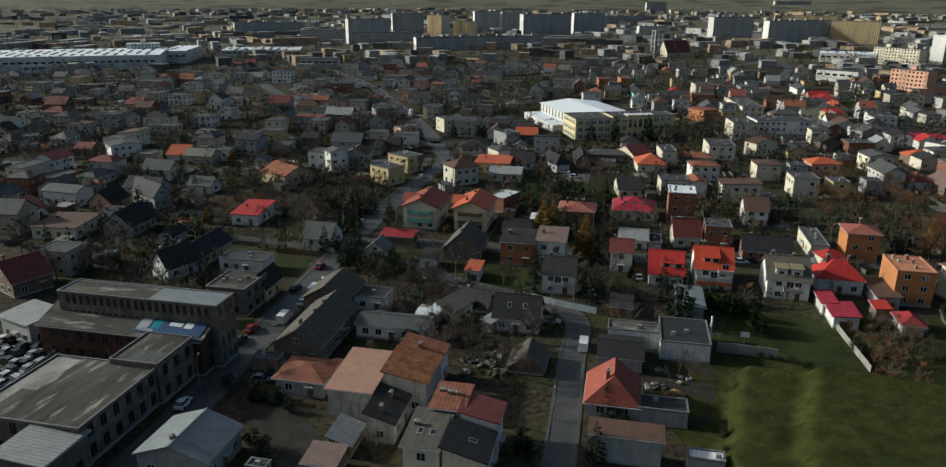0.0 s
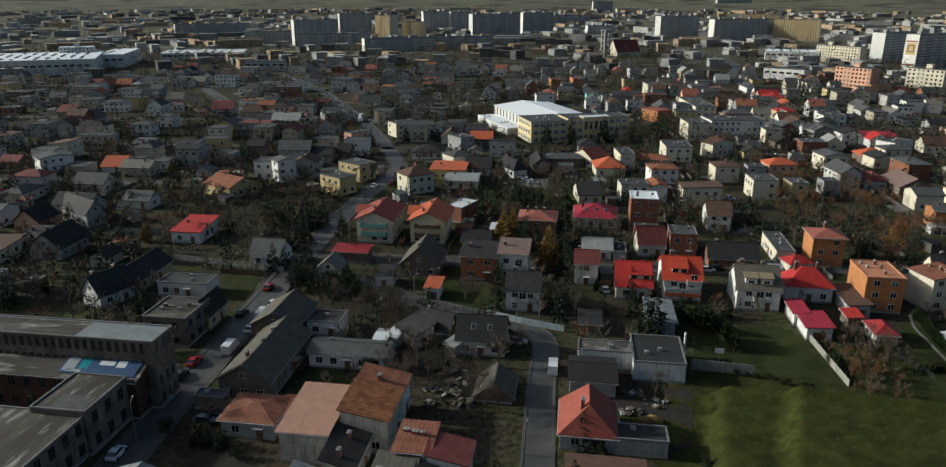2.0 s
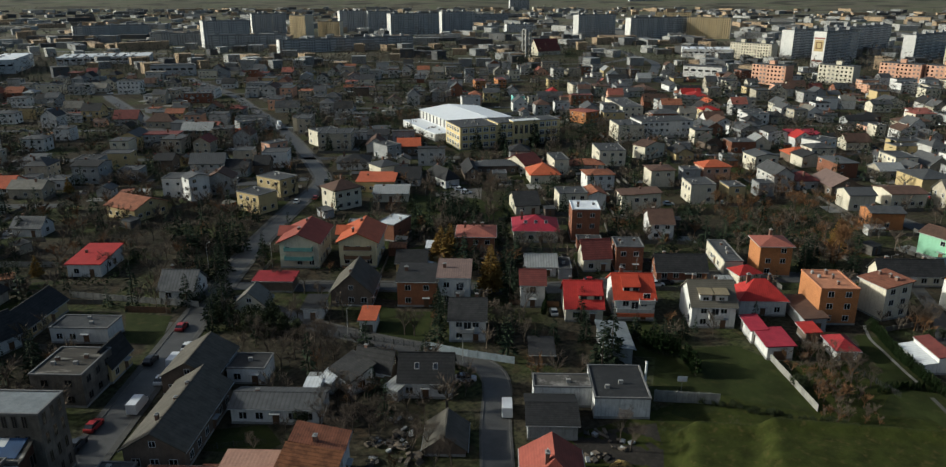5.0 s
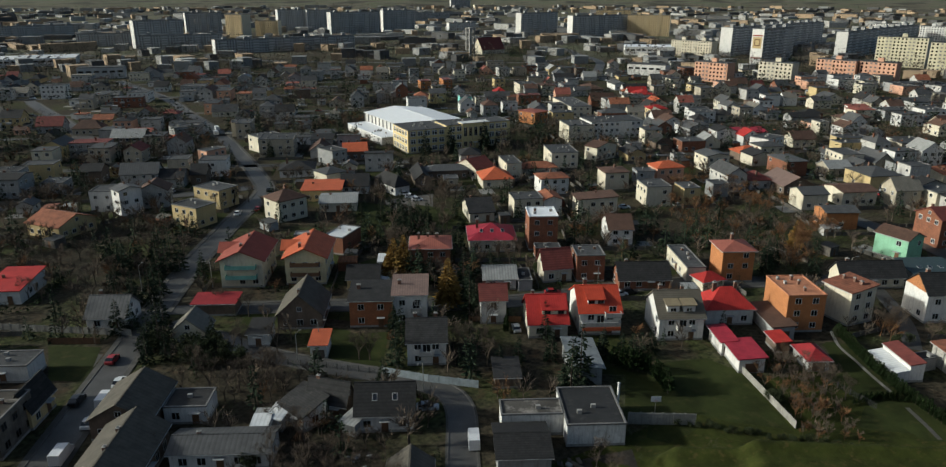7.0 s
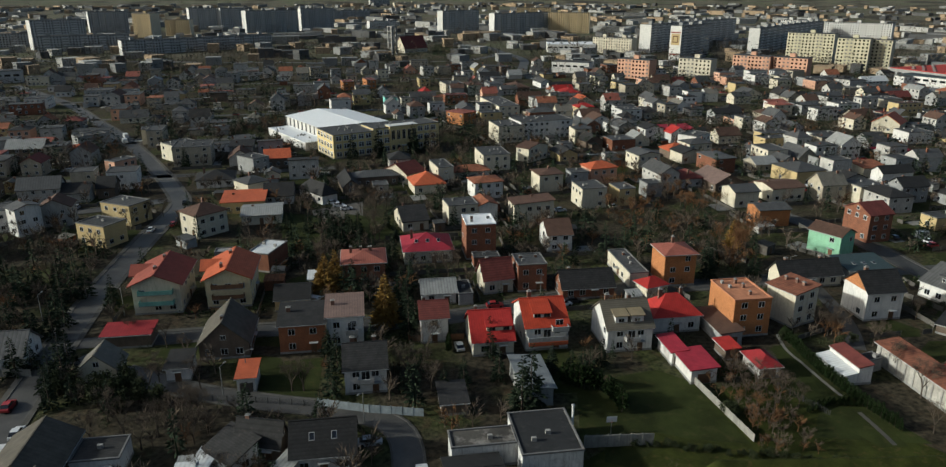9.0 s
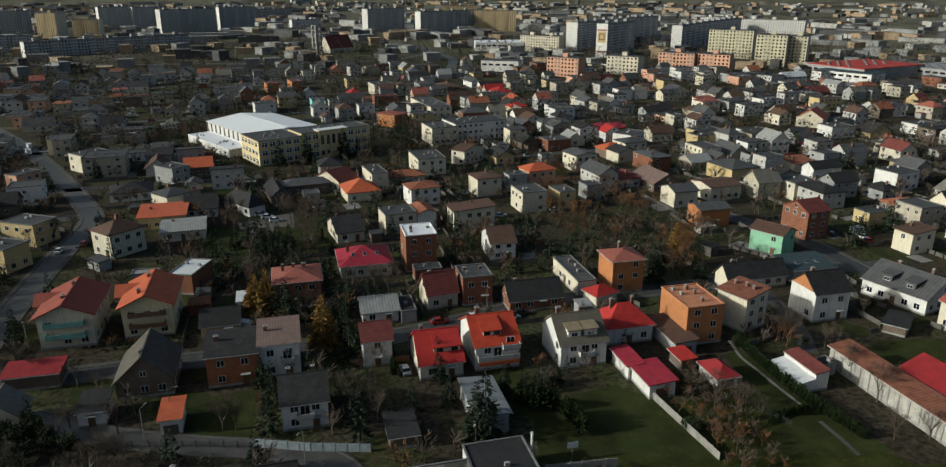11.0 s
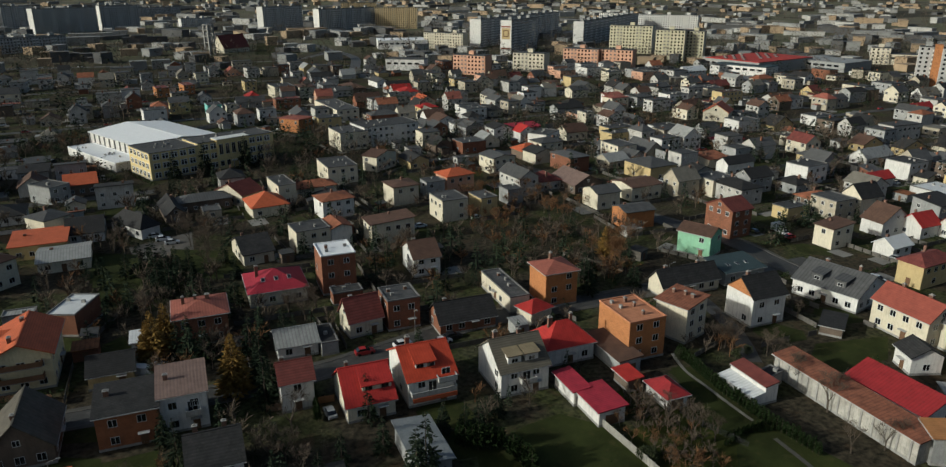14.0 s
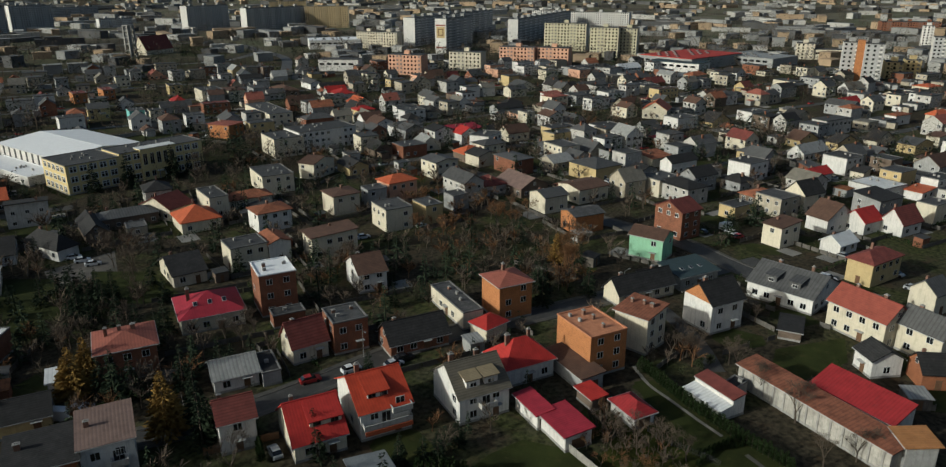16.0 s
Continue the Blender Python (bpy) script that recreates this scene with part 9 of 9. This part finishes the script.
# plot boundaries: low fences and clipped hedges round the gardens, and sheds in their corners
M_OLDFENCE = surface("fence_weathered", (0.13, 0.12, 0.105), var=0.4, streak=0.5)
pv, pf, hv, hf, sheds = [], [], [], [], 0
for bx, by, bw, bd, rot in list(KEEPOUT):
    dist, az = math.hypot(bx - 12, by - 40), math.degrees(math.atan2(bx - 12, by - 40))
    if max(bw, bd) > 26 or min(bw, bd) < 5 or not (165 < dist < 430 and -24 < az < 92):
        continue
    m = pose(bx, by, 0, 0, 0, rot)
    ga, gb = bw / 2 + frng.uniform(2.5, 6), bd / 2 + frng.uniform(3, 9)
    for p, q in (((-ga, -gb), (ga, -gb)), ((ga, -gb), (ga, gb)), ((ga, gb), (-ga, gb)), ((-ga, gb), (-ga, -gb))):
        style = frng.random()
        if style < 0.3:
            continue
        p, q = m @ Vector((*p, 0)), m @ Vector((*q, 0))
        n = max(1, int((q - p).length / 2.4))
        rz = math.degrees(math.atan2(q.y - p.y, q.x - p.x))
        for i in range(n):
            c = p.lerp(q, (i + 0.5) / n)
            if blocked(c.x, c.y, 0.9) or on_lawn(c.x, c.y):
                continue
            if style < 0.72:
                t = pose(c.x, c.y, 0, 0, 0, rz)
                o = len(pv)
                bv, bf = boxes((-1.1, 1.1, -0.03, 0.03, 0.08, 1.25), (1.1, 1.25, -0.07, 0.07, 0, 1.4))
                pv.extend(tuple(t @ Vector(z)) for z in bv)
                pf.extend(tuple(z + o for z in g) for g in bf)
            else:
                along = (q - p).normalized()
                for _ in range(16):
                    g = c + along * frng.uniform(-1.3, 1.3) + Vector((frng.uniform(-0.35, 0.35), frng.uniform(-0.35, 0.35), frng.uniform(0.1, 1.5)))
                    blade(hv, hf, g, (frng.uniform(-1, 1), frng.uniform(-1, 1), frng.uniform(-0.2, 1)), 0.6, 0.42, frng)
    if sheds < 115 and frng.random() < 0.8:
        c = m @ Vector((frng.choice((-1, 1)) * (ga - 2.2), frng.choice((-1, 1)) * (gb - 1.8), 0))
        w, d = frng.uniform(3, 5.5), frng.uniform(2.6, 4)
        if not blocked(c.x, c.y, max(w, d) * 0.75) and not on_lawn(c.x, c.y):
            h = frng.uniform(2.2, 2.9)
            wall, roof = frng.choice(["offwhite", "beige", "grey", "brick", "brown", "sooty"]), frng.choice(["felt", "felt", "dark", "metal", "taupe", "rust", "brownred"])
            s = thing("shed", f"small {wall.replace('offwhite', 'off-white')} garden shed with a low sloping roof", "shed", c.x, c.y, 0, rot, "garden sheds")
            v, f = boxes((-w / 2, w / 2, -d / 2, d / 2, 0, h))
            part("wall", mesh_of("wall", v, f, WALL[wall]), s)
            v, f = boxes((-w / 2 - 0.2, w / 2 + 0.2, -d / 2 - 0.25, d / 2 + 0.25, h, h + 0.14))
            v = [(x, y, z + (0.25 if y > 0 else 0.0)) for x, y, z in v]
            part("roof", mesh_of("roof", v, f, ROOF[roof]), s)
            v, f = boxes((-0.45, 0.45, -d / 2 - 0.04, -d / 2, 0.02, 1.95))
            part("door", mesh_of("door", v, f, M_WOOD), s)
            KEEPOUT.append((c.x, c.y, w, d, rot))
            sheds += 1
tagged(new("garden_fences", mesh_of("garden_fences", pv, pf, M_OLDFENCE)), "low weathered panel fences between the garden plots", "fences", kind="stuff")
tagged(new("garden_hedges", mesh_of("garden_hedges", hv, hf, M_THUJA)), "dark clipped hedges between the garden plots", "hedges", kind="stuff")

# ---------------------------------------------------------------- the land beyond the estate
M_FAR = []
for nm, col in (("far_walls_pale", (0.42, 0.41, 0.38)), ("far_walls_grey", (0.26, 0.26, 0.25)), ("far_walls_tan", (0.38, 0.28, 0.18)), ("far_roofs_dark", (0.10, 0.10, 0.10))):
    M_FAR.append(surface(nm, col, scale=0.05, var=0.3))
for mi, mat in enumerate(M_FAR):
    v, f = [], []
    for k in range(620):
        dist, az = 660 + 2300 * frng.random() ** 1.3, frng.uniform(-26, 96)
        x, y = 12 + dist * math.sin(radians(az)), 40 + dist * math.cos(radians(az))
        if blocked(x, y, 14):
            continue
        w, d, h = frng.uniform(8, 18) * (frng.choice((1.4, 2, 3.5)) if dist > 1000 else 1), frng.uniform(8, 14), frng.choice([4, 5, 6, 7, 9])
        b = len(v)
        box(-w / 2, w / 2, -d / 2, d / 2, 0, h, v, f)
        box(-w / 2 - 0.4, w / 2 + 0.4, -d / 2 - 0.4, d / 2 + 0.4, h, h + 0.5, v, f)
        m = pose(x, y, 0, 0, 0, frng.choice([-24, 66, 13, -77]))
        for i in range(b, len(v)):
            v[i] = tuple(m @ Vector(v[i]))
    tagged(new("far_town", mesh_of("far_town", v, f, mat)), "roofs and low blocks of the town far beyond the estate", "buildings", kind="stuff")
far_woods = [(12 + d * math.sin(a), 40 + d * math.cos(a), frng.uniform(9, 16)) for d, a in ((700 + 2600 * frng.random() ** 1.2, radians(frng.uniform(-26, 96))) for _ in range(8500))]
thicket("far_woods", "hazy bare woods and tree belts on the far plain", M_TWIG, [q for q in far_woods if not blocked(q[0], q[1], 6)], 8, 8, False)
